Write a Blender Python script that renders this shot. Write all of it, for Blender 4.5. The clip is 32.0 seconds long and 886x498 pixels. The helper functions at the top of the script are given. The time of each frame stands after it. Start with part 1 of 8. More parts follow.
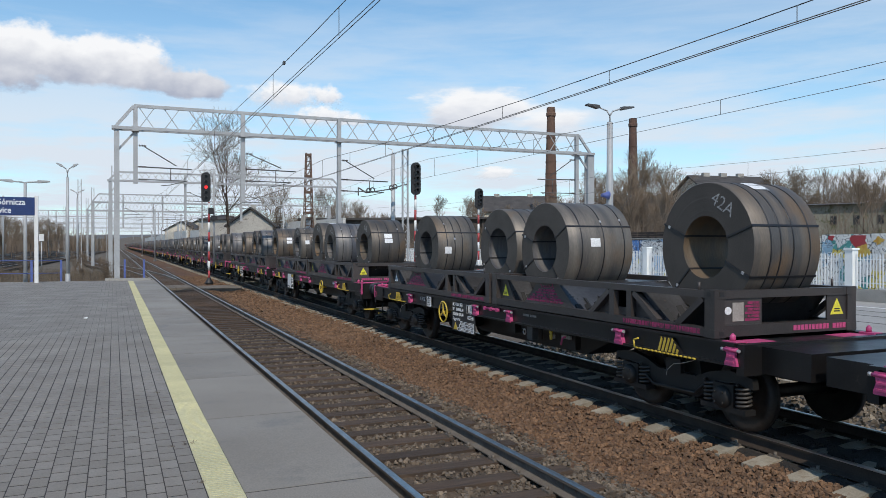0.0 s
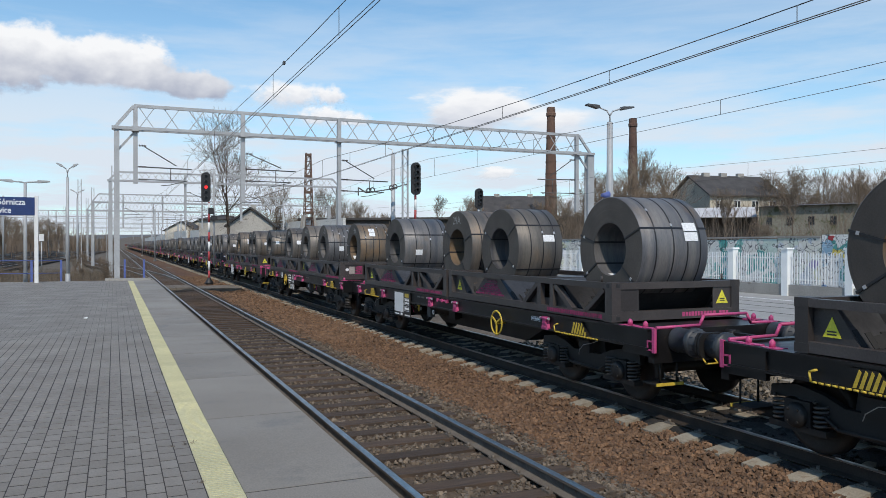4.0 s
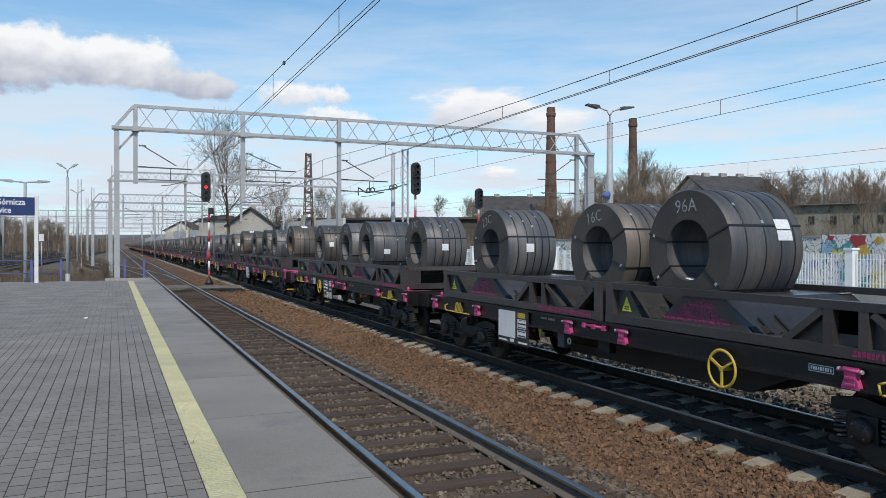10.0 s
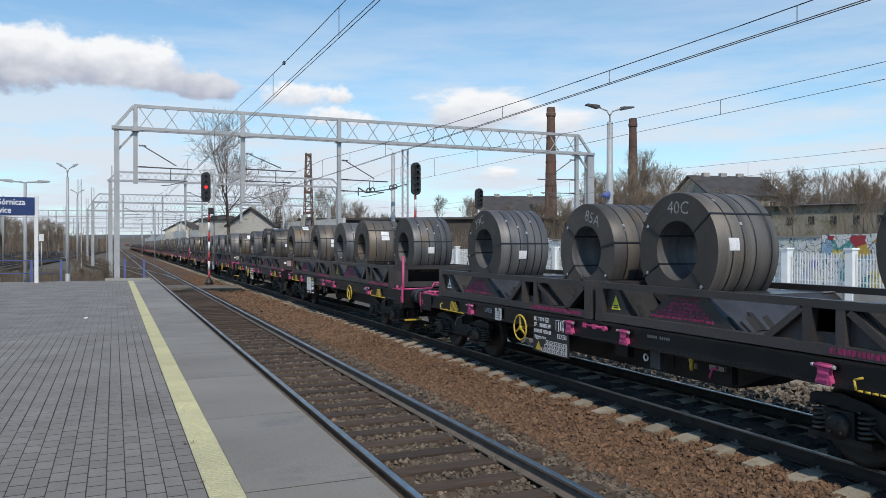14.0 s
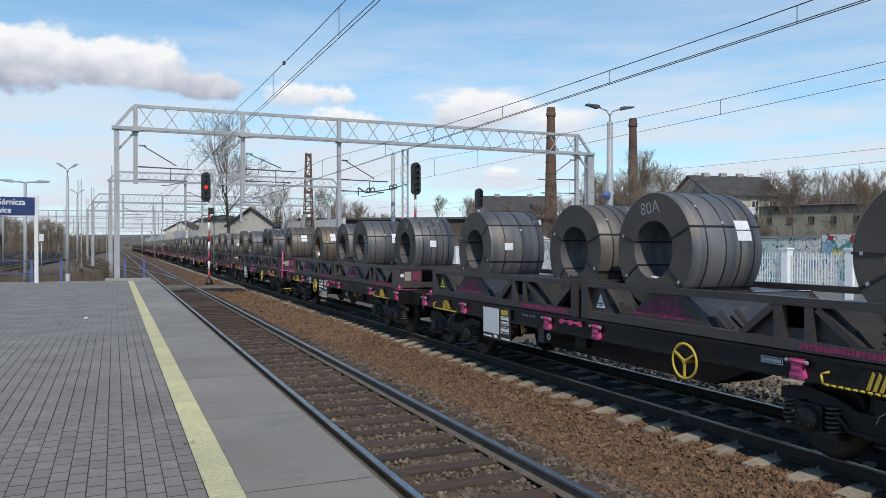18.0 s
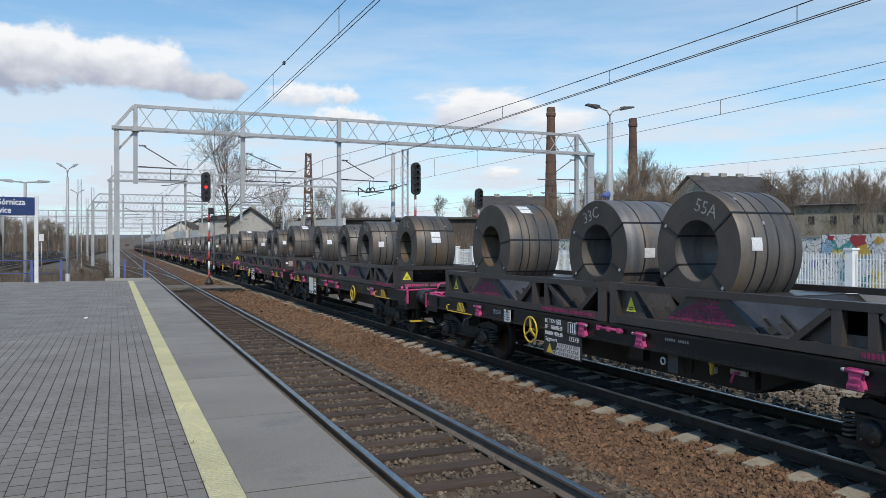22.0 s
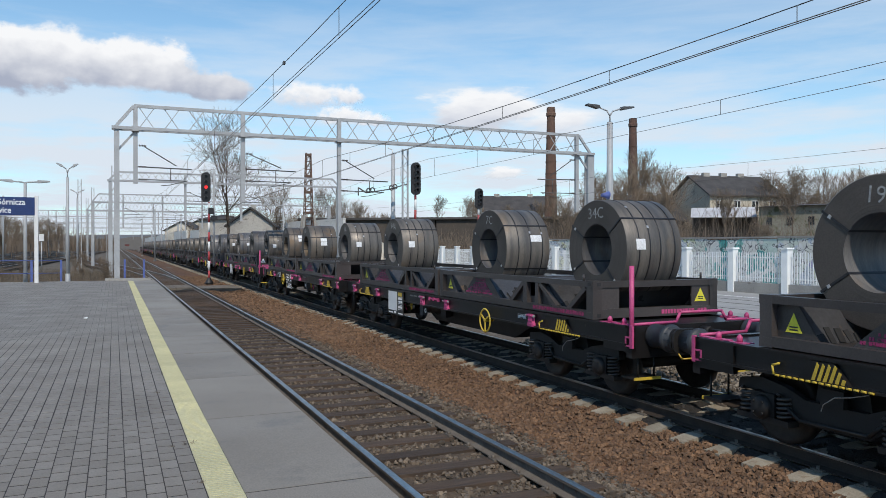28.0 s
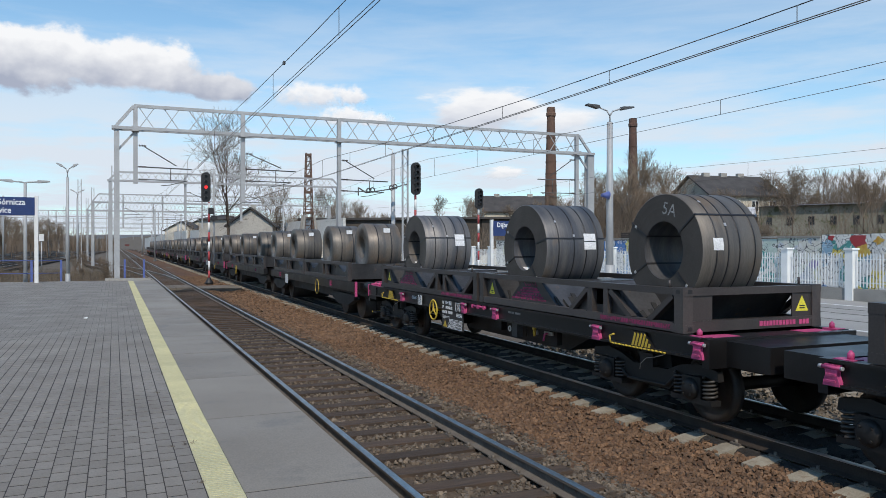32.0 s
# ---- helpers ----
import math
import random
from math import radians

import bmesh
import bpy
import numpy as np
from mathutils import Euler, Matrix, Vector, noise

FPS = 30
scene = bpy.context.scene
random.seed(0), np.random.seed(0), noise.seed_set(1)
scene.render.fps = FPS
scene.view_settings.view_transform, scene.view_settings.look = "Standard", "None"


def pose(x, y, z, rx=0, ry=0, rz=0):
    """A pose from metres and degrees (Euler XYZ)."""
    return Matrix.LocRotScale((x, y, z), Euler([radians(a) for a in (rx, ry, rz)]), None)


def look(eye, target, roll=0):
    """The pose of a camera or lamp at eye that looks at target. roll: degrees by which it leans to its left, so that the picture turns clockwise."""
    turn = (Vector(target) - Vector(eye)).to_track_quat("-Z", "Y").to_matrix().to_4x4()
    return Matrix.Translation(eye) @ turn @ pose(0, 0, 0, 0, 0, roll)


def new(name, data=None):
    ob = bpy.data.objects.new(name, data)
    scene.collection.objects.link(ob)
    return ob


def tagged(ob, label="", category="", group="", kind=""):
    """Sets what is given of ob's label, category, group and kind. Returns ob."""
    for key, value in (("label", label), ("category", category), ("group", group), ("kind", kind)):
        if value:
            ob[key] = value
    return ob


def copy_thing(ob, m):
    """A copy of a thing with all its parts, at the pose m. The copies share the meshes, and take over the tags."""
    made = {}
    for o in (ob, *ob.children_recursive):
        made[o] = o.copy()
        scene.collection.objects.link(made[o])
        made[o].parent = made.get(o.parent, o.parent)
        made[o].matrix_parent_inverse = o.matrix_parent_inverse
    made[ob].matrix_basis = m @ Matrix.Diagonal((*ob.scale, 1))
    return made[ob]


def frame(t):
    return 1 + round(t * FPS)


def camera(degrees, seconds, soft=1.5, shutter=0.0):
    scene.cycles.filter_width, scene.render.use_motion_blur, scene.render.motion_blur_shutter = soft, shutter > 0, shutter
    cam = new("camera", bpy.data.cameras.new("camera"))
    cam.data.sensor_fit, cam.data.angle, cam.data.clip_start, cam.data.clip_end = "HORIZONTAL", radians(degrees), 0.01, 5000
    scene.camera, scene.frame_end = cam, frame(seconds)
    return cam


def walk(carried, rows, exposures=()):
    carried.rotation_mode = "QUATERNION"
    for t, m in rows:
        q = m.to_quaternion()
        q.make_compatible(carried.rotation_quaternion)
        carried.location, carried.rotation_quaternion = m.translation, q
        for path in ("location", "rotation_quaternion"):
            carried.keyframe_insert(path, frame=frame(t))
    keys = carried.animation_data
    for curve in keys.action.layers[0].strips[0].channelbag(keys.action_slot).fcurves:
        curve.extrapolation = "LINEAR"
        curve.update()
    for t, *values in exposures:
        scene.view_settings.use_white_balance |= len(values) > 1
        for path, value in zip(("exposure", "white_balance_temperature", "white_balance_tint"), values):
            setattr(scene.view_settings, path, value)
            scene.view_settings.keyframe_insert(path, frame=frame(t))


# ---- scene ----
# Camera: it stands on the platform; z = 0 is the top of the rails, y runs along the tracks.
EYE = Vector((0.0, 0.0, 2.30))
TURN, TILT = radians(23.40), radians(0.34)
cam = camera(60.48, 32.0, soft=0.65)
AIM = EYE + Vector((math.sin(TURN) * math.cos(TILT), math.cos(TURN) * math.cos(TILT), -math.sin(TILT)))
walk(cam, [(0.0, look(EYE, AIM)), (32.0, look(EYE, AIM))])

# ---- light ----
SUN_HEIGHT, SUN_SIDE = radians(47), radians(199)     # compass angle from +y, clockwise
to_sun = Vector((math.sin(SUN_SIDE) * math.cos(SUN_HEIGHT), math.cos(SUN_SIDE) * math.cos(SUN_HEIGHT), math.sin(SUN_HEIGHT)))
sun = new("sun", bpy.data.lights.new("sun", "SUN"))
sun.data.energy, sun.data.angle, sun.data.color = 3.0, radians(0.6), (1.0, 0.90, 0.77)
sun.matrix_world = look(to_sun * 60, (0, 0, 0))
scene.view_settings.exposure = 0.0


def build_world():
    world = bpy.data.worlds.new("sky")
    scene.world = world
    world.use_nodes = True
    nt = world.node_tree
    nt.nodes.clear()
    n = nt.nodes.new
    out, bg = n("ShaderNodeOutputWorld"), n("ShaderNodeBackground")
    sky = n("ShaderNodeTexSky")
    sky.sky_type, sky.sun_disc = "NISHITA", False
    sky.sun_elevation, sky.sun_rotation = SUN_HEIGHT, SUN_SIDE
    sky.air_density, sky.dust_density, sky.ozone_density = 1.0, 0.1, 2.4
    # thin high cloud: stretched noise over the direction, projected on a flat layer
    co, sep = n("ShaderNodeTexCoord"), n("ShaderNodeSeparateXYZ")
    nt.links.new(co.outputs["Generated"], sep.inputs[0])
    up = n("ShaderNodeMath"); up.operation = "MAXIMUM"; up.inputs[1].default_value = 0.0
    nt.links.new(sep.outputs["Z"], up.inputs[0])
    lift = n("ShaderNodeMath"); lift.operation = "ADD"; lift.inputs[1].default_value = 0.10
    nt.links.new(up.outputs[0], lift.inputs[0])
    flat = n("ShaderNodeVectorMath"); flat.operation = "DIVIDE"
    nt.links.new(co.outputs["Generated"], flat.inputs[0])
    nt.links.new(lift.outputs[0], flat.inputs[1])
    mp = n("ShaderNodeMapping")
    mp.vector_type = "TEXTURE"
    mp.inputs["Rotation"].default_value = (0, 0, radians(140))
    mp.inputs["Scale"].default_value = (3.0, 0.75, 50.0)
    mp.inputs["Location"].default_value = (2.3, 0.7, 0.0)
    nt.links.new(flat.outputs[0], mp.inputs[0])
    noi = n("ShaderNodeTexNoise")
    noi.inputs["Scale"].default_value, noi.inputs["Detail"].default_value = 0.9, 7
    noi.inputs["Roughness"].default_value, noi.inputs["Distortion"].default_value = 0.55, 0.6
    nt.links.new(mp.outputs[0], noi.inputs["Vector"])
    ramp = n("ShaderNodeValToRGB")
    ramp.color_ramp.elements[0].position, ramp.color_ramp.elements[1].position = 0.48, 0.80
    ramp.color_ramp.elements[1].color = (0.80, 0.80, 0.80, 1)
    nt.links.new(noi.outputs["Fac"], ramp.inputs[0])
    # haze: whiter towards the horizon
    low = n("ShaderNodeMapRange")
    low.inputs["From Min"].default_value, low.inputs["From Max"].default_value = 0.03, 0.37
    low.inputs["To Min"].default_value, low.inputs["To Max"].default_value = 0.98, 0.0
    nt.links.new(up.outputs[0], low.inputs["Value"])
    mp2 = n("ShaderNodeMapping")
    mp2.inputs["Scale"].default_value = (3.6, 3.6, 22.0)
    nt.links.new(co.outputs["Generated"], mp2.inputs[0])
    noi2 = n("ShaderNodeTexNoise")
    noi2.inputs["Scale"].default_value, noi2.inputs["Detail"].default_value, noi2.inputs["Roughness"].default_value = 1.25, 8, 0.58
    nt.links.new(mp2.outputs[0], noi2.inputs["Vector"])
    veil = n("ShaderNodeMapRange")
    veil.inputs["From Min"].default_value, veil.inputs["From Max"].default_value = 0.38, 0.62
    veil.inputs["To Min"].default_value, veil.inputs["To Max"].default_value = 0.50, 1.35
    nt.links.new(noi2.outputs["Fac"], veil.inputs["Value"])
    broken = n("ShaderNodeMath"); broken.operation = "MULTIPLY"; broken.use_clamp = True
    nt.links.new(low.outputs[0], broken.inputs[0])
    nt.links.new(veil.outputs[0], broken.inputs[1])
    both = n("ShaderNodeMath"); both.operation = "MAXIMUM"
    nt.links.new(ramp.outputs[0], both.inputs[0])
    nt.links.new(broken.outputs[0], both.inputs[1])
    mix = n("ShaderNodeMixRGB")
    mix.inputs["Color2"].default_value = (5.25, 5.82, 6.5, 1)
    nt.links.new(both.outputs[0], mix.inputs["Fac"])
    clear = n("ShaderNodeMixRGB"); clear.blend_type = "MULTIPLY"; clear.inputs["Fac"].default_value = 1.0
    clear.inputs["Color2"].default_value = (0.73, 1.05, 1.11, 1)
    nt.links.new(sky.outputs[0], clear.inputs["Color1"])
    nt.links.new(clear.outputs[0], mix.inputs["Color1"])
    bg.inputs["Strength"].default_value = 0.135
    nt.links.new(mix.outputs[0], bg.inputs["Color"])
    nt.links.new(bg.outputs[0], out.inputs["Surface"])


build_world()


# ---- materials ----
def surface(name, colour, second=None, scale=3.0, fine=60.0, rough=0.8, metal=0.0, bump=0.2, depth=0.01, stain=None, stain_at=0.62,
            vary=0.0, island=0.0, stretch=(1, 1, 1), mixing=(0.35, 0.7), specular=0.5, grit=(0.72, 1.25)):
    """A weathered surface: two colours mixed by broad noise, fine grain, stains, relief."""
    m = bpy.data.materials.new(name)
    m.use_nodes = True
    nt = m.node_tree
    b = nt.nodes["Principled BSDF"]
    n, link = nt.nodes.new, nt.links.new
    second = second or tuple(c * 0.72 for c in colour)
    co = n("ShaderNodeTexCoord")
    mp = n("ShaderNodeMapping")
    mp.inputs["Scale"].default_value = stretch
    link(co.outputs["Object"], mp.inputs[0])
    info = n("ShaderNodeObjectInfo")
    shift = n("ShaderNodeVectorMath"); shift.operation = "SCALE"
    shift.inputs[0].default_value = (37, 91, 53)
    link(info.outputs["Random"], shift.inputs["Scale"])
    add = n("ShaderNodeVectorMath"); add.operation = "ADD"
    link(mp.outputs[0], add.inputs[0]); link(shift.outputs[0], add.inputs[1])
    big = n("ShaderNodeTexNoise")
    big.inputs["Scale"].default_value, big.inputs["Detail"].default_value = scale, 5
    link(add.outputs[0], big.inputs["Vector"])
    small = n("ShaderNodeTexNoise")
    small.inputs["Scale"].default_value, small.inputs["Detail"].default_value = fine, 4
    link(add.outputs[0], small.inputs["Vector"])
    r1 = n("ShaderNodeMapRange")
    r1.inputs["From Min"].default_value, r1.inputs["From Max"].default_value = mixing
    link(big.outputs["Fac"], r1.inputs["Value"])
    mix = n("ShaderNodeMixRGB")
    mix.inputs["Color1"].default_value, mix.inputs["Color2"].default_value = (*colour, 1), (*second, 1)
    link(r1.outputs[0], mix.inputs["Fac"])
    last = mix
    if stain:
        sn = n("ShaderNodeTexNoise")
        sn.inputs["Scale"].default_value, sn.inputs["Detail"].default_value, sn.inputs["Roughness"].default_value = scale * 2.3, 8, 0.65
        link(add.outputs[0], sn.inputs["Vector"])
        sr = n("ShaderNodeMapRange")
        sr.inputs["From Min"].default_value, sr.inputs["From Max"].default_value = stain_at, stain_at + 0.1
        link(sn.outputs["Fac"], sr.inputs["Value"])
        sm = n("ShaderNodeMixRGB")
        sm.inputs["Color2"].default_value = (*stain, 1)
        link(sr.outputs[0], sm.inputs["Fac"]); link(last.outputs[0], sm.inputs["Color1"])
        last = sm
    grain = n("ShaderNodeMapRange")
    grain.inputs["From Min"].default_value, grain.inputs["From Max"].default_value = 0.28, 0.72
    grain.inputs["To Min"].default_value, grain.inputs["To Max"].default_value = 1 - (1 - grit[0]) * 0.6, 1 + (grit[1] - 1) * 0.6
    link(small.outputs["Fac"], grain.inputs["Value"])
    gm = n("ShaderNodeVectorMath"); gm.operation = "SCALE"
    link(last.outputs[0], gm.inputs[0]); link(grain.outputs[0], gm.inputs["Scale"])
    tip = gm
    if vary or island:
        vr = n("ShaderNodeMapRange")
        w = vary or island
        vr.inputs["To Min"].default_value, vr.inputs["To Max"].default_value = 1 - w, 1 + w
        if vary:
            link(info.outputs["Random"], vr.inputs["Value"])
        else:
            geo = n("ShaderNodeNewGeometry")
            link(geo.outputs["Random Per Island"], vr.inputs["Value"])
        vm = n("ShaderNodeVectorMath"); vm.operation = "SCALE"
        link(tip.outputs[0], vm.inputs[0]); link(vr.outputs[0], vm.inputs["Scale"])
        tip = vm
    link(tip.outputs[0], b.inputs["Base Color"])
    rr = n("ShaderNodeMapRange")
    rr.inputs["To Min"].default_value, rr.inputs["To Max"].default_value = max(0.04, rough - 0.15), min(1.0, rough + 0.15)
    link(big.outputs["Fac"], rr.inputs["Value"])
    link(rr.outputs[0], b.inputs["Roughness"])
    b.inputs["Metallic"].default_value = metal
    b.inputs["Specular IOR Level"].default_value = specular
    if bump:
        bp = n("ShaderNodeBump")
        bp.inputs["Strength"].default_value, bp.inputs["Distance"].default_value = bump, depth
        link(small.outputs["Fac"], bp.inputs["Height"])
        link(bp.outputs[0], b.inputs["Normal"])
    return m


def glow(name, colour, strength):
    m = bpy.data.materials.new(name)
    m.use_nodes = True
    b = m.node_tree.nodes["Principled BSDF"]
    b.inputs["Base Color"].default_value = (*colour, 1)
    b.inputs["Emission Color"].default_value = (*colour, 1)
    b.inputs["Emission Strength"].default_value = strength
    return m


M = {
    "earth": surface("earth", (0.150, 0.118, 0.090), (0.098, 0.084, 0.060), 0.35, 9, 0.95, bump=0.6, depth=0.05, stain=(0.09, 0.08, 0.045), stain_at=0.55),
    "ballast_red": surface("ballast_red", (0.165, 0.086, 0.047), (0.106, 0.062, 0.039), 1.2, 26, 0.95, bump=0.9, depth=0.05, stain=(0.10, 0.075, 0.055), stain_at=0.6),
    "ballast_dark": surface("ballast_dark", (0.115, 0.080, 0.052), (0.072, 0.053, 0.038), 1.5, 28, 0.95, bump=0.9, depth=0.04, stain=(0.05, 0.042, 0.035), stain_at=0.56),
    "ballast_sooty": surface("ballast_sooty", (0.15, 0.125, 0.098), (0.095, 0.080, 0.064), 1.5, 28, 0.95, bump=0.9, depth=0.04, stain=(0.10, 0.07, 0.05), stain_at=0.6),
    "stone_sooty": surface("stone_sooty", (0.21, 0.178, 0.138), (0.12, 0.100, 0.078), 6, 60, 0.9, bump=0.3, island=0.45),
    # oily ballast with the shade under the train put into its colour
    "ballast_oily_shade": surface("ballast_oily_shade", (0.032, 0.027, 0.023), (0.02, 0.018, 0.016), 2.0, 30, 0.9, bump=0.9, depth=0.04, stain=(0.07, 0.055, 0.042), stain_at=0.6),
    "stone_red": surface("stone_red", (0.190, 0.108, 0.059), (0.120, 0.072, 0.044), 6, 60, 0.9, bump=0.3, island=0.34),
    "stone_grey": surface("stone_grey", (0.175, 0.138, 0.101), (0.08, 0.061, 0.045), 6, 60, 0.9, bump=0.3, island=0.5),
    "sleeper_wood": surface("sleeper_wood", (0.088, 0.058, 0.039), (0.050, 0.036, 0.027), 5, 40, 0.85, bump=0.5, vary=0.3, stretch=(0.5, 4.0, 4.0)),
    "sleeper_concrete": surface("sleeper_concrete", (0.32, 0.285, 0.225), (0.235, 0.20, 0.15), 5, 50, 0.9, bump=0.3, stain=(0.22, 0.16, 0.11), stain_at=0.58, vary=0.12),
    "rail_side": surface("rail_side", (0.165, 0.142, 0.118), (0.115, 0.096, 0.078), 4, 50, 0.7, bump=0.2, specular=0.4, stain=(0.12, 0.07, 0.04)),
    # darker rail sides, used on the train's track only
    "rail_side_dark": surface("rail_side_dark", (0.055, 0.043, 0.035), (0.034, 0.028, 0.024), 4, 50, 0.75, bump=0.2, specular=0.2, stain=(0.08, 0.05, 0.032)),
    "rail_head": surface("rail_head", (0.58, 0.54, 0.50), (0.45, 0.42, 0.385), 3, 40, 0.38, 1.0, bump=0.05),
    "paver": surface("paver", (0.244, 0.211, 0.175), (0.191, 0.166, 0.138), 1.6, 75, 0.56, bump=0.2, depth=0.004, grit=(0.74, 1.22), vary=0.05),
    "paver_field": surface("paver_field", (0.244, 0.211, 0.175), (0.191, 0.166, 0.138), 1.6, 75, 0.56, bump=0.2, depth=0.004, grit=(0.74, 1.22), island=0.05),
    "joint_sand": surface("joint_sand", (0.050, 0.043, 0.040), (0.030, 0.026, 0.025), 5, 90, 0.95, bump=0.3),
    "slab": surface("slab", (0.266, 0.230, 0.188), (0.222, 0.193, 0.159), 0.8, 90, 0.56, bump=0.15, depth=0.003, grit=(0.62, 1.36), stain=(0.20, 0.178, 0.152), stain_at=0.55, vary=0.07),
    "yellow_tile": surface("yellow_tile", (0.58, 0.54, 0.33), (0.48, 0.455, 0.29), 1.5, 70, 0.75, bump=0.2, stain=(0.40, 0.37, 0.24), stain_at=0.66, vary=0.05),
    "concrete": surface("concrete", (0.36, 0.345, 0.32), (0.27, 0.26, 0.24), 1.0, 40, 0.9, bump=0.3, stain=(0.2, 0.185, 0.165), stain_at=0.6),
    "black_paint": surface("black_paint", (0.0075, 0.0072, 0.008), (0.013, 0.0115, 0.0115), 2.2, 45, 0.38, bump=0.12, stain=(0.06, 0.046, 0.038), stain_at=0.66),
    "cradle_paint": surface("cradle_paint", (0.046, 0.040, 0.040), (0.062, 0.053, 0.050), 2.0, 45, 0.42, bump=0.12, stain=(0.085, 0.06, 0.047), stain_at=0.66, vary=0.25),
    "trough": surface("trough", (0.085, 0.085, 0.09), (0.04, 0.039, 0.041), 1.6, 22, 0.33, 0.35, bump=0.1, stain=(0.15, 0.10, 0.065), stain_at=0.62, vary=0.3),
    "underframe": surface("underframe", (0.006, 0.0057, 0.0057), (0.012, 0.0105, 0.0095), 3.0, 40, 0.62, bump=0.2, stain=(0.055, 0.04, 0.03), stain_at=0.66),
    "wheel_steel": surface("wheel_steel", (0.05, 0.04, 0.034), (0.03, 0.026, 0.024), 4, 40, 0.6, 0.4, bump=0.2),
    "magenta": surface("magenta", (0.54, 0.075, 0.215), (0.43, 0.06, 0.17), 5, 40, 0.5, bump=0.1, stain=(0.18, 0.03, 0.07), stain_at=0.66),
    "brake_yellow": surface("brake_yellow", (0.62, 0.44, 0.05), (0.50, 0.36, 0.05), 5, 40, 0.5, bump=0.1, stain=(0.2, 0.15, 0.05), stain_at=0.68),
    "sign_yellow": surface("sign_yellow", (0.78, 0.72, 0.06), (0.70, 0.64, 0.06), 6, 40, 0.45, bump=0.0),
    "white_paint": surface("white_paint", (0.76, 0.76, 0.75), (0.68, 0.68, 0.67), 3, 40, 0.6, bump=0.0, stain=(0.5, 0.49, 0.47), stain_at=0.7, grit=(0.94, 1.04)),
    "paper": surface("paper", (0.80, 0.81, 0.82), (0.70, 0.71, 0.73), 6, 40, 0.55, bump=0.05),
    "board_black": surface("board_black", (0.02, 0.02, 0.022), (0.03, 0.029, 0.029), 4, 40, 0.5, bump=0.05),
    "steel_grey": surface("steel_grey", (0.44, 0.45, 0.46), (0.35, 0.36, 0.37), 1.2, 40, 0.6, 0.2, bump=0.1, stain=(0.26, 0.24, 0.22), stain_at=0.68),
    "steel_dark": surface("steel_dark", (0.10, 0.105, 0.11), (0.07, 0.07, 0.07), 2, 40, 0.6, 0.3, bump=0.1),
    "wire": surface("wire", (0.12, 0.115, 0.11), (0.085, 0.08, 0.078), 2, 40, 0.6, 0.4, bump=0.0),
    "insulator": surface("insulator", (0.07, 0.05, 0.045), (0.05, 0.04, 0.036), 4, 40, 0.3, bump=0.0),
    "rust": surface("rust", (0.15, 0.088, 0.062), (0.10, 0.065, 0.05), 2, 30, 0.9, bump=0.2),
    "red_paint": surface("red_paint", (0.40, 0.04, 0.05), (0.34, 0.06, 0.06), 3, 30, 0.5, bump=0.05),
    "orange_paint": surface("orange_paint", (0.58, 0.30, 0.05), (0.62, 0.52, 0.14), 3, 30, 0.8, bump=0.0),
    "violet_paint": surface("violet_paint", (0.25, 0.22, 0.42), (0.33, 0.31, 0.50), 3, 30, 0.8, bump=0.0),
    "signal_black": surface("signal_black", (0.018, 0.018, 0.02), (0.028, 0.028, 0.03), 3, 30, 0.55, bump=0.05),
    "sign_blue": surface("sign_blue", (0.022, 0.045, 0.16), (0.018, 0.038, 0.13), 3, 30, 0.35, bump=0.0),
    "blue_paint": surface("blue_paint", (0.10, 0.14, 0.38), (0.075, 0.105, 0.29), 3, 30, 0.5, bump=0.05),
    "brick": surface("brick", (0.17, 0.098, 0.068), (0.11, 0.066, 0.05), 0.6, 9, 0.95, bump=0.4, depth=0.03, stain=(0.12, 0.085, 0.07), stain_at=0.6),
    "shed_wall": surface("shed_wall", (0.085, 0.070, 0.058), (0.060, 0.052, 0.045), 0.5, 6, 0.95, bump=0.3, depth=0.03, stain=(0.13, 0.105, 0.08), stain_at=0.6),
    "brick_dark": surface("brick_dark", (0.135, 0.078, 0.06), (0.09, 0.056, 0.046), 0.6, 12, 0.95, bump=0.4, depth=0.03, stain=(0.09, 0.065, 0.06), stain_at=0.6),
    "plaster": surface("plaster", (0.60, 0.54, 0.43), (0.47, 0.42, 0.34), 0.5, 8, 0.95, bump=0.2, stain=(0.25, 0.22, 0.19), stain_at=0.58),
    "plaster_grey": surface("plaster_grey", (0.42, 0.40, 0.365), (0.31, 0.295, 0.27), 0.5, 8, 0.95, bump=0.2, stain=(0.18, 0.17, 0.15), stain_at=0.6),
    "plaster_white": surface("plaster_white", (0.66, 0.62, 0.54), (0.55, 0.50, 0.42), 0.5, 8, 0.95, bump=0.2),
    "roof_dark": surface("roof_dark", (0.075, 0.068, 0.065), (0.05, 0.047, 0.046), 0.8, 10, 0.8, bump=0.3),
    "glass_dark": surface("glass_dark", (0.03, 0.035, 0.04), (0.02, 0.022, 0.025), 1, 10, 0.12, bump=0.0),
    "bark": surface("bark", (0.115, 0.085, 0.062), (0.075, 0.058, 0.045), 1.5, 20, 0.95, bump=0.3),
    "twig": surface("twig", (0.235, 0.180, 0.132), (0.145, 0.114, 0.086), 0.3, 10, 0.95, bump=0.0, island=0.3),
    "evergreen": surface("evergreen", (0.06, 0.075, 0.022), (0.095, 0.09, 0.03), 0.5, 10, 0.95, bump=0.0, island=0.35),
    "dry_grass": surface("dry_grass", (0.175, 0.135, 0.098), (0.110, 0.088, 0.060), 0.6, 12, 0.95, bump=0.0, island=0.4),
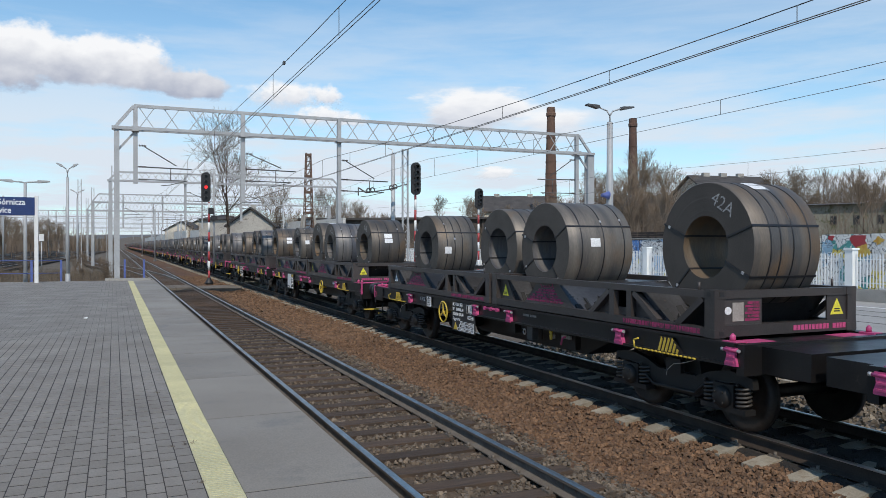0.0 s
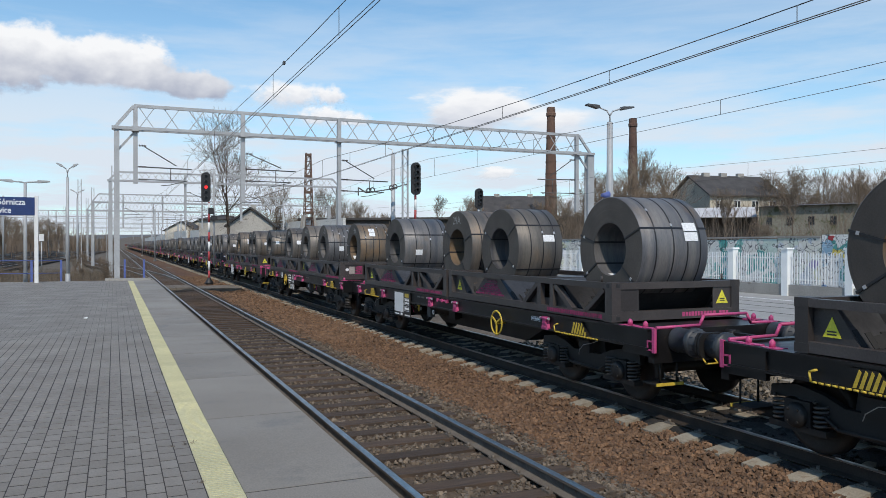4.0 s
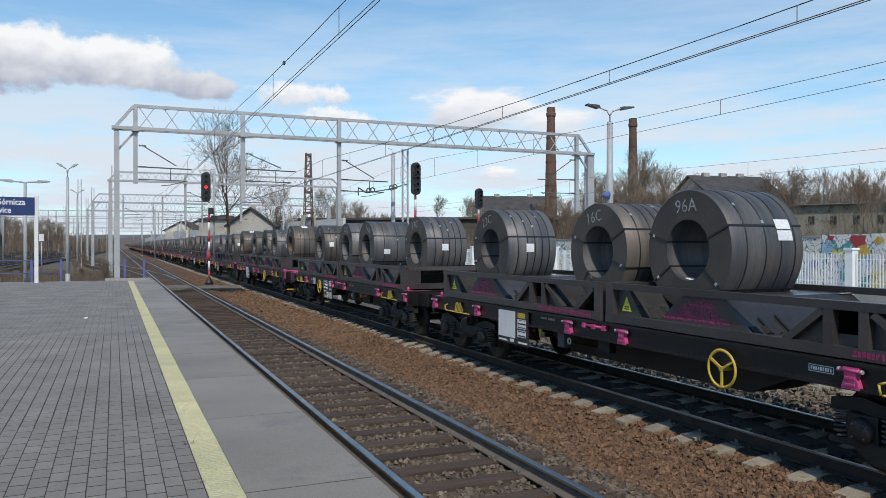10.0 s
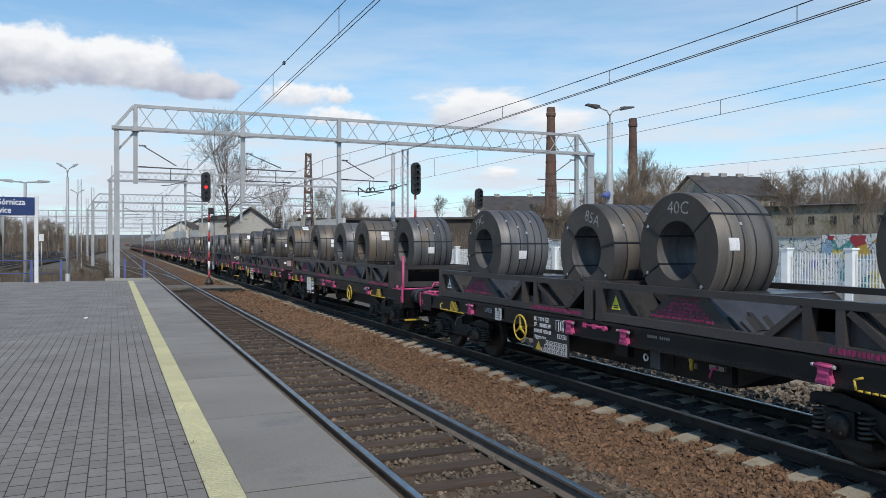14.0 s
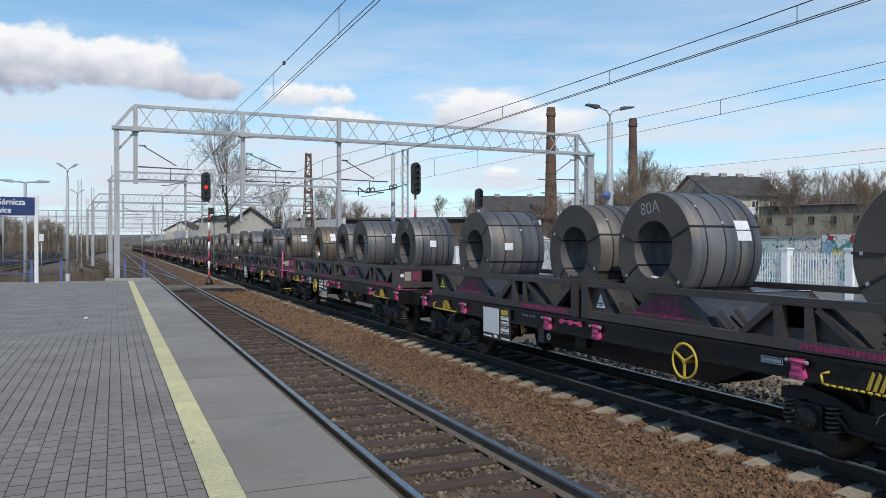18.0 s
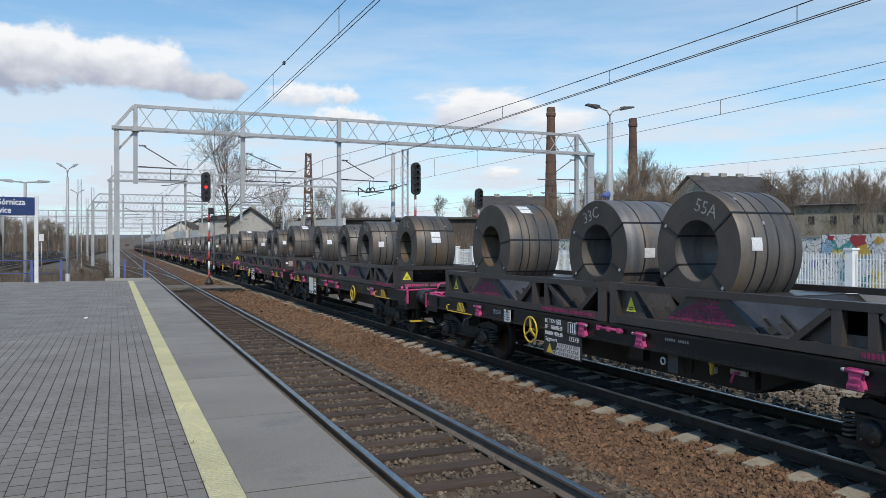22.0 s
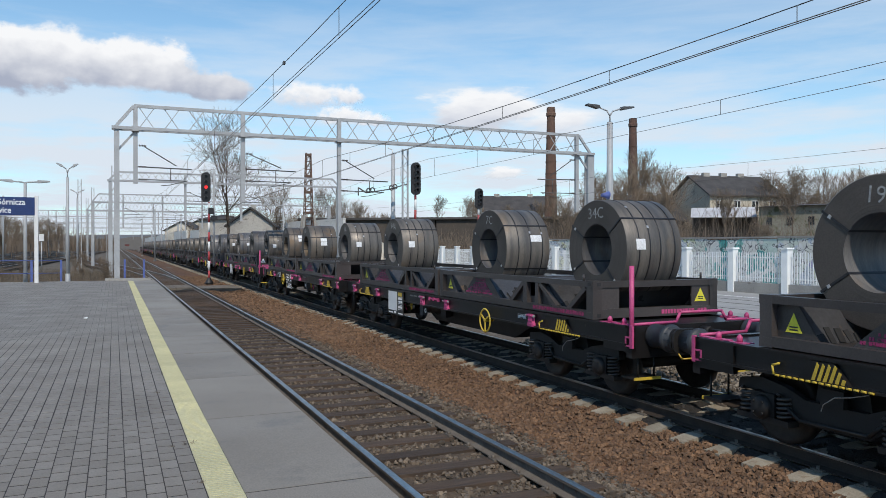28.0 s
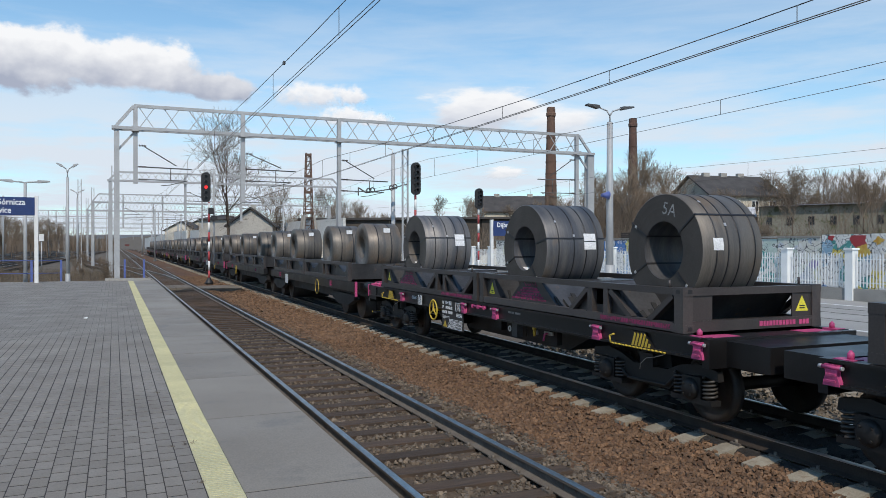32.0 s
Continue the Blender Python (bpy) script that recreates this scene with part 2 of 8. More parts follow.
    "fence_white": surface("fence_white", (0.82, 0.83, 0.82), (0.75, 0.77, 0.76), 2, 30, 0.7, bump=0.0, vary=0.08, grit=(0.94, 1.04)),
    "asphalt": surface("asphalt", (0.36, 0.35, 0.335), (0.29, 0.285, 0.27), 0.8, 60, 0.95, bump=0.2),
    "chalk": surface("chalk", (0.42, 0.42, 0.41), (0.16, 0.16, 0.155), 26, 150, 0.95, bump=0.0),
    "strap": surface("strap", (0.022, 0.022, 0.025), (0.03, 0.03, 0.035), 5, 60, 0.4, 0.3, bump=0.0),
    "rubber": surface("rubber", (0.03, 0.03, 0.032), (0.022, 0.022, 0.023), 5, 60, 0.55, bump=0.1),
    "buffer_grey": surface("buffer_grey", (0.028, 0.033, 0.040), (0.045, 0.048, 0.054), 4, 60, 0.5, bump=0.12, stain=(0.07, 0.06, 0.05), stain_at=0.62),
    "lamp_red": glow("lamp_red", (1.0, 0.03, 0.03), 1.6),
    "lens": surface("lens", (0.03, 0.03, 0.035), (0.02, 0.02, 0.022), 4, 30, 0.15, bump=0.0),
    "train_red": surface("train_red", (0.16, 0.045, 0.04), (0.11, 0.035, 0.032), 0.6, 10, 0.6, bump=0.0),
}


def coil_surface(name, plain, tint, rust, rusty):
    """Rolled steel: bands of tint round the barrel, soft rust patches, drawn-out fine streaks."""
    m = bpy.data.materials.new(name)
    m.use_nodes = True
    nt = m.node_tree
    b, n, link = nt.nodes["Principled BSDF"], nt.nodes.new, nt.links.new
    co, info = n("ShaderNodeTexCoord"), n("ShaderNodeObjectInfo")
    shift = n("ShaderNodeVectorMath"); shift.operation = "SCALE"
    shift.inputs[0].default_value = (41, 67, 23)
    link(info.outputs["Random"], shift.inputs["Scale"])

    def cloudy(stretch, scale, detail):
        mp = n("ShaderNodeMapping"); mp.inputs["Scale"].default_value = stretch
        link(co.outputs["Object"], mp.inputs[0])
        add = n("ShaderNodeVectorMath"); add.operation = "ADD"
        link(mp.outputs[0], add.inputs[0]); link(shift.outputs[0], add.inputs[1])
        no = n("ShaderNodeTexNoise")
        no.inputs["Scale"].default_value, no.inputs["Detail"].default_value = scale, detail
        link(add.outputs[0], no.inputs["Vector"])
        return no

    def spread(no, lo, hi, a=0.0, b=1.0):
        r = n("ShaderNodeMapRange")
        for k, v in (("From Min", lo), ("From Max", hi), ("To Min", a), ("To Max", b)):
            r.inputs[k].default_value = v
        link(no.outputs["Fac"], r.inputs["Value"])
        return r
    rings, patches, fine = cloudy((3.2, 0.25, 0.25), 1.6, 4), cloudy((1.1, 0.8, 0.8), 1.7, 7), cloudy((14, 1.2, 1.2), 9, 4)
    one = n("ShaderNodeMixRGB")
    one.inputs["Color1"].default_value, one.inputs["Color2"].default_value = (*plain, 1), (*tint, 1)
    link(spread(rings, 0.40, 0.62).outputs[0], one.inputs["Fac"])
    two = n("ShaderNodeMixRGB"); two.inputs["Color2"].default_value = (*rust, 1)
    link(spread(patches, rusty, rusty + 0.16, 0.0, 0.85).outputs[0], two.inputs["Fac"])
    link(one.outputs[0], two.inputs["Color1"])
    grain = spread(fine, 0.3, 0.7, 0.82, 1.16)
    sc = n("ShaderNodeVectorMath"); sc.operation = "SCALE"
    link(two.outputs[0], sc.inputs[0]); link(grain.outputs[0], sc.inputs["Scale"])
    own = n("ShaderNodeMapRange")
    own.inputs["To Min"].default_value, own.inputs["To Max"].default_value = 0.85, 1.32
    link(info.outputs["Random"], own.inputs["Value"])
    sd = n("ShaderNodeVectorMath"); sd.operation = "SCALE"
    link(sc.outputs[0], sd.inputs[0]); link(own.outputs[0], sd.inputs["Scale"])
    link(sd.outputs[0], b.inputs["Base Color"])
    link(spread(patches, 0.3, 0.7, 0.42, 0.60).outputs[0], b.inputs["Roughness"])
    b.inputs["Metallic"].default_value = 0.25
    bp = n("ShaderNodeBump")
    bp.inputs["Strength"].default_value, bp.inputs["Distance"].default_value = 0.05, 0.01
    link(fine.outputs["Fac"], bp.inputs["Height"]); link(bp.outputs[0], b.inputs["Normal"])
    return m


for tone, plain, tint, rust, rusty in (("steel", (0.150, 0.134, 0.116), (0.084, 0.078, 0.074), (0.155, 0.112, 0.076), 0.56), ("blue", (0.150, 0.144, 0.140), (0.076, 0.080, 0.092), (0.150, 0.112, 0.078), 0.57),
                                       ("rusty", (0.138, 0.112, 0.086), (0.090, 0.080, 0.070), (0.170, 0.112, 0.064), 0.46), ("brown", (0.145, 0.122, 0.100), (0.084, 0.080, 0.078), (0.165, 0.112, 0.070), 0.53)):
    M["coil_" + tone] = coil_surface("coil_" + tone, plain, tint, rust, rusty)
M["lining"] = surface("lining", (0.013, 0.013, 0.014), (0.022, 0.021, 0.021), 5, 50, 0.8, bump=0.2)
M["seal_steel"] = surface("seal_steel", (0.52, 0.52, 0.53), (0.40, 0.40, 0.42), 9, 40, 0.4, 0.4, bump=0.0)
M["spring_steel"] = surface("spring_steel", (0.07, 0.065, 0.06), (0.05, 0.045, 0.04), 4, 40, 0.5, 0.2, bump=0.1)
M["magenta_faded"] = surface("magenta_faded", (0.36, 0.030, 0.125), (0.20, 0.024, 0.075), 7, 60, 0.6, bump=0.05, stain=(0.045, 0.03, 0.035), stain_at=0.52)
M["data_plate"] = surface("data_plate", (0.36, 0.33, 0.30), (0.28, 0.25, 0.23), 9, 60, 0.5, bump=0.05)
M["coil_face"] = surface("coil_face", (0.078, 0.065, 0.055), (0.060, 0.0515, 0.044), 2.0, 60, 0.62, 0.1, bump=0.15, vary=0.2)


# ---- mesh helpers ----
def box(bm, x0, x1, y0, y1, z0, z1):
    vs = [bm.verts.new(p) for p in ((x0, y0, z0), (x1, y0, z0), (x1, y1, z0), (x0, y1, z0), (x0, y0, z1), (x1, y0, z1), (x1, y1, z1), (x0, y1, z1))]
    for f in ((3, 2, 1, 0), (4, 5, 6, 7), (0, 1, 5, 4), (1, 2, 6, 5), (2, 3, 7, 6), (3, 0, 4, 7)):
        bm.faces.new([vs[i] for i in f])
    return bm


def beam(bm, a, b, w, h, up=(0, 0, 1)):
    """A rectangular bar from a to b, w wide and h high."""
    a, b = Vector(a), Vector(b)
    d = (b - a).normalized()
    s = d.cross(Vector(up))
    s = s.normalized() if s.length > 1e-5 else Vector((1, 0, 0))
    u = s.cross(d)
    vs = [bm.verts.new(p + s * i * w / 2 + u * j * h / 2) for p in (a, b) for i, j in ((-1, -1), (1, -1), (1, 1), (-1, 1))]
    for f in ((3, 2, 1, 0), (4, 5, 6, 7), (0, 1, 5, 4), (1, 2, 6, 5), (2, 3, 7, 6), (3, 0, 4, 7)):
        bm.faces.new([vs[i] for i in f])
    return bm


def rod(bm, a, b, r, seg=8, r2=None, caps=True):
    a, b = Vector(a), Vector(b)
    d = (b - a).normalized()
    s = d.orthogonal().normalized()
    u = d.cross(s)
    r2 = r if r2 is None else r2
    rings = []
    for p, q in ((a, r), (b, r2)):
        rings.append([bm.verts.new(p + (s * math.cos(t) + u * math.sin(t)) * q) for t in (2 * math.pi * i / seg for i in range(seg))])
    for i in range(seg):
        f = bm.faces.new((rings[0][i], rings[0][(i + 1) % seg], rings[1][(i + 1) % seg], rings[1][i]))
        f.smooth = seg > 5
    if caps:
        bm.faces.new(rings[0][::-1]); bm.faces.new(rings[1])
    return bm


def lathe(bm, prof, seg=24, axis="z", at=(0, 0, 0), smooth=True, closed=False):
    """Turns a profile of (radius, height) about an axis."""
    at = Vector(at)
    rings = []
    for r, h in prof:
        ring = []
        for i in range(seg):
            t = 2 * math.pi * i / seg
            c, s = r * math.cos(t), r * math.sin(t)
            p = (c, s, h) if axis == "z" else (h, c, s) if axis == "x" else (s, h, c)
            ring.append(bm.verts.new(at + Vector(p)))
        rings.append(ring)
    pairs = list(zip(rings, rings[1:])) + ([(rings[-1], rings[0])] if closed else [])
    for a, b in pairs:
        for i in range(seg):
            f = bm.faces.new((a[i], a[(i + 1) % seg], b[(i + 1) % seg], b[i]))
            f.smooth = smooth
    if not closed:
        for ring, flip in ((rings[0], True), (rings[-1], False)):
            bm.faces.new(ring[::-1] if flip else ring)
    return bm


def prism(bm, outline, a0, a1, axis="x"):
    """Extrudes an outline of 2D points along an axis: x takes (y, z), y takes (x, z), z takes (x, y)."""
    def p(q, a):
        return (a, q[0], q[1]) if axis == "x" else (q[0], a, q[1]) if axis == "y" else (q[0], q[1], a)
    lo, hi = [bm.verts.new(p(q, a0)) for q in outline], [bm.verts.new(p(q, a1)) for q in outline]
    k = len(outline)
    for i in range(k):
        bm.faces.new((lo[i], lo[(i + 1) % k], hi[(i + 1) % k], hi[i]))
    bm.faces.new(lo[::-1]); bm.faces.new(hi)
    return bm


def tube(bm, pts, r, seg=8):
    for a, b in zip(pts, pts[1:]):
        rod(bm, a, b, r, seg)
    return bm


def mesh_of(name, bm, material, bevel=0.0):
    if bevel:
        bmesh.ops.bevel(bm, geom=[e for e in bm.edges if e.is_manifold and e.calc_face_angle(0) > 0.6], offset=bevel, segments=2, affect="EDGES", clamp_overlap=True)
    bmesh.ops.recalc_face_normals(bm, faces=bm.faces)
    me = bpy.data.meshes.new(name)
    bm.to_mesh(me)
    bm.free()
    me.materials.append(material)
    return me


def part(name, bm, material, parent=None, label="", bevel=0.0):
    ob = new(name, mesh_of(name, bm, material, bevel))
    ob.parent = parent
    if label:
        ob["label"] = label
    return ob


def piece(name, me, parent, at=(0, 0, 0), turn=0.0, label=""):
    """One more object on a shared mesh."""
    ob = new(name, me)
    ob.parent = parent
    ob.location, ob.rotation_euler = at, (0, 0, turn)
    if label:
        ob["label"] = label
    return ob


def thing(name, at, label, category, group="", turn=0.0, kind=""):
    ob = new(name)
    ob.empty_display_size = 0.2
    ob.location, ob.rotation_euler = at, (0, 0, turn)
    return tagged(ob, label, category, group, kind)


def writing(name, text, size, material, parent, m, label="", depth=0.001, width=None, bold=0.0):
    """Letters of the built-in font, as a mesh. m: the pose of the text, which reads along its x and stands along its y."""
    cu = bpy.data.curves.new(name, "FONT")
    cu.body, cu.size, cu.extrude, cu.align_x, cu.align_y = text, size, depth, "CENTER", "CENTER"
    cu.resolution_u, cu.offset = 2, bold
    tmp = bpy.data.objects.new(name, cu)
    me = bpy.data.meshes.new_from_object(tmp)
    bpy.data.objects.remove(tmp)
    bpy.data.curves.remove(cu)
    me.name = name
    me.materials.clear()
    me.materials.append(material)
    if width:
        xs = [v.co.x for v in me.vertices]
        me.transform(Matrix.Diagonal((width / (max(xs) - min(xs)), 1, 1, 1)))
    ob = new(name, me)
    ob.parent, ob.matrix_basis = parent, m
    if label:
        ob["label"] = label
    return ob


def N():
    return bmesh.new()


def facing(normal, at):
    """The pose of a text or plate that faces -x, +x, -y or +y, upright."""
    turn = {"-y": 0, "+x": 90, "+y": 180, "-x": -90}[normal]
    return Matrix.Translation(at) @ Euler((radians(90), 0, 0)).to_matrix().to_4x4() if turn == 0 else Matrix.Translation(at) @ Euler((0, 0, radians(turn))).to_matrix().to_4x4() @ Euler((radians(90), 0, 0)).to_matrix().to_4x4()


# ---- ground and tracks ----
NEAR_TRACK, TRAIN_TRACK, THIRD_TRACK = 3.31, 7.89, 12.45
PLATFORM_TOP, PLATFORM_EDGE, PLATFORM_END = 0.76, 1.588, 35.0


def ground_height(x, y):
    """Flat along the railway, rising gently behind the far fence and beyond the yard."""
    z = -0.45
    if x > 27:
        z += min(1.0, (x - 27) / 35) * 3.2
    if y > 90 and x > 10:
        z += min(1.0, (y - 90) / 80) * min(1.0, (x - 10) / 12) * 2.5
    if y > 400:
        z += (y - 400) * 0.012
    if x < -90:
        z += (-90 - x) * 0.02
    return z


def build_ground():
    xs = [-3000, -1200, -500, -250, -150, -100, -70, -50, -35, -22, -12, -4, 0, 5, 10, 15, 20, 24, 27, 30, 35, 42, 50, 62, 80, 110, 160, 240, 400, 800, 1500, 3000]
    ys = [-600, -200, -60, -20, 0, 10, 20, 30, 40, 50, 60, 75, 90, 110, 130, 150, 170, 210, 260, 330, 400, 500, 700, 1000, 1600, 2600, 4000]
    bm = N()
    grid = [[bm.verts.new((x, y, ground_height(x, y) + (random.uniform(-0.12, 0.12) if abs(x - 6) > 12 or y > 60 else 0))) for x in xs] for y in ys]
    for j in range(len(ys) - 1):
        for i in range(len(xs) - 1):
            f = bm.faces.new((grid[j][i], grid[j][i + 1], grid[j + 1][i + 1], grid[j + 1][i]))
            f.smooth = True
    tagged(part("ground", bm, M["earth"]), "dry brown earth with sparse winter grass", "ground", kind="structure")


build_ground()


def build_bed():
    """Ballast, with a rough surface: dark under the near track, rusty between the tracks."""
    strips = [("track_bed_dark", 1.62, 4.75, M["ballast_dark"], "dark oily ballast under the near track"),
              ("track_bed_rusty", 4.75, 8.75, M["ballast_red"], "rust-brown crushed stone ballast between the tracks"),
              ("track_bed_far", 8.75, 14.1, M["ballast_sooty"], "grey-brown coarse ballast behind the train")]
    for name, x0, x1, mat, label in strips:
        bm = N()
        ys = [-14 + 0.12 * i for i in range(0, 340)] + [27 + 1.5 * i for i in range(0, 20)] + [57 + 12 * i for i in range(0, 55)]
        nx = 26 if name.endswith("dark") else 28
        rows = []
        for y in ys:
            row = []
            for i in range(nx + 1):
                x = x0 + (x1 - x0) * i / nx
                z = -0.215 if x < 5.4 else -0.262
                d = min(abs(x - NEAR_TRACK), abs(x - TRAIN_TRACK), abs(x - THIRD_TRACK))
                if d > 1.25:
                    z -= 0.10 * min(1, (d - 1.25) / 0.7)
                if y < 27:
                    z += noise.noise((x * 9, y * 9, 0)) * 0.022 + noise.noise((x * 1.3, y * 1.3, 3)) * 0.035
                row.append(bm.verts.new((x, y, z)))
            rows.append(row)
        for a, b in zip(rows, rows[1:]):
            for i in range(nx):
                bm.faces.new((a[i], a[i + 1], b[i + 1], b[i]))
        tagged(part(name, bm, mat), label, "ballast", kind="structure")


build_bed()


def build_oily_shade_strip():
    """Fine grime that fills the train track between its rails, blackened with painted shade."""
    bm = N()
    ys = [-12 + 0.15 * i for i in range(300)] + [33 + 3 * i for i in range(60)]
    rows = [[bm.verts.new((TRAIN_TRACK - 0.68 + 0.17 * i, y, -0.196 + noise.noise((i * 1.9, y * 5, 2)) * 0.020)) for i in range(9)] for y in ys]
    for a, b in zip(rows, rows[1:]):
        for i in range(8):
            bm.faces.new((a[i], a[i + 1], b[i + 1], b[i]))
    # a band outside the near rail carries the same painted shade
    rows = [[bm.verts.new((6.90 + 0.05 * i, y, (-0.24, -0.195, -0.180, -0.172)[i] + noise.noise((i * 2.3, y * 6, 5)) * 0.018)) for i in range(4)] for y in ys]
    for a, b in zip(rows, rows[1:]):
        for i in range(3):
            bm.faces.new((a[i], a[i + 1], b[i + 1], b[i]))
    tagged(part("track_bed_oily", bm, M["ballast_oily_shade"]), "oily grime between the train's rails, blackened with painted shade", "ballast", kind="structure")


build_oily_shade_strip()


def stones(name, spots, size, material, label):
    """Many loose stones in one mesh: each a dented little block."""
    rng = np.random.default_rng(5)
    shape = np.array([(-1, -1, -1), (1, -1, -1), (1, 1, -1), (-1, 1, -1), (-0.7, -0.7, 1), (0.7, -0.7, 1), (0.7, 0.7, 1), (-0.7, 0.7, 1)], float)
    faces = np.array([(4, 5, 6, 7), (0, 1, 5, 4), (1, 2, 6, 5), (2, 3, 7, 6), (3, 0, 4, 7)])
    verts, quads = [], []
    for k, (x, y, z) in enumerate(spots):
        s = size * rng.uniform(0.55, 1.35)
        v = shape * (rng.uniform(0.65, 1.35, 3) * s * (1, 1, 0.7)) + rng.normal(0, 0.22 * s, (8, 3))
        a, b = rng.uniform(0, 6.28), rng.normal(0, 0.5)
        ca, sa, cb, sb = math.cos(a), math.sin(a), math.cos(b), math.sin(b)
        turn = np.array([[ca, -sa, 0], [sa, ca, 0], [0, 0, 1]]) @ np.array([[1, 0, 0], [0, cb, -sb], [0, sb, cb]])
        verts.append(v @ turn.T + (x, y, z))
        quads.append(faces + 8 * k)
    me = bpy.data.meshes.new(name)
    me.from_pydata(np.concatenate(verts).tolist(), [], np.concatenate(quads).tolist())
    me.materials.append(material)
    tagged(new(name, me), label, "stones", kind="stuff")


def scatter_stones():
    rng = np.random.default_rng(11)
    red, grey, sooty, oily = [], [], [], []
    for _ in range(26000):
        y = 2.0 + 24 * rng.random() ** 1.9
        x = rng.uniform(4.6, 7.05)
        d = min(abs(x - NEAR_TRACK), abs(x - TRAIN_TRACK))
        if x > (6.70 if rng.random() < 0.35 else 6.64) and abs((y + 12.02) / 0.60 - round((y + 12.02) / 0.60)) < 0.24:
            continue
        z = (-0.205 if x < 5.4 else -0.245) - (0.10 * min(1, (d - 1.25) / 0.7) if d > 1.25 else 0)
        z += noise.noise((x * 9, y * 9, 0)) * 0.022 + noise.noise((x * 1.3, y * 1.3, 3)) * 0.035
        z += 0.015 * min(1.0, max(0.0, (x - 6.2) / 0.35))
        (grey if x < 5.2 - 0.45 * rng.random() else red).append((x, y, z))
    for _ in range(13000):
        y = -3.0 + 26 * rng.random() ** 1.3
        if not 0.17 < (y / 0.60) % 1 < 0.73:
            continue
        x = rng.uniform(NEAR_TRACK - 0.68, NEAR_TRACK + 0.68) if rng.random() < 0.7 else rng.uniform(NEAR_TRACK + 0.8, NEAR_TRACK + 1.5)
        grey.append((x, y, -0.199))
    for _ in range(5200):
        y = -3 + 20 * rng.random()
        x = rng.uniform(8.9, 11.6)
        sooty.append((x, y, -0.24 + (0.14 if 9.5 < x < 10.8 else 0.06) * rng.random()))
    # stones between the train's rails, in the same shade-darkened colour
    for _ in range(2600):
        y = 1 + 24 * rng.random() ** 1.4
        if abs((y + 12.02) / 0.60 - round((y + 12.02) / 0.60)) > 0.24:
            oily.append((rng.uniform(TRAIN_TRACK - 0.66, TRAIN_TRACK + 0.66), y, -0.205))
    stones("ballast_stones_oily", oily, 0.028, M["ballast_oily_shade"], "oily stones between the train's rails, blackened with painted shade")
    stones("ballast_stones_sooty", sooty, 0.030, M["stone_sooty"], "grey-brown crushed stones behind the train")
    coarse = []
    for _ in range(9000):
        y = 20 + 45 * rng.random() ** 1.5
        x = rng.uniform(4.6, 7.0)
        d = min(abs(x - NEAR_TRACK), abs(x - TRAIN_TRACK))
        coarse.append((x, y, (-0.20 if x < 5.4 else -0.24) - (0.10 * min(1, (d - 1.25) / 0.7) if d > 1.25 else 0)))
    stones("ballast_stones_beyond", coarse, 0.040, M["stone_red"], "rust-brown crushed stones further along the tracks")
    stones("ballast_stones_rusty", red, 0.0205, M["stone_red"], "rust-brown crushed stones of the ballast")
    stones("ballast_stones_grey", grey, 0.021, M["stone_grey"], "grey and brown stones between the wooden sleepers")


scatter_stones()


def rail_mesh(name, y0, y1, material, head):
    prof = [(-0.075, -0.16), (0.075, -0.16), (0.075, -0.148), (0.012, -0.125), (0.009, -0.045), (0.036, -0.036), (0.036, -0.012), (0.026, 0.0 - 0.003), (-0.026, -0.003), (-0.036, -0.012), (-0.036, -0.036), (-0.009, -0.045), (-0.012, -0.125), (-0.075, -0.148)]
    if head:
        prof = [(-0.027, -0.006), (0.027, -0.006), (0.036, -0.014), (0.037, -0.008), (0.027, 0.0), (-0.027, 0.0), (-0.037, -0.008), (-0.036, -0.014)]
    bm = N()
    prism(bm, prof, y0, y1, "y")
    return mesh_of(name, bm, material)


def build_track(name, cx, y0, y1, wooden, label):
    track = thing(name, (cx, 0, 0), label, "track", kind="structure")
    foot, head = rail_mesh("rail", y0, y1, M["rail_side_dark" if name == "track_train" else "rail_side"], False), rail_mesh("rail_head", y0, y1, M["rail_head"], True)
    for s in (-1, 1):
        r = piece("rail", foot, track, (s * 0.7535, 0, 0))
        piece("rail_head", head, r)
    bm = N()
    if wooden:
        box(bm, -1.28, 1.28, -0.12, 0.12, -0.33, -0.172)
    else:
        prism(bm, [(-1.25, -0.225), (-0.95, -0.175), (-0.55, -0.172), (-0.3, -0.20), (0.3, -0.20), (0.55, -0.172), (0.95, -0.175), (1.25, -0.225), (1.25, -0.38), (-1.25, -0.38)], -0.125, 0.125, "y")
    sl = mesh_of("sleeper", bm, M["sleeper_wood" if wooden else "sleeper_concrete"], 0.012)
    bm = N()
    for s in (-1, 1):
        box(bm, s * 0.7535 - 0.13, s * 0.7535 + 0.13, -0.08, 0.08, -0.175, -0.15)
        for t in (-1, 1):
            rod(bm, (s * 0.7535 + t * 0.10, 0, -0.16), (s * 0.7535 + t * 0.10, 0, -0.115), 0.022, 6)
    clip = mesh_of("rail_fastening", bm, M["rail_side"])
    y = y0 + (0.57 if wooden else -0.02)
    rng = random.Random(3)
    far = N()
    while y < min(y1, 150):
        if y < 45 and cx < 12:
            p = piece("sleeper", sl, track, (rng.uniform(-0.03, 0.03), y + rng.uniform(-0.02, 0.02), 0), rng.uniform(-0.006, 0.006))
            if y < 10:
                piece("rail_fastening", clip, p)
        else:
            box(far, -1.28, 1.28, y - 0.12, y + 0.12, -0.3, -0.172)
        y += 0.60
    tagged(part("sleeper_row", far, M["sleeper_wood" if wooden else "sleeper_concrete"], track), kind="stuff")
    return track


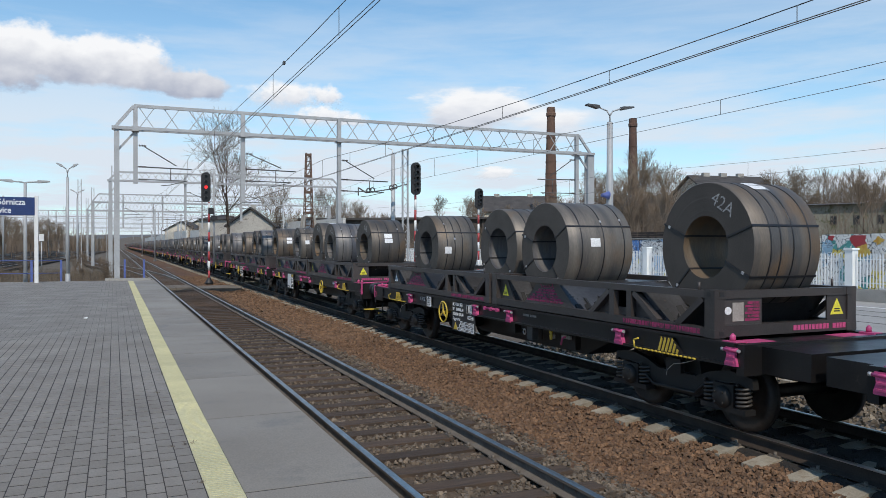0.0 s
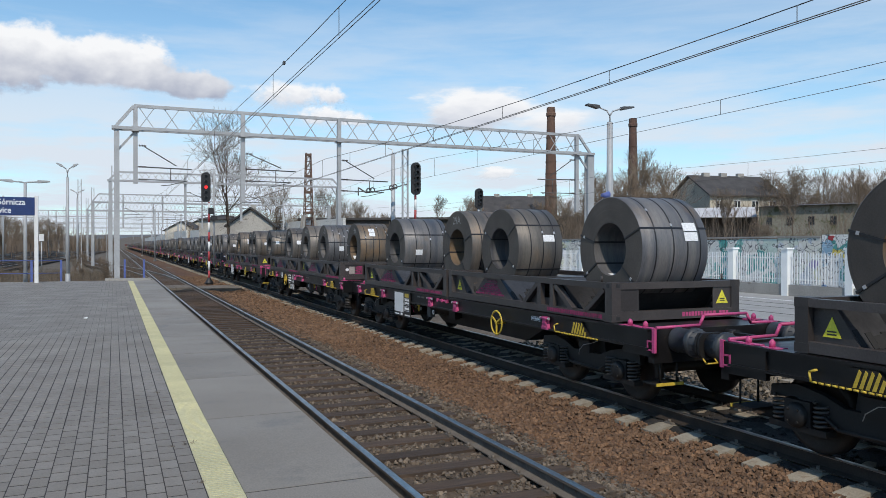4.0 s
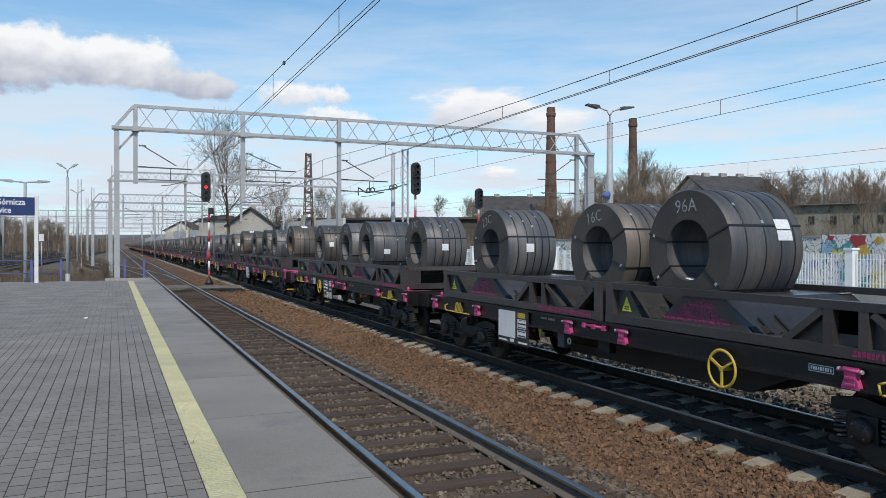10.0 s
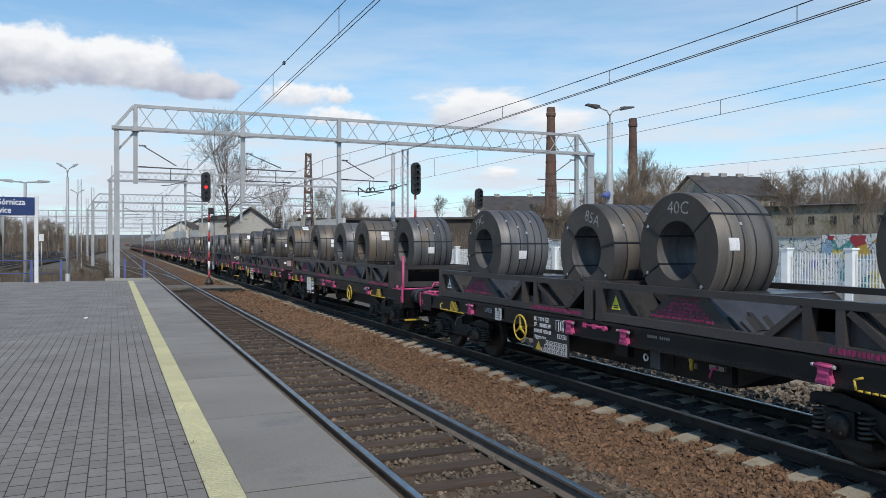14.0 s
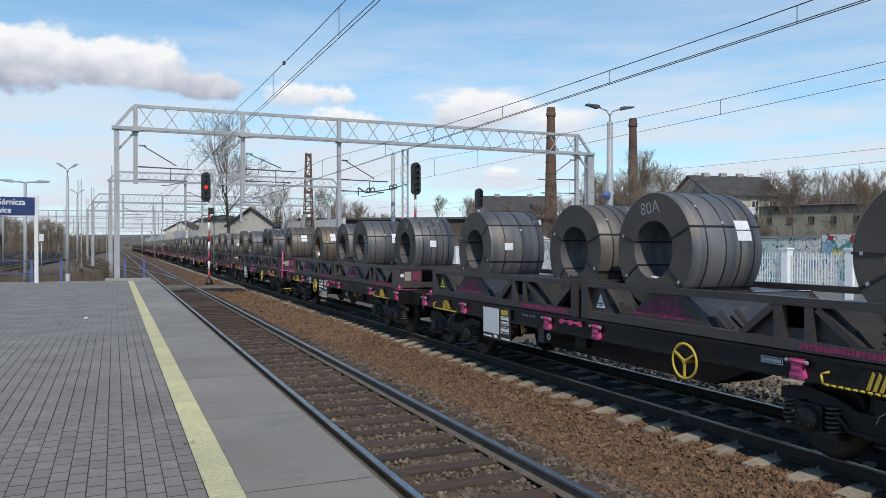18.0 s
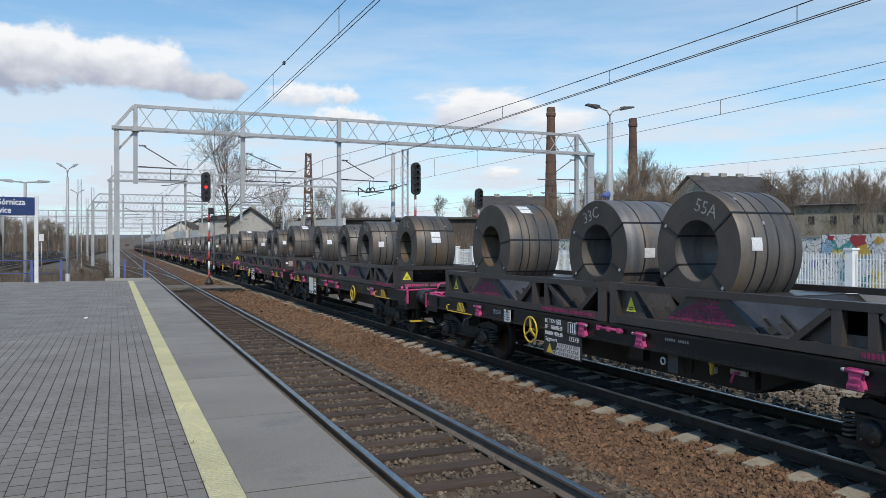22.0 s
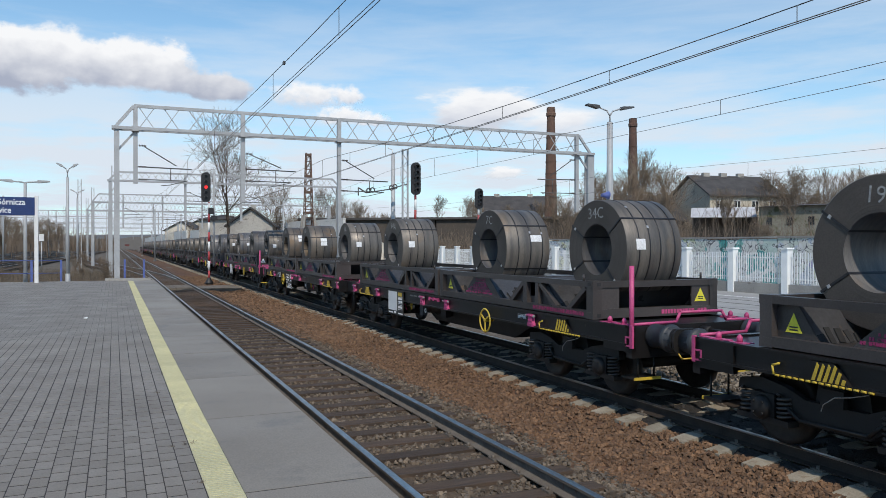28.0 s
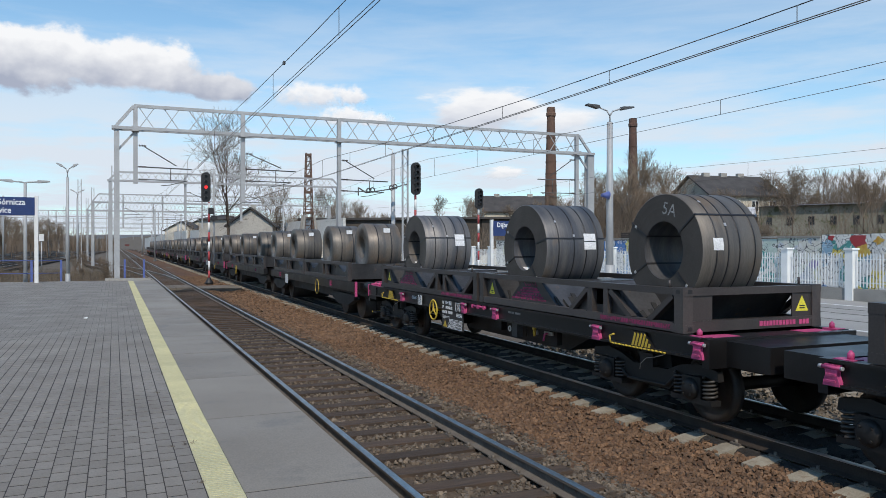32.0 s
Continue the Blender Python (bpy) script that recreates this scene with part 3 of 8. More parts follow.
build_track("track_near", NEAR_TRACK, -12, 560, True, "railway track with worn steel rails on dark wooden sleepers")
build_track("track_train", TRAIN_TRACK, -12, 560, False, "railway track with steel rails on pale concrete sleepers")
build_track("track_third", THIRD_TRACK, -12, 300, False, "railway track with concrete sleepers behind the train")


# ---- platform ----
def build_platform():
    plat = thing("platform_near", (0, 0, 0), "island platform of grey block paving with a yellow safety line", "platform", kind="structure")
    bm = N()
    box(bm, -7.4, PLATFORM_EDGE - 0.06, -12, PLATFORM_END, -0.6, PLATFORM_TOP - 0.10)
    part("platform_body", bm, M["concrete"], plat)
    bm = N()
    box(bm, -7.4, PLATFORM_EDGE - 0.02, -12, PLATFORM_END - 0.06, PLATFORM_TOP - 0.10, PLATFORM_TOP - 0.0015)
    part("paving_bed", bm, M["joint_sand"], plat)
    # edge slabs
    bm = N()
    box(bm, 0.742, PLATFORM_EDGE, -1.069, 1.069, PLATFORM_TOP - 0.12, PLATFORM_TOP)
    slab = mesh_of("edge_slab", bm, M["slab"], 0.010)
    y = 4.8 - 2.155 * 7
    while y < PLATFORM_END - 0.5:
        ob = piece("edge_slab", slab, plat, (0, y + 1.0775, random.uniform(0.0, 0.002)))
        if y + 2.155 > PLATFORM_END:
            ob.scale[1] = 0.9
        y += 2.155
    # yellow warning tiles with ribs
    bm = N()
    box(bm, 0.527, 0.738, -0.2985, 0.2985, PLATFORM_TOP - 0.10, PLATFORM_TOP + 0.002)
    for i in range(14):
        yy = -0.28 + i * 0.043
        box(bm, 0.535, 0.73, yy - 0.010, yy + 0.010, PLATFORM_TOP + 0.001, PLATFORM_TOP + 0.006)
    tile = mesh_of("yellow_tile", bm, M["yellow_tile"])
    y = -11.7
    while y < PLATFORM_END - 0.3:
        piece("yellow_tile", tile, plat, (0, y, random.uniform(-0.001, 0.001)))
        y += 0.60
    # pavers
    bm = N()
    box(bm, -0.0538, 0.0538, -0.0955, 0.0955, PLATFORM_TOP - 0.05, PLATFORM_TOP)
    bmesh.ops.delete(bm, geom=[f for f in bm.faces if f.normal.z < -0.5], context="FACES")
    pav = mesh_of("paver", bm, M["paver"])
    rng = random.Random(8)
    verts, quads, count = [], [], 0
    for i in range(43):
        x = 0.523 - 0.0573 - i * 0.1146
        y = -7.16 + (i % 2) * 0.104 + rng.uniform(-0.012, 0.012)
        while y < PLATFORM_END - 0.2:
            dz = rng.uniform(0.0, 0.0008)
            if 3.6 < y < 7.2 and count < 240 and x > 0.523 - 0.1146 * 16:
                piece("paver", pav, plat, (x, y, dz), rng.uniform(-0.006, 0.006))
                count += 1
            else:
                z, k = PLATFORM_TOP + dz, len(verts)
                far = min(1.0, max(0.0, (y - 5.0) / 13.0))
                w, l, t = 0.0540 + 0.0017 * far, 0.0958 + 0.0062 * far, 0.003
                if 2 < y < 14:
                    for a, b, h in ((w, l, -0.006), (w - t, l - t, 0)):
                        verts += [(x - a, y - b, z + h), (x + a, y - b, z + h), (x + a, y + b, z + h), (x - a, y + b, z + h)]
                    quads += [(k + 4, k + 5, k + 6, k + 7)] + [(k + j, k + (j + 1) % 4, k + 4 + (j + 1) % 4, k + 4 + j) for j in range(4)]
                else:
                    verts += [(x - w, y - l, z), (x + w, y - l, z), (x + w, y + l, z), (x - w, y + l, z)]
                    quads.append((k, k + 1, k + 2, k + 3))
            y += 0.208
    me = bpy.data.meshes.new("paving_field")
    me.from_pydata(verts, [], quads)
    me.materials.append(M["paver_field"])
    ob = new("paving_field", me)
    ob.parent = plat
    tagged(ob, kind="stuff")
    bm = N()
    box(bm, -7.4, -4.37, -12, PLATFORM_END - 0.06, PLATFORM_TOP - 0.05, PLATFORM_TOP - 0.004)
    part("paving_far_side", bm, M["paver"], plat)
    # end kerb and low plinth
    bm = N()
    box(bm, -7.4, 1.5, PLATFORM_END - 0.06, PLATFORM_END + 0.12, -0.6, PLATFORM_TOP + 0.012)
    part("end_kerb", bm, M["concrete"], plat, bevel=0.01)
    bm = N()
    box(bm, -0.35, 1.45, PLATFORM_END + 0.12, PLATFORM_END + 0.5, -0.5, PLATFORM_TOP + 0.09)
    part("plinth", bm, M["concrete"], plat, bevel=0.015)


build_platform()


# ---- the train ----
SPEED, GAIN = 10.62, 0.0156          # metres travelled: SPEED * t + GAIN * t * t
FIRST_END, GAP_BUFFER, GAP_BAR = 6.99, 15.16, 14.51
DECK = 1.158


LAG = ((0, 0.0), (4, -0.03), (8, -0.11), (12, -0.05), (16, 0.0), (20, 0.0), (22, 0.06), (24, 0.18), (26, 0.25), (28, 0.28), (30, 0.31), (32, 0.33))


def travel(t):
    """Metres that the train has rolled at t."""
    return SPEED * t + GAIN * t * t - float(np.interp(t, [p[0] for p in LAG], [p[1] for p in LAG]))


def wagon_middle(k):
    """Where the middle of the k-th wagon is at the start; even wagons have the bar coupling in front."""
    return FIRST_END + 6.1 + (k // 2) * (GAP_BUFFER + GAP_BAR) + (GAP_BUFFER if k % 2 else 0)


def bogie_side(s, give):
    """One side of a bogie: frame, brake links, axle boxes and springs, each handed to give(name, mesh, material)."""
    out = [(-1.32, 0.60), (-1.30, 0.73), (-0.95, 0.78), (-0.62, 0.72), (-0.36, 0.62), (0.36, 0.62), (0.62, 0.72), (0.95, 0.78), (1.30, 0.73), (1.32, 0.60),
           (0.98, 0.64), (0.66, 0.55), (0.40, 0.36), (-0.40, 0.36), (-0.66, 0.55), (-0.98, 0.64)]
    bm = prism(N(), out, s * 0.98, s * 1.07, "x")
    bmesh.ops.bevel(bm, geom=[e for e in bm.edges if e.is_manifold and e.calc_face_angle(0) > 0.6], offset=0.012, segments=1, affect="EDGES", clamp_overlap=True)
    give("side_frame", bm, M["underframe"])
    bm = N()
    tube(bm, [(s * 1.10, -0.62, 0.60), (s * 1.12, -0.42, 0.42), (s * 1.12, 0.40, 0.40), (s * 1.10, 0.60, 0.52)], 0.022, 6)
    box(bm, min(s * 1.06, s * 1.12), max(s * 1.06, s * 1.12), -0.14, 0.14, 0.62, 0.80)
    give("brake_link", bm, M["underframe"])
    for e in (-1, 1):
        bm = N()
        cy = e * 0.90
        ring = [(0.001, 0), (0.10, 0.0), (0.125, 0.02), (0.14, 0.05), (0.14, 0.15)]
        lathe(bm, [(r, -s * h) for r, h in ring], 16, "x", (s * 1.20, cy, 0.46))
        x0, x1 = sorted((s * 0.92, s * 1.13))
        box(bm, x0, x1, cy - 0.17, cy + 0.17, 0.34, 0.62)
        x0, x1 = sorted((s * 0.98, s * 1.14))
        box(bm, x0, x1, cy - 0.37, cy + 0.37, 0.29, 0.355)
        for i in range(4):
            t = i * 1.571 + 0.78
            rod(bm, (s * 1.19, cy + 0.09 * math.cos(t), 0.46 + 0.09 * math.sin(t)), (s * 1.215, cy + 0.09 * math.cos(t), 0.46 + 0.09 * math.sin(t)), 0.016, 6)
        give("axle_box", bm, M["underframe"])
        for t in (-1, 1):
            bm = N()
            rows = []
            turns, seg = 5.5, 66
            for j in range(seg + 1):
                q = 2 * math.pi * turns * j / seg
                z = 0.365 + 0.27 * j / seg
                c = Vector((s * 1.06 + 0.082 * math.cos(q), cy + t * 0.265 + 0.082 * math.sin(q), z))
                u = Vector((math.cos(q), math.sin(q), 0))
                rows.append([bm.verts.new(c + u * 0.018), bm.verts.new(c + Vector((0, 0, 0.018))), bm.verts.new(c - u * 0.018), bm.verts.new(c - Vector((0, 0, 0.018)))])
            for r0, r1 in zip(rows, rows[1:]):
                for j in range(4):
                    bm.faces.new((r0[j], r0[(j + 1) % 4], r1[(j + 1) % 4], r1[j])).smooth = True
            give("spring", bm, M["spring_steel"])


def joined(into):
    """A give() that gathers all pieces of the side nobody sees into one mesh."""
    def give(name, bm, material, label="", kind=""):
        me = bpy.data.meshes.new("tmp")
        bm.to_mesh(me)
        bm.free()
        into.from_mesh(me)
        bpy.data.meshes.remove(me)
    return give


def build_bogie(parent, y, seen):
    """A two-axle bogie with sprung axle boxes and two wheelsets."""
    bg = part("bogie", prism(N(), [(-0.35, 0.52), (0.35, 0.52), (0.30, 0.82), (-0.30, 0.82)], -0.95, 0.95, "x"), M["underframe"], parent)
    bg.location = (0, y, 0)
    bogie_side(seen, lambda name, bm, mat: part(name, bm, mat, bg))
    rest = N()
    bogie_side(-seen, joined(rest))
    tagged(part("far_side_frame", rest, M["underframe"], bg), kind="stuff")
    for e in (-1, 1):
        bm = N()
        rod(bm, (-1.1, 0, 0), (1.1, 0, 0), 0.085, 12)
        for s in (-1, 1):
            lathe(bm, [(0.10, s * 0.83), (0.12, s * 0.70), (0.36, s * 0.735), (0.40, s * 0.70), (0.465, s * 0.685), (0.46, s * 0.735), (0.452, s * 0.80), (0.40, s * 0.82), (0.36, s * 0.785), (0.12, s * 0.80)], 28, "x", closed=True)
            for k in range(3):
                t = k * 2.094
                rod(bm, (s * 0.79, 0.24 * math.cos(t), 0.24 * math.sin(t)), (s * 0.81, 0.24 * math.cos(t), 0.24 * math.sin(t)), 0.03, 8)
        ws = part("wheelset", bm, M["wheel_steel"], bg)
        ws.location = (0, e * 0.90, 0.46)
    return bg


def build_wagon(seen):
    """A four-axle flat wagon half. -y: bar coupling; +y: buffers, railing. Its -x side carries the lettered board, its +x side the white panel."""
    wg = thing("flat_wagon", (0, 0, 0), "black four-axle container flat wagon with magenta fittings on the rails", "wagon", "wagons of the train")
    for s in (-1, 1):
        bm = N()
        x = s * 1.20
        prism(bm, [(x - s * 0.09, 0.79), (x + s * 0.09, 0.79), (x + s * 0.09, 0.82), (x + s * 0.04, 0.82), (x + s * 0.04, 1.035), (x + s * 0.09, 1.035), (x + s * 0.09, 1.065), (x - s * 0.09, 1.065)], -6.35, 6.85, "y")
        part("side_sill", bm, M["black_paint"], wg)
    bm = N()
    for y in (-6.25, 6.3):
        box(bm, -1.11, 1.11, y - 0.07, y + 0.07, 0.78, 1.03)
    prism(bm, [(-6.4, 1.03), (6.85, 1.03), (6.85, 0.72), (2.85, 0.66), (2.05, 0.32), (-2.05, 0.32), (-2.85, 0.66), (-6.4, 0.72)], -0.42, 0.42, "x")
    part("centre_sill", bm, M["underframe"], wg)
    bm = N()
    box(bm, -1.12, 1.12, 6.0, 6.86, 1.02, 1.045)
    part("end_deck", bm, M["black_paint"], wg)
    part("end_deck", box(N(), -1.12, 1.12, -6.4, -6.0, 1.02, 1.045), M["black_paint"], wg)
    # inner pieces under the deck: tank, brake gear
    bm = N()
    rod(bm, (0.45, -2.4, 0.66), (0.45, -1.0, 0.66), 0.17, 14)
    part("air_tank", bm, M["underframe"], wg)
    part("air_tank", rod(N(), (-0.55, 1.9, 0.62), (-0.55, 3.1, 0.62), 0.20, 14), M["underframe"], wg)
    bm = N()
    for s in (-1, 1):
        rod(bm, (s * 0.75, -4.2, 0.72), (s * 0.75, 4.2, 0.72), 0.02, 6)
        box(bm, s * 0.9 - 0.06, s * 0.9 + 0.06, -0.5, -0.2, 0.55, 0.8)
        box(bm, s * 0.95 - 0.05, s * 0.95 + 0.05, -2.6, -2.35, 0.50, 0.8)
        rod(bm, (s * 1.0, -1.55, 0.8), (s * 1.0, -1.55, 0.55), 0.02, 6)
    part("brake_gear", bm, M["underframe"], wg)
    for s in (seen,):
        bm = N()
        box(bm, s * 1.06 - 0.02, s * 1.06 + 0.02, -2.55, -2.30, 0.66, 0.72)
        box(bm, s * 1.06 - 0.02, s * 1.06 + 0.02, -2.05, -1.95, 0.62, 0.70)
        tagged(part("brake_changeover", bm, M["data_plate"], wg, "pale brake changeover plates"), kind="stuff")
    # headstock of the buffer end
    bm = N()
    box(bm, -1.27, 1.27, 6.85, 6.97, 0.62, 1.07)
    box(bm, -1.27, -1.20, 6.3, 6.97, 0.70, 1.07)
    box(bm, 1.20, 1.27, 6.3, 6.97, 0.70, 1.07)
    part("headstock", bm, M["black_paint"], wg, bevel=0.015)
    for s in (-1, 1):
        bm = N()
        lathe(bm, [(0.17, 6.97), (0.175, 6.99), (0.165, 7.02), (0.16, 7.26), (0.185, 7.27), (0.195, 7.29), (0.195, 7.33), (0.18, 7.35), (0.165, 7.36), (0.15, 7.54)], 24, "y", (s * 0.875, 0, 0.925))
        for j in range(12):
            t = j * math.pi / 6
            c, q = math.cos(t), math.sin(t)
            rod(bm, (s * 0.875 + 0.165 * c, 7.34, 0.925 + 0.165 * q), (s * 0.875 + 0.15 * c, 7.42, 0.925 + 0.15 * q), 0.012, 5)
        bf = part("buffer", bm, M["buffer_grey"], wg)
        bm = N()
        prism(bm, [(s * 0.875 - 0.16, 0.765), (s * 0.875 + 0.16, 0.765), (s * 0.875 + 0.21, 0.82), (s * 0.875 + 0.225, 0.925), (s * 0.875 + 0.21, 1.03), (s * 0.875 + 0.16, 1.085), (s * 0.875 - 0.16, 1.085), (s * 0.875 - 0.21, 1.03), (s * 0.875 - 0.225, 0.925), (s * 0.875 - 0.21, 0.82)], 7.535, 7.572, "y")
        part("buffer_head", bm, M["underframe"], bf, bevel=0.008)
        bm = N()
        box(bm, s * 1.262 - 0.018, s * 1.262 + 0.018, 6.93, 6.985, 0.76, 1.085)
        for z in (0.78, 0.90):
            box(bm, s * 1.262 - 0.014, s * 1.262 + 0.014, 6.84, 6.93, z, z + 0.022)
        box(bm, s * 1.262 - 0.014, s * 1.262 + 0.014, 6.82, 6.845, 0.78, 0.922)
        part("corner_grip", bm, M["magenta"], wg, "magenta corner handgrip")
        bm = N()
        tube(bm, [(s * 1.08, 6.86, 0.62), (s * 1.08, 6.86, 0.33)], 0.015, 6)
        tube(bm, [(s * 0.80, 6.86, 0.62), (s * 0.80, 6.86, 0.33)], 0.015, 6)
        box(bm, s * 0.95 - 0.22, s * 0.95 + 0.22, 6.60, 6.90, 0.30, 0.33)
        st = part("step", bm, M["underframe"], wg)
        bm = N()
        box(bm, s * 0.95 - 0.23, s * 0.95 + 0.23, 6.895, 6.915, 0.295, 0.335)
        part("step_edge", bm, M["brake_yellow"], st, "yellow step edge")
        if s != seen:
            continue
        bm = N()
        tube(bm, [(s * 0.55, 7.0, 0.75), (s * 0.55, 7.16, 0.60), (s * 0.35, 7.16, 0.60), (s * 0.35, 7.0, 0.75)], 0.012, 6)
        part("coupler_grip", bm, M["brake_yellow"], wg, "yellow shunter's grip")
    bm = N()
    tube(bm, [(seen * 1.2, 6.92, 1.09), (seen * 0.45, 6.92, 1.10), (seen * 0.38, 6.92, 1.235), (-seen * 0.40, 6.92, 1.235), (-seen * 0.48, 6.92, 1.10), (-seen * 0.9, 6.92, 1.09)], 0.022, 8)
    box(bm, seen * 1.19 - 0.035, seen * 1.19 + 0.035, 6.42, 6.90, 1.072, 1.082)
    part("end_railing", bm, M["magenta"], wg, "bent magenta tube railing")
    bm = N()
    rod(bm, (0, 6.97, 0.95), (0, 7.15, 0.95), 0.09, 10)
    box(bm, -0.05, 0.05, 7.1, 7.45, 0.88, 1.0)
    tube(bm, [(0, 7.4, 0.9), (0.02, 7.5, 0.62), (-0.02, 7.56, 0.55)], 0.035, 6)
    part("coupling_hook", bm, M["underframe"], wg)
    for s in (1,):
        bm = N()
        tube(bm, [(s * 0.3, 6.97, 0.78), (s * 0.33, 7.2, 0.62), (s * 0.32, 7.4, 0.50), (s * 0.28, 7.56, 0.55)], 0.03, 8)
        part("brake_hose", bm, M["rubber"], wg)
    # bar-coupled end
    for s in (-1, 1):
        part("deck_panel", box(N(), s * 0.80 - 0.24, s * 0.80 + 0.24, -6.34, -6.02, 1.0455, 1.0495), M["magenta"], wg, "magenta painted deck panel")
    bm = N()
    box(bm, -1.27, 1.27, -6.48, -6.36, 0.70, 1.06)
    prism(bm, [(-1.0, 1.03), (1.0, 1.03), (1.0, 0.72), (-1.0, 0.72)], -7.16, -6.48, "y")
    part("bar_end", bm, M["black_paint"], wg, bevel=0.015)
    bm = N()
    rod(bm, (0, -7.3, 0.86), (0, -6.9, 0.86), 0.12, 12)
    part("coupling_bar", bm, M["underframe"], wg)
    # magenta container pins and brackets along the sides
    bm = N()
    prism(bm, [(-0.095, 0.80), (0.095, 0.80), (0.092, 0.84), (0.066, 0.91), (0.070, 0.95), (0.085, 0.98), (0.085, 1.015), (-0.085, 1.015), (-0.085, 0.98), (-0.070, 0.95), (-0.066, 0.91), (-0.092, 0.84)], -0.03, 0.03, "x")
    for z in (0.835, 0.90):
        box(bm, 0.03, 0.042, -0.055, 0.055, z, z + 0.022)
    rod(bm, (0.025, -0.11, 0.985), (0.025, 0.11, 0.985), 0.020, 6)
    bracket = mesh_of("container_bracket", bm, M["magenta"], 0.005)
    bm = N()
    bm.from_mesh(bracket)
    old = len(bm.faces)
    rod(bm, (0.025, -0.145, 0.985), (0.025, -0.112, 0.985), 0.022, 8)
    rod(bm, (0.025, 0.112, 0.985), (0.025, 0.135, 0.985), 0.022, 8)
    bm.faces.ensure_lookup_table()
    for f in bm.faces[old:]:
        f.material_index = 1
    bm.to_mesh(bracket)
    bm.free()
    bracket.materials.append(M["seal_steel"])
    bm = N()
    box(bm, -0.085, 0.085, -0.11, 0.11, 0.0, 0.028)
    lathe(bm, [(0.036, 0.028), (0.036, 0.085), (0.022, 0.10), (0.012, 0.115)], 10, "z", (0, 0.03, 0))
    pin = mesh_of("container_pin", bm, M["magenta"], 0.006)
    bm = N()
    rod(bm, (0, -0.30, 0.0), (0, 0.30, 0.0), 0.022, 8)
    for i in range(3):
        box(bm, -0.03, 0.035, -0.27 + i * 0.25, -0.20 + i * 0.25, -0.035, 0.035)
    lever = mesh_of("pin_lever", bm, M["magenta"])
    for s in (-seen, seen):
        if s == -seen:
            rest = N()
            give = joined(rest)
        else:
            def give(name, bm, mat, label="", kind=""):
                ob = part(name, bm, mat, wg, label)
                if kind:
                    tagged(ob, label, kind=kind)
        if s == seen:
            for y in (-6.30, -4.15, -0.85, 0.55, 4.20):
                piece("container_bracket", bracket, wg, (s * 1.275, y, 0), 0 if s > 0 else math.pi, "magenta hinged container bracket")
            piece("pin_lever", lever, wg, (s * 1.28, -0.15, 0.985), 0, "magenta locking levers")
        for y in (-6.22, 6.28, 6.62):
            piece("container_pin", pin, wg, (s * 1.16, y, 1.045), 0, "magenta container pin")
        for y in (-5.1, 5.1):
            if s == seen:
                plate = part("hatch_plate", prism(N(), [(y - seen * 0.27, 0.815), (y + seen * 0.34, 0.815), (y + seen * 0.17, 1.015), (y - seen * 0.12, 1.015)], s * 1.24, s * 1.292, "x"), M["black_paint"], wg, "black warning plate with yellow slanted stripes")
                bm = N()
                for j in range(6):
                    u = -0.10 + j * 0.070
                    h = min(0.185, max(0.03, (0.31 - u) * 0.95))
                    prism(bm, [(y + seen * u, 0.822), (y + seen * (u + 0.040), 0.822), (y + seen * (u + 0.040 + h * 0.30), 0.822 + h * 0.85), (y + seen * (u + h * 0.38), 0.822 + h)], s * 1.290, s * 1.298, "x")
                part("hatch_stripes", bm, M["brake_yellow"], plate, "yellow slanted stripes")
            bm = N()
            for j in range(15):
                u = -0.56 + j * 0.080
                rod(bm, (s * 1.30, y + seen * u, 0.80), (s * 1.30, y + seen * (u + 0.05), 0.80), 0.013, 6)
            tube(bm, [(s * 1.30, y - seen * 0.58, 0.80), (s * 1.30, y - seen * 0.60, 0.90), (s * 1.28, y - seen * 0.52, 0.93)], 0.013, 6)
            if s == seen:
                give("release_wire", tube(N(), [(s * 1.22, y + seen * 0.5, 0.76), (s * 1.22, y + seen * 0.3, 0.70), (s * 1.20, y + seen * 0.1, 0.66), (s * 1.18, y - seen * 0.05, 0.56), (s * 1.15, y - seen * 0.1, 0.48)], 0.0055, 5), M["data_plate"], "thin pale release wire")
            give("release_pull", bm, M["brake_yellow"], "yellow and black release chain", "stuff")
        bm = N()
        cy, cz = (2.06 if seen < 0 else 2.52), 0.752
        lathe(bm, [(0.215, -0.018), (0.238, 0.0), (0.215, 0.018), (0.197, 0.0)], 32, "x", (s * 1.33, cy, cz), closed=True)
        for k in range(3):
            t = k * 2.094 + (1.57 if s < 0 else -1.57)
            beam(bm, (s * 1.33, cy, cz), (s * 1.33, cy + 0.215 * math.cos(t), cz + 0.215 * math.sin(t)), 0.026, 0.026, (1, 0, 0))
        rod(bm, (s * 1.15, cy, cz), (s * 1.35, cy, cz), 0.03, 8)
        give("brake_wheel", bm, M["brake_yellow"])
        if s == seen:
            sy = 3.465 if seen < 0 else 3.82
            mark = part("sill_plate", box(N(), s * 1.2435 - 0.003, s * 1.2435 + 0.003, sy - 0.16, sy + 0.16, 0.90, 0.985), M["board_black"], wg, "small black plate with white lettering")
            bm = N()
            xa, xb = sorted((s * 1.246, s * 1.249))
            for y0, y1, z0, z1 in ((sy - 0.15, sy + 0.15, 0.905, 0.911), (sy - 0.15, sy + 0.15, 0.972, 0.978), (sy - 0.15, sy - 0.143, 0.905, 0.978), (sy + 0.143, sy + 0.15, 0.905, 0.978)):
                box(bm, xa, xb, y0, y1, z0, z1)
            if seen > 0:
                for j in range(9):
                    box(bm, xa, xb, sy - 0.125 + j * 0.029, sy - 0.107 + j * 0.029, 0.922, 0.960)
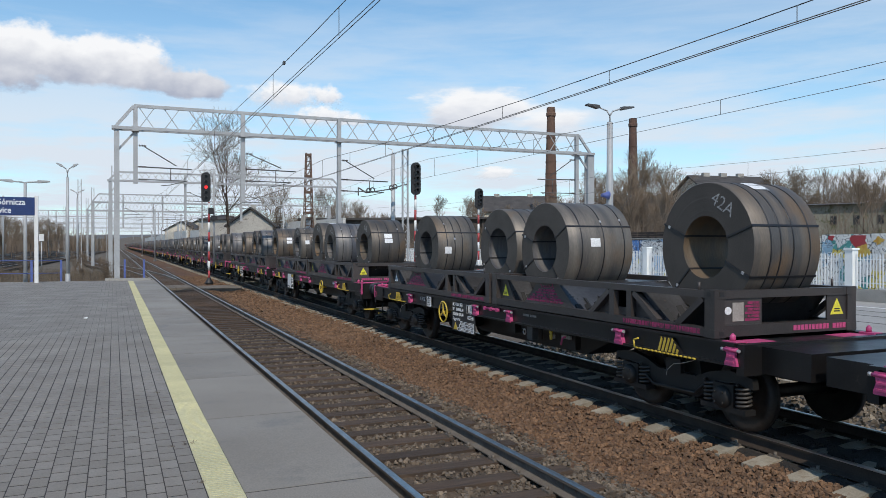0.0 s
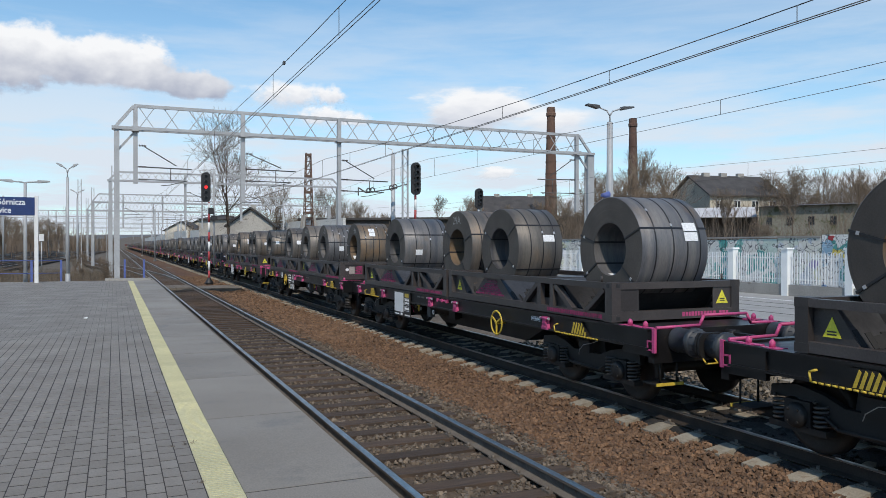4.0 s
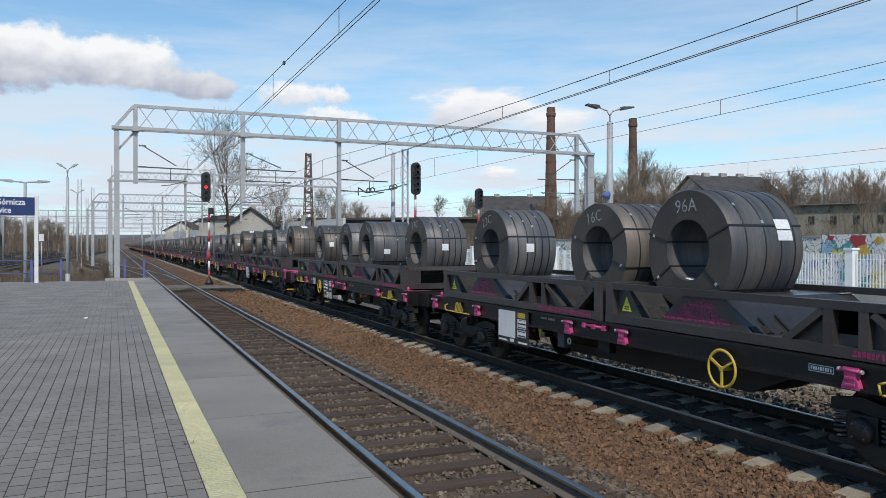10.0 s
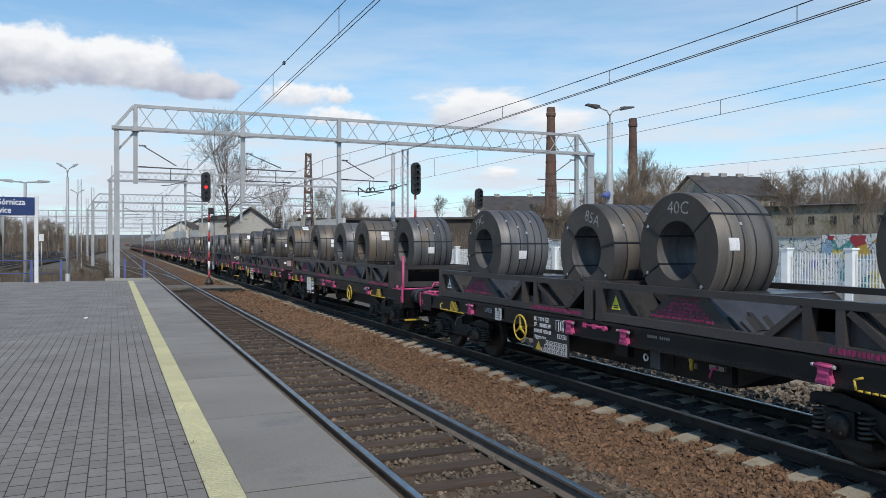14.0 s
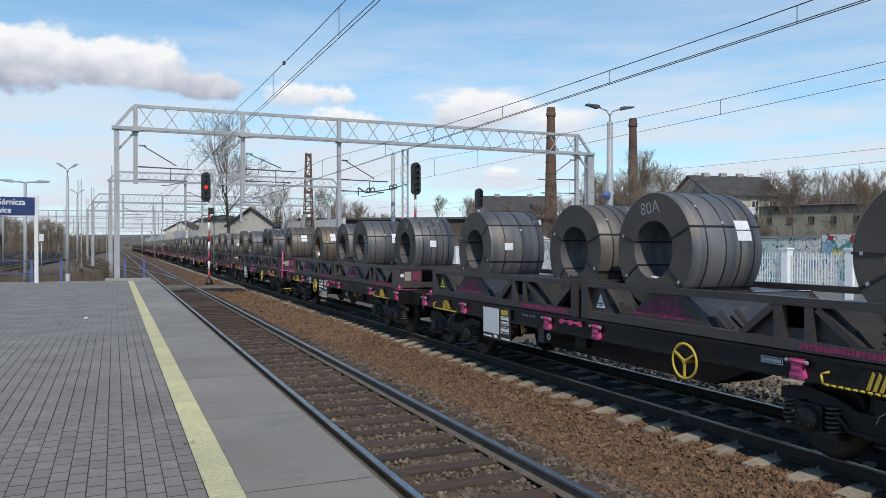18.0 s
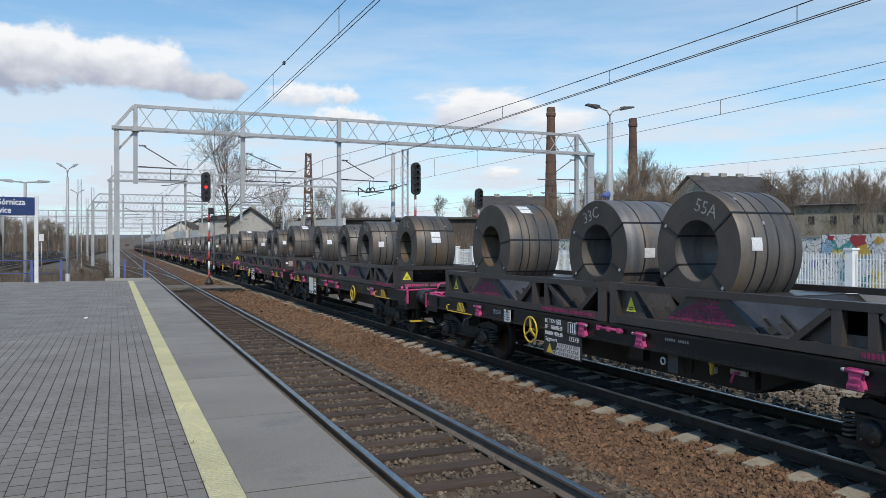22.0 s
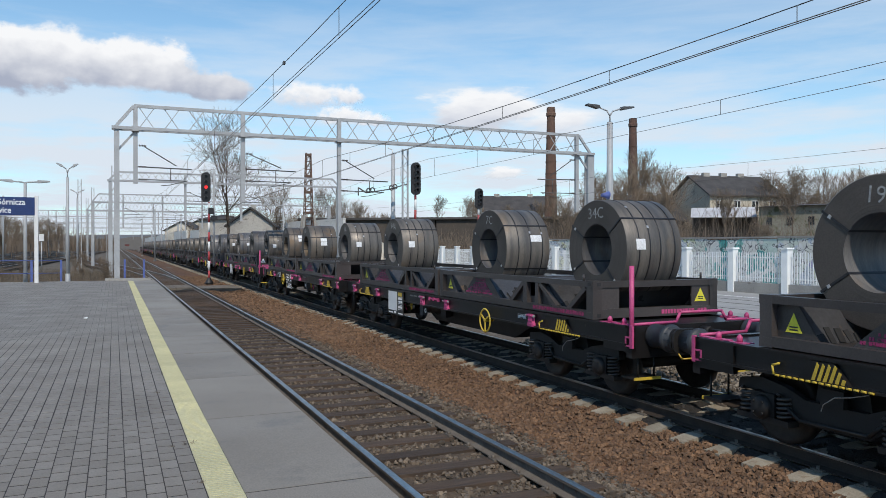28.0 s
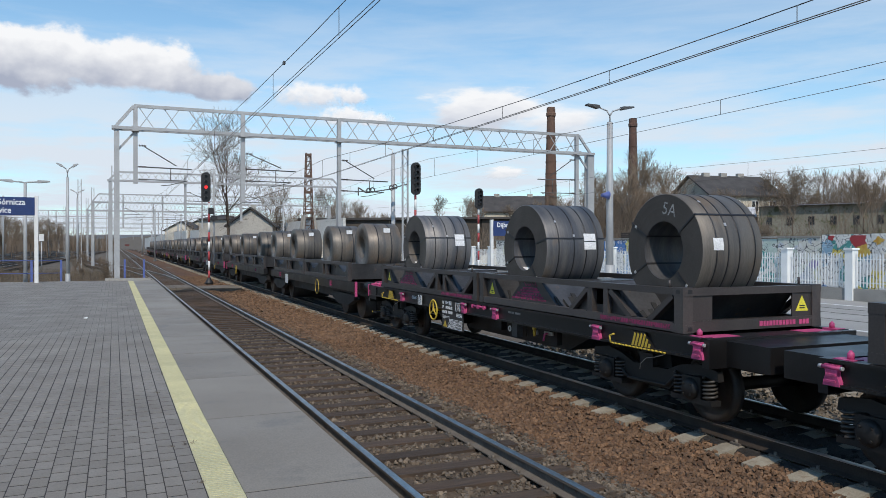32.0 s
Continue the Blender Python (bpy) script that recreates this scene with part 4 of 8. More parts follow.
            tagged(part("plate_border", bm, M["paper"], mark, "white painted frame"), kind="stuff")
            if seen < 0:
                writing("plate_words", "8.75 m", 0.062, M["paper"], mark, facing("-x", (-1.2475, sy, 0.941)), "white painted length mark", width=0.25)
            bm = N()
            for j in range(11):
                w0 = -1.76 + j * 0.042
                if j != 5:
                    box(bm, min(s * 1.241, s * 1.245), max(s * 1.241, s * 1.245), w0, w0 + 0.028, 0.955, 0.992)
            tagged(part("sill_lettering", bm, M["data_plate"], wg, "pale worn lettering bars on the sill"), kind="stuff")
            part("drain_ring", lathe(N(), [(0.034, -0.008), (0.056, -0.006), (0.056, 0.006), (0.034, 0.008)], 16, "x", (s * 1.10, -1.10, 0.645), closed=True), M["paper"], wg, "white drain cock ring")
            part("valve", lathe(N(), [(0.02, -0.10), (0.03, -0.03), (0.02, 0.0), (0.036, 0.02), (0.036, 0.05), (0.012, 0.07)], 10, "z", (s * 1.10, -2.01, 0.70)), M["brake_yellow"], wg, "brass brake valve")
            part("lever", tube(N(), [(s * 1.11, -2.34, 0.56), (s * 1.12, -2.40, 0.68), (s * 1.12, -2.48, 0.70)], 0.017, 6), M["magenta"], wg, "magenta brake lever")
            part("control_box", box(N(), min(s * 1.0, s * 1.12), max(s * 1.0, s * 1.12), -1.42, -1.22, 0.52, 0.76), M["steel_dark"], wg, bevel=0.01)
        if s == -seen:
            tagged(part("far_side_fittings", rest, M["underframe"], wg), kind="stuff")
    # lettered board on the -x side
    bm = N()
    box(bm, -1.285, -1.265, 0.58, 1.68, 0.40, 1.0)
    board = part("number_board", bm, M["board_black"], wg, "black board with white lettering")
    bm = N()
    x0 = -1.290
    rng = random.Random(4)
    for z, w0, w1, h in ((0.955, 1.56, 1.64, 0.062), (0.855, 1.55, 1.64, 0.062), (0.855, 1.16, 1.46, 0.062), (0.755, 1.42, 1.64, 0.062), (0.755, 1.12, 1.36, 0.062)):
        y = w1
        while y > w0:
            w = rng.uniform(0.034, 0.044)
            for t in (0.0, w - 0.010):
                if rng.random() < 0.8:
                    box(bm, x0, x0 + 0.004, y - t - 0.010, y - t, z - h / 2, z + h / 2)
            for q in rng.sample((-1, 0, 1), 2):
                q *= h / 2 - 0.005
                box(bm, x0, x0 + 0.0038, y - w, y, z + q - 0.005, z + q + 0.005)
            y -= w + 0.014
    for y0, y1, z0, z1 in ((1.165, 1.285, 0.915, 0.995),):
        for a, b, c, d in ((y0, y1, z0, z0 + 0.007), (y0, y1, z1 - 0.007, z1), (y0, y0 + 0.007, z0, z1), (y1 - 0.007, y1, z0, z1)):
            box(bm, x0, x0 + 0.004, a, b, c, d)
    for text, y, z, wide in (("TEN", 1.42, 0.955, 0.19), ("GE", 1.225, 0.955, 0.075), ("Sggmrrs", 1.45, 0.655, 0.36)):
        writing("board_words", text, 0.088, M["paper"], board, facing("-x", (x0 + 0.002, y, z)), "white stencilled letters", width=wide, bold=0.001)
    for z0, z1, y0, y1 in ((0.80, 0.985, 0.72, 0.95), (0.69, 0.76, 0.64, 0.90), (0.56, 0.62, 0.62, 1.26), (0.49, 0.552, 0.62, 1.30), (0.42, 0.482, 0.62, 1.40)):
        for a, b, c, d in ((y0, y1, z0, z0 + 0.008), (y0, y1, z1 - 0.008, z1), (y0, y0 + 0.008, z0, z1), (y1 - 0.008, y1, z0, z1)):
            box(bm, x0, x0 + 0.004, a, b, c, d)
        y = y0 + 0.03
        while y < y1 - 0.05:
            box(bm, x0, x0 + 0.004, y, y + rng.uniform(0.014, 0.026), z0 + 0.018, z1 - 0.018)
            y += 0.055
    tagged(part("board_lettering", bm, M["paper"], board, "white stencilled lettering bars"), kind="stuff")
    bm = N()
    prism(bm, [(1.40, 0.43), (1.60, 0.43), (1.50, 0.58)], x0, x0 + 0.004, "x")
    part("warning_triangle", bm, M["brake_yellow"], board, "yellow warning triangle")
    bm = N()
    box(bm, -1.292, -1.280, 2.86, 3.10, 0.80, 1.02)
    card = part("white_card", bm, M["white_paint"], wg, "white printed card in a steel clip")
    bm = N()
    for i in range(1, 5):
        box(bm, -1.2955, -1.2925, 2.86 + i * 0.048 - 0.003, 2.86 + i * 0.048 + 0.003, 0.81, 1.0)
        box(bm, -1.2952, -1.2922, 2.87, 3.09, 0.80 + i * 0.044 - 0.003, 0.80 + i * 0.044 + 0.003)
    box(bm, -1.2956, -1.2921, 2.95, 3.01, 0.97, 1.021)
    tagged(part("card_print", bm, M["steel_dark"], card, "fine grey ruled lines"), kind="stuff")
    # white panel on the +x side
    bm = N()
    box(bm, 1.265, 1.285, -3.50, -2.38, 0.42, 1.04)
    panel = part("panel_board", bm, M["board_black"], wg, "black board with a white panel")
    part("white_panel", box(N(), 1.285, 1.292, -3.46, -2.83, 0.53, 1.01), M["white_paint"], panel, "plain white painted panel")
    bm = N()
    for z0, z1, y0, y1 in ((0.72, 0.885, -2.74, -2.44), (0.57, 0.69, -2.74, -2.44)):
        for a, b, c, d in ((y0, y1, z0, z0 + 0.01), (y0, y1, z1 - 0.01, z1), (y0, y0 + 0.01, z0, z1), (y1 - 0.01, y1, z0, z1)):
            box(bm, 1.286, 1.291, a, b, c, d)
    rng = random.Random(9)
    for z, h, y0, y1 in ((0.82, 0.045, -2.71, -2.47), (0.75, 0.045, -2.70, -2.48), (0.605, 0.055, -2.71, -2.47), (0.455, 0.03, -3.45, -3.12), (0.455, 0.055, -3.02, -2.88), (0.455, 0.03, -2.72, -2.42)):
        y = y0
        while y < y1:
            w = rng.uniform(0.018, 0.034)
            box(bm, 1.286, 1.291, y, y + w, z, z + h)
            y += w + 0.012
    tagged(part("panel_lettering", bm, M["paper"], panel, "white stencilled lettering bars"), kind="stuff")
    part("yellow_mark", box(N(), 1.286, 1.291, -2.73, -2.47, 0.91, 1.0), M["brake_yellow"], panel, "yellow crane mark")
    panel.location.y = 0.25
    for ob in wg.children:
        ob.location.z += 0.085
    for y in (-5.1, 5.1):
        build_bogie(wg, y, seen)
    return wg


def lowered(cr):
    """The frames are 585 mm high: flattens the drawing, which is made for 660 mm."""
    for ob in cr.children_recursive:
        ob.data.transform(Matrix.Diagonal((1, 1, 0.886, 1)))
    return cr


def build_cradle(style, front, pale=False):
    """A 20-foot steel cradle frame for two coils. style: which signs its front end carries; front: its front end shows; pale: white side triangle."""
    cr = thing("coil_cradle", (0, 0, 0), "low black steel coil cradle with braced sides on a wagon", "coil cradle", "coil cradles on the wagons")
    L, W, H = 2.945, 1.22, 0.66
    P = M["cradle_paint"]
    for s in (-1, 1):
        x0, x1 = sorted((s * W, s * (W - 0.11)))
        rail = box(N(), x0, x1, -L + 0.16, L - 0.16, H - 0.11, H - 0.01)
        rod(rail, ((x0 + x1) / 2, -2.62, H - 0.02), ((x0 + x1) / 2, -2.62, H + 0.10), 0.018, 8)
        part("top_rail", rail, P, cr, bevel=0.006)
        part("bottom_rail", box(N(), x0, x1, -L + 0.16, L - 0.16, 0.01, 0.14), P, cr, bevel=0.008)
        for e in (-1, 1):
            bm = N()
            x0, x1 = sorted((s * W, s * (W - 0.16)))
            y0, y1 = sorted((e * L, e * (L - 0.17)))
            box(bm, x0, x1, y0, y1, 0.118, H - 0.118)
            for z in (0.0, H - 0.118):
                box(bm, min(s * (W + 0.004), s * (W - 0.178)), max(s * (W + 0.004), s * (W - 0.178)), min(e * (L + 0.004), e * (L - 0.178)), max(e * (L + 0.004), e * (L - 0.178)), z, z + 0.118)
            post = part("corner_post", bm, P, cr, bevel=0.006)
            if s < 0 and e < 0 and front:
                for z in (0.03, H - 0.088):
                    part("lifting_slot", box(N(), s * (W - 0.11) - 0.035, s * (W - 0.11) + 0.035, e * (L + 0.006) - 0.003, e * (L + 0.006) + 0.003, z, z + 0.06), M["board_black"], post)
                    0 if z < 0.1 else part("lifting_slot", box(N(), s * (W + 0.006) - 0.003, s * (W + 0.006) + 0.003, e * (L - 0.09) - 0.035, e * (L - 0.09) + 0.035, z, z + 0.06), M["board_black"], post)
        xx = s * (W - 0.05)
        bars = [beam(N(), (xx, -2.73, H - 0.13), (xx, -2.25, 0.12), 0.085, 0.10, (1, 0, 0)), box(N(), xx - 0.045, xx + 0.045, -0.92, -0.80, 0.14, H - 0.11), box(N(), xx - 0.045, xx + 0.045, -1.32, -1.21, 0.14, H - 0.11),
                beam(N(), (xx, -0.79, H - 0.13), (xx, -0.31, 0.12), 0.085, 0.09, (1, 0, 0)), beam(N(), (xx, -1.36, H - 0.13), (xx, -1.86, 0.12), 0.085, 0.09, (1, 0, 0))]
        x0, x1 = s * (W - 0.115), s * (W - 0.09)
        web = prism(N(), [(-0.36, 0.14), (-0.80, 0.14), (-0.80, H - 0.12)], x0, x1, "x")
        prism(web, [(-1.32, 0.14), (-1.84, 0.14), (-1.40, H - 0.12), (-1.32, H - 0.12)], x0, x1, "x")
        prism(web, [(-0.92, 0.14), (-1.21, 0.14), (-1.21, 0.27), (-0.92, 0.27)], x0, x1, "x")
        end_web = prism(N(), [(2.24, 0.14), (L - 0.17, 0.14), (L - 0.17, H - 0.11), (2.50, H - 0.11)], x0, x1, "x")
        ridge_web = prism(N(), [(0.24, 0.14), (1.84, 0.14), (1.40, H - 0.11), (0.72, H - 0.11)], x0, x1, "x")
        if s < 0:
            for bm in bars:
                part("brace", bm, P, cr)
            part("web_plate", web, P, cr)
            part("web_plate", end_web, P, cr)
            sp = part("side_plate", ridge_web, P, cr)
        else:
            rest = N()
            give = joined(rest)
            for bm in bars + [web, end_web, ridge_web]:
                give("brace", bm, P)
            box(rest, -W + 0.11, W - 0.13, -L + 0.2, L - 0.2, 0.05, 0.08)
            tagged(part("far_side_frame", rest, P, cr), kind="stuff")
        if s < 0:
            rng = random.Random(style * 3)
            bm = N()
            f0, f1 = -(W - 0.086), -(W - 0.089)
            for i in range(5):
                z, y, stop = 0.385 - i * 0.052, 1.36 + 0.10 * i, 0.86 - 0.07 * i
                while y > stop:
                    k = rng.uniform(0.022, 0.036)
                    box(bm, f0, f1, y - k, y, z + rng.choice((0, 0, 0.008)), z + 0.042)
                    y -= k + (0.035 if rng.random() < 0.12 else 0.006)
            for j in range(15):
                y, y2 = 1.30 - j * 0.030, 1.30 - (j + 1) * 0.030
                beam(bm, (f1, y, 0.478 + 0.026 * math.sin(j * 2.1) + (0.04 if j in (0, 9, 13) else 0)), (f1, y2, 0.478 + 0.026 * math.sin((j + 1) * 2.1)), 0.017, 0.004, (1, 0, 0))
            beam(bm, (f1, 1.33, 0.425), (f1, 0.88, 0.432), 0.010, 0.004, (1, 0, 0))
            tagged(part("stencil", bm, M["magenta_faded"], sp, "faded magenta stencil marks"), kind="stuff")
            yy = L - 0.395
            bm = prism(N(), [(yy - 0.11, 0.21), (yy + 0.11, 0.21), (yy, 0.45)], -(W - 0.084), -(W - 0.080), "x")
            for z in (0.235, 0.27):
                box(bm, -(W - 0.0785), -(W - 0.0795), yy - 0.055, yy + 0.055, z, z + 0.018)
            bmesh.ops.recalc_face_normals(bm, faces=bm.faces)
            bm.faces.ensure_lookup_table()
            for f in bm.faces[-12:]:
                f.material_index = 1
            tri = part("hazard_triangle", bm, M["paper" if pale else "sign_yellow"], cr, "white triangular sign" if pale else "yellow triangular hazard sign")
            tri.data.materials.append(M["board_black"])
            bm = N()
            y = -1.15
            while y > -2.7:
                k = rng.uniform(0.03, 0.05)
                box(bm, -(W + 0.004), -(W + 0.001), y - k, y, 0.04, 0.11)
                y -= k + 0.014
            tagged(part("frame_number", bm, M["magenta_faded"], cr, "magenta stencilled bars"), kind="stuff")
    # three V-shaped troughs across the frame, with flat ridges between them
    for y_top, y_low in ((2.50, 2.23), (1.40, 1.84), (0.72, 0.22), (-0.80, -0.32), (-1.46, -1.86), (-2.56, -2.24)):
        d = 0.03 if y_top > y_low else -0.03
        bm = prism(N(), [(y_low, 0.10), (y_top, H - 0.105), (y_top + d, H - 0.125), (y_low + d, 0.085)], -W + 0.116, W - 0.116, "x")
        part("trough_plate", bm, M["trough"], cr)
    for y0, y1 in ((2.51, L - 0.13), (0.71, 1.41), (-1.47, -0.79), (-(L - 0.13), -2.55)):
        part("ridge_plate", box(N(), -W + 0.116, W - 0.116, y0, y1, H - 0.125, H - 0.10), M["trough"], cr)
    part("trough_floor", box(N(), -W + 0.13, W - 0.13, -2.3, 2.28, 0.082, 0.098), M["cradle_paint"], cr)
    # worn rubber strips on the plates that slope towards the front
    bm = N()
    rng = random.Random(style + 40)
    for y_top, y_low in ((2.50, 2.23), (0.72, 0.22), (-1.46, -1.86)):
        a, b = Vector((0, y_low, 0.112)), Vector((0, y_top, H - 0.092))
        for i in range(5):
            x = -W + 0.17 + i * 0.13 + rng.uniform(-0.03, 0.03)
            q = a.lerp(b, rng.uniform(0.14, 0.50))
            beam(bm, a + Vector((x, 0, 0)), q + Vector((x + rng.uniform(-0.02, 0.02), 0, 0)), rng.uniform(0.05, 0.12), 0.016, Vector((0, y_low - y_top, b.z - a.z)).cross(Vector((1, 0, 0))))
    tagged(part("rubber_lining", bm, M["lining"], cr, "torn black rubber lining"), kind="stuff")
    bm = N()
    for y in (0.70, -0.78, -1.45):
        box(bm, -W + 0.14, -W + 0.30, y - 0.018, y + 0.018, H - 0.1, H - 0.094)
        box(bm, W - 0.34, W - 0.14, y - 0.02, y + 0.02, H - 0.1, H - 0.094)
    tagged(part("edge_marking", bm, M["paper"], cr, "white painted edge marks"), kind="stuff")
    for e in (-1, 1):
        y0, y1 = sorted((e * L, e * (L - 0.12)))
        top, low = box(N(), -W + 0.16, W - 0.16, y0, y1, H - 0.12, H - 0.01), box(N(), -W + 0.16, W - 0.16, y0, y1, 0.01, 0.17)
        if front and e < 0:
            part("end_beam", top, P, cr, bevel=0.008)
            part("end_beam", low, P, cr, bevel=0.008)
        else:
            joined(top)("low", low, P)
            part("end_frame", top, P, cr)
    if not front:
        return lowered(cr)
    yy = -(L - 0.03)
    f = yy - 0.013
    near_wide = 0.62 if style in (0, 3) else 0.34
    for s in (-1, 1):
        wide = near_wide if s < 0 else (0.62 if style in (1, 4) else 0.36)
        x0, x1 = sorted((s * (W - 0.16), s * (W - 0.16 - wide)))
        pl = part("end_plate", box(N(), x0, x1, yy - 0.01, yy + 0.01, 0.17, H - 0.12), P, cr)
        m = (x0 + x1) / 2
        triangle = (s < 0 and style in (1, 4)) or (s > 0 and style in (0, 2, 3))
        if triangle:
            if s > 0:
                m = x0 + 0.18
            tri = part("hazard_triangle", prism(N(), [(m - 0.12, 0.25), (m + 0.12, 0.25), (m, 0.49)], f - 0.003, f + 0.003, "y"), M["sign_yellow" if style < 3 else "paper"], pl, "yellow triangular hazard sign" if style < 3 else "white triangular sign")
            bm = N()
            for z in (0.29, 0.325):
                box(bm, m - 0.05, m + 0.05, f - 0.006, f - 0.003, z, z + 0.018)
            part("sign_text", bm, M["board_black"], tri)
        elif (s < 0 and style in (0, 3)) or (s > 0 and style in (1, 4)):
            part("data_plate", box(N(), x0 + 0.14, x0 + 0.32, f - 0.003, f + 0.003, 0.22, 0.48), M["data_plate"], pl, "pale metal data plate")
            part("round_mark", lathe(N(), [(0.055, -0.003), (0.055, 0.003)], 14, "y", (x0 + 0.07, f, 0.37)), M["paper"], pl, "white round mark")
            bm = N()
            for i in range(6):
                box(bm, x0 + 0.345 + (i % 2) * 0.04, x0 + 0.58, f - 0.002, f + 0.002, 0.22 + i * 0.047, 0.255 + i * 0.047)
            tagged(part("stencil", bm, M["magenta_faded"], pl, "magenta stencilled bars"), kind="stuff")
    bm = N()
    rng = random.Random(style + 20)
    x = 0.08 if style in (0, 2, 3) else -0.95
    stop = x + 0.92
    while x < stop:
        w = rng.uniform(0.035, 0.055)
        if not (stop - 0.30 < x < stop - 0.22):
            box(bm, x, x + w, -(L + 0.004), -L, 0.05, 0.125)
        x += w + 0.016
    tagged(part("frame_number", bm, M["magenta"], cr, "magenta stencilled bars"), kind="stuff")
    return lowered(cr)


def build_far_wagon():
    """A wagon of the train's rear, seen only from afar: fewer parts."""
    wg = thing("flat_wagon", (0, 0, 0), "black four-axle flat wagon in the rear of the train", "wagon", "wagons of the train")
    for s in (-1, 1):
        part("side_sill", box(N(), s * 1.2 - 0.09, s * 1.2 + 0.09, -6.35, 6.85, 0.79, 1.065), M["black_paint"], wg)
        part("brake_wheel", lathe(N(), [(0.25, -0.01), (0.265, 0.0), (0.25, 0.01), (0.235, 0.0)], 20, "x", (s * 1.33, 2.45, 0.74), closed=True), M["brake_yellow"], wg)
        part("corner_grip", box(N(), s * 1.26 - 0.03, s * 1.26 + 0.03, 6.90, 6.97, 0.66, 1.10), M["magenta"], wg)
        part("buffer", rod(N(), (s * 0.875, 6.9, 0.94), (s * 0.875, 7.5, 0.94), 0.15, 12), M["rubber"], wg)
        for y in (-4.15, 4.2):
            part("container_bracket", box(N(), s * 1.29 - 0.04, s * 1.29 + 0.04, y - 0.07, y + 0.07, 0.86, 1.02), M["magenta_faded"], wg)
    part("centre_sill", prism(N(), [(-7.1, 1.03), (6.97, 1.03), (6.97, 0.62), (5.0, 0.72), (3.6, 0.44), (-3.6, 0.44), (-4.6, 0.72), (-7.1, 0.72)], -0.9, 0.9, "x"), M["underframe"], wg)
    part("white_panel", box(N(), 1.285, 1.292, -3.14, -2.62, 0.62, 0.99), M["white_paint"], wg)
    part("end_railing", tube(N(), [(-1.2, 6.86, 1.10), (-0.9, 6.86, 1.10), (-0.82, 6.86, 1.24), (0.0, 6.86, 1.24), (0.08, 6.86, 1.10), (0.62, 6.86, 1.06)], 0.022, 6), M["magenta"], wg)
    for ob in wg.children:
        ob.location.z += 0.085
    for y in (-5.1, 5.1):
        bg = part("bogie", box(N(), -0.98, 0.98, y - 0.4, y + 0.4, 0.45, 0.8), M["underframe"], wg)
        for s in (-1, 1):
            part("side_frame", prism(N(), [(y - 1.3, 0.6), (y - 1.3, 0.75), (y + 1.3, 0.75), (y + 1.3, 0.6), (y + 0.5, 0.38), (y - 0.5, 0.38)], s * 0.98, s * 1.15, "x"), M["underframe"], bg)
        for e in (-1, 1):
            part("wheelset", rod(N(), (-0.8, y + e * 0.9, 0.46), (0.8, y + e * 0.9, 0.46), 0.46, 20), M["wheel_steel"], bg)
    return wg


def build_far_cradle():
    cr = thing("coil_cradle", (0, 0, 0), "low black steel coil cradle on a far wagon", "coil cradle", "coil cradles on the wagons")
    L, W, H = 2.945, 1.22, 0.66
    for s in (-1, 1):
        bm = N()
        for z0, z1 in ((0.0, 0.14), (H - 0.12, H)):
            box(bm, min(s * W, s * (W - 0.12)), max(s * W, s * (W - 0.12)), -L, L, z0, z1)
        for y in (-L, -0.35, 0.15, L - 0.2):
            box(bm, min(s * (W - 0.002), s * (W - 0.118)), max(s * (W - 0.002), s * (W - 0.118)), y, y + 0.2, 0.13, H - 0.11)
        part("side_frame", bm, M["cradle_paint"], cr)
    part("trough_plate", prism(N(), [(-2.8, 0.6), (-2.1, 0.3), (-1.9, 0.3), (-1.3, 0.55), (1.3, 0.55), (1.9, 0.3), (2.1, 0.3), (2.8, 0.6), (2.8, 0.05), (-2.8, 0.05)], -W + 0.14, W - 0.14, "x"), M["trough"], cr)
    return lowered(cr)


def build_far_coil(r, w, tone):
    co = thing("steel_coil", (0, 0, 0), "dark steel coil on a far wagon of the train", "steel coil", "steel coils on the train")
    bm = lathe(N(), [(0.375, -w / 2), (r - 0.01, -w / 2), (r, -w / 2 + 0.01), (r, w / 2 - 0.01), (r - 0.01, w / 2), (0.375, w / 2)], 40, "x", closed=True)
    part("winding", bm, M[tone], co)
    for x in (-w * 0.2, w * 0.2):
        part("band", lathe(N(), [(r + 0.001, x - 0.018), (r + 0.007, x - 0.015), (r + 0.007, x + 0.015), (r + 0.001, x + 0.018)], 40, "x", closed=True), M["strap"], co)
    part("paper_label", box(N(), 0.0, 0.2, -r * 0.75 - 0.06, -r * 0.75 + 0.02, r * 0.62, r * 0.80), M["paper"], co)
    return co


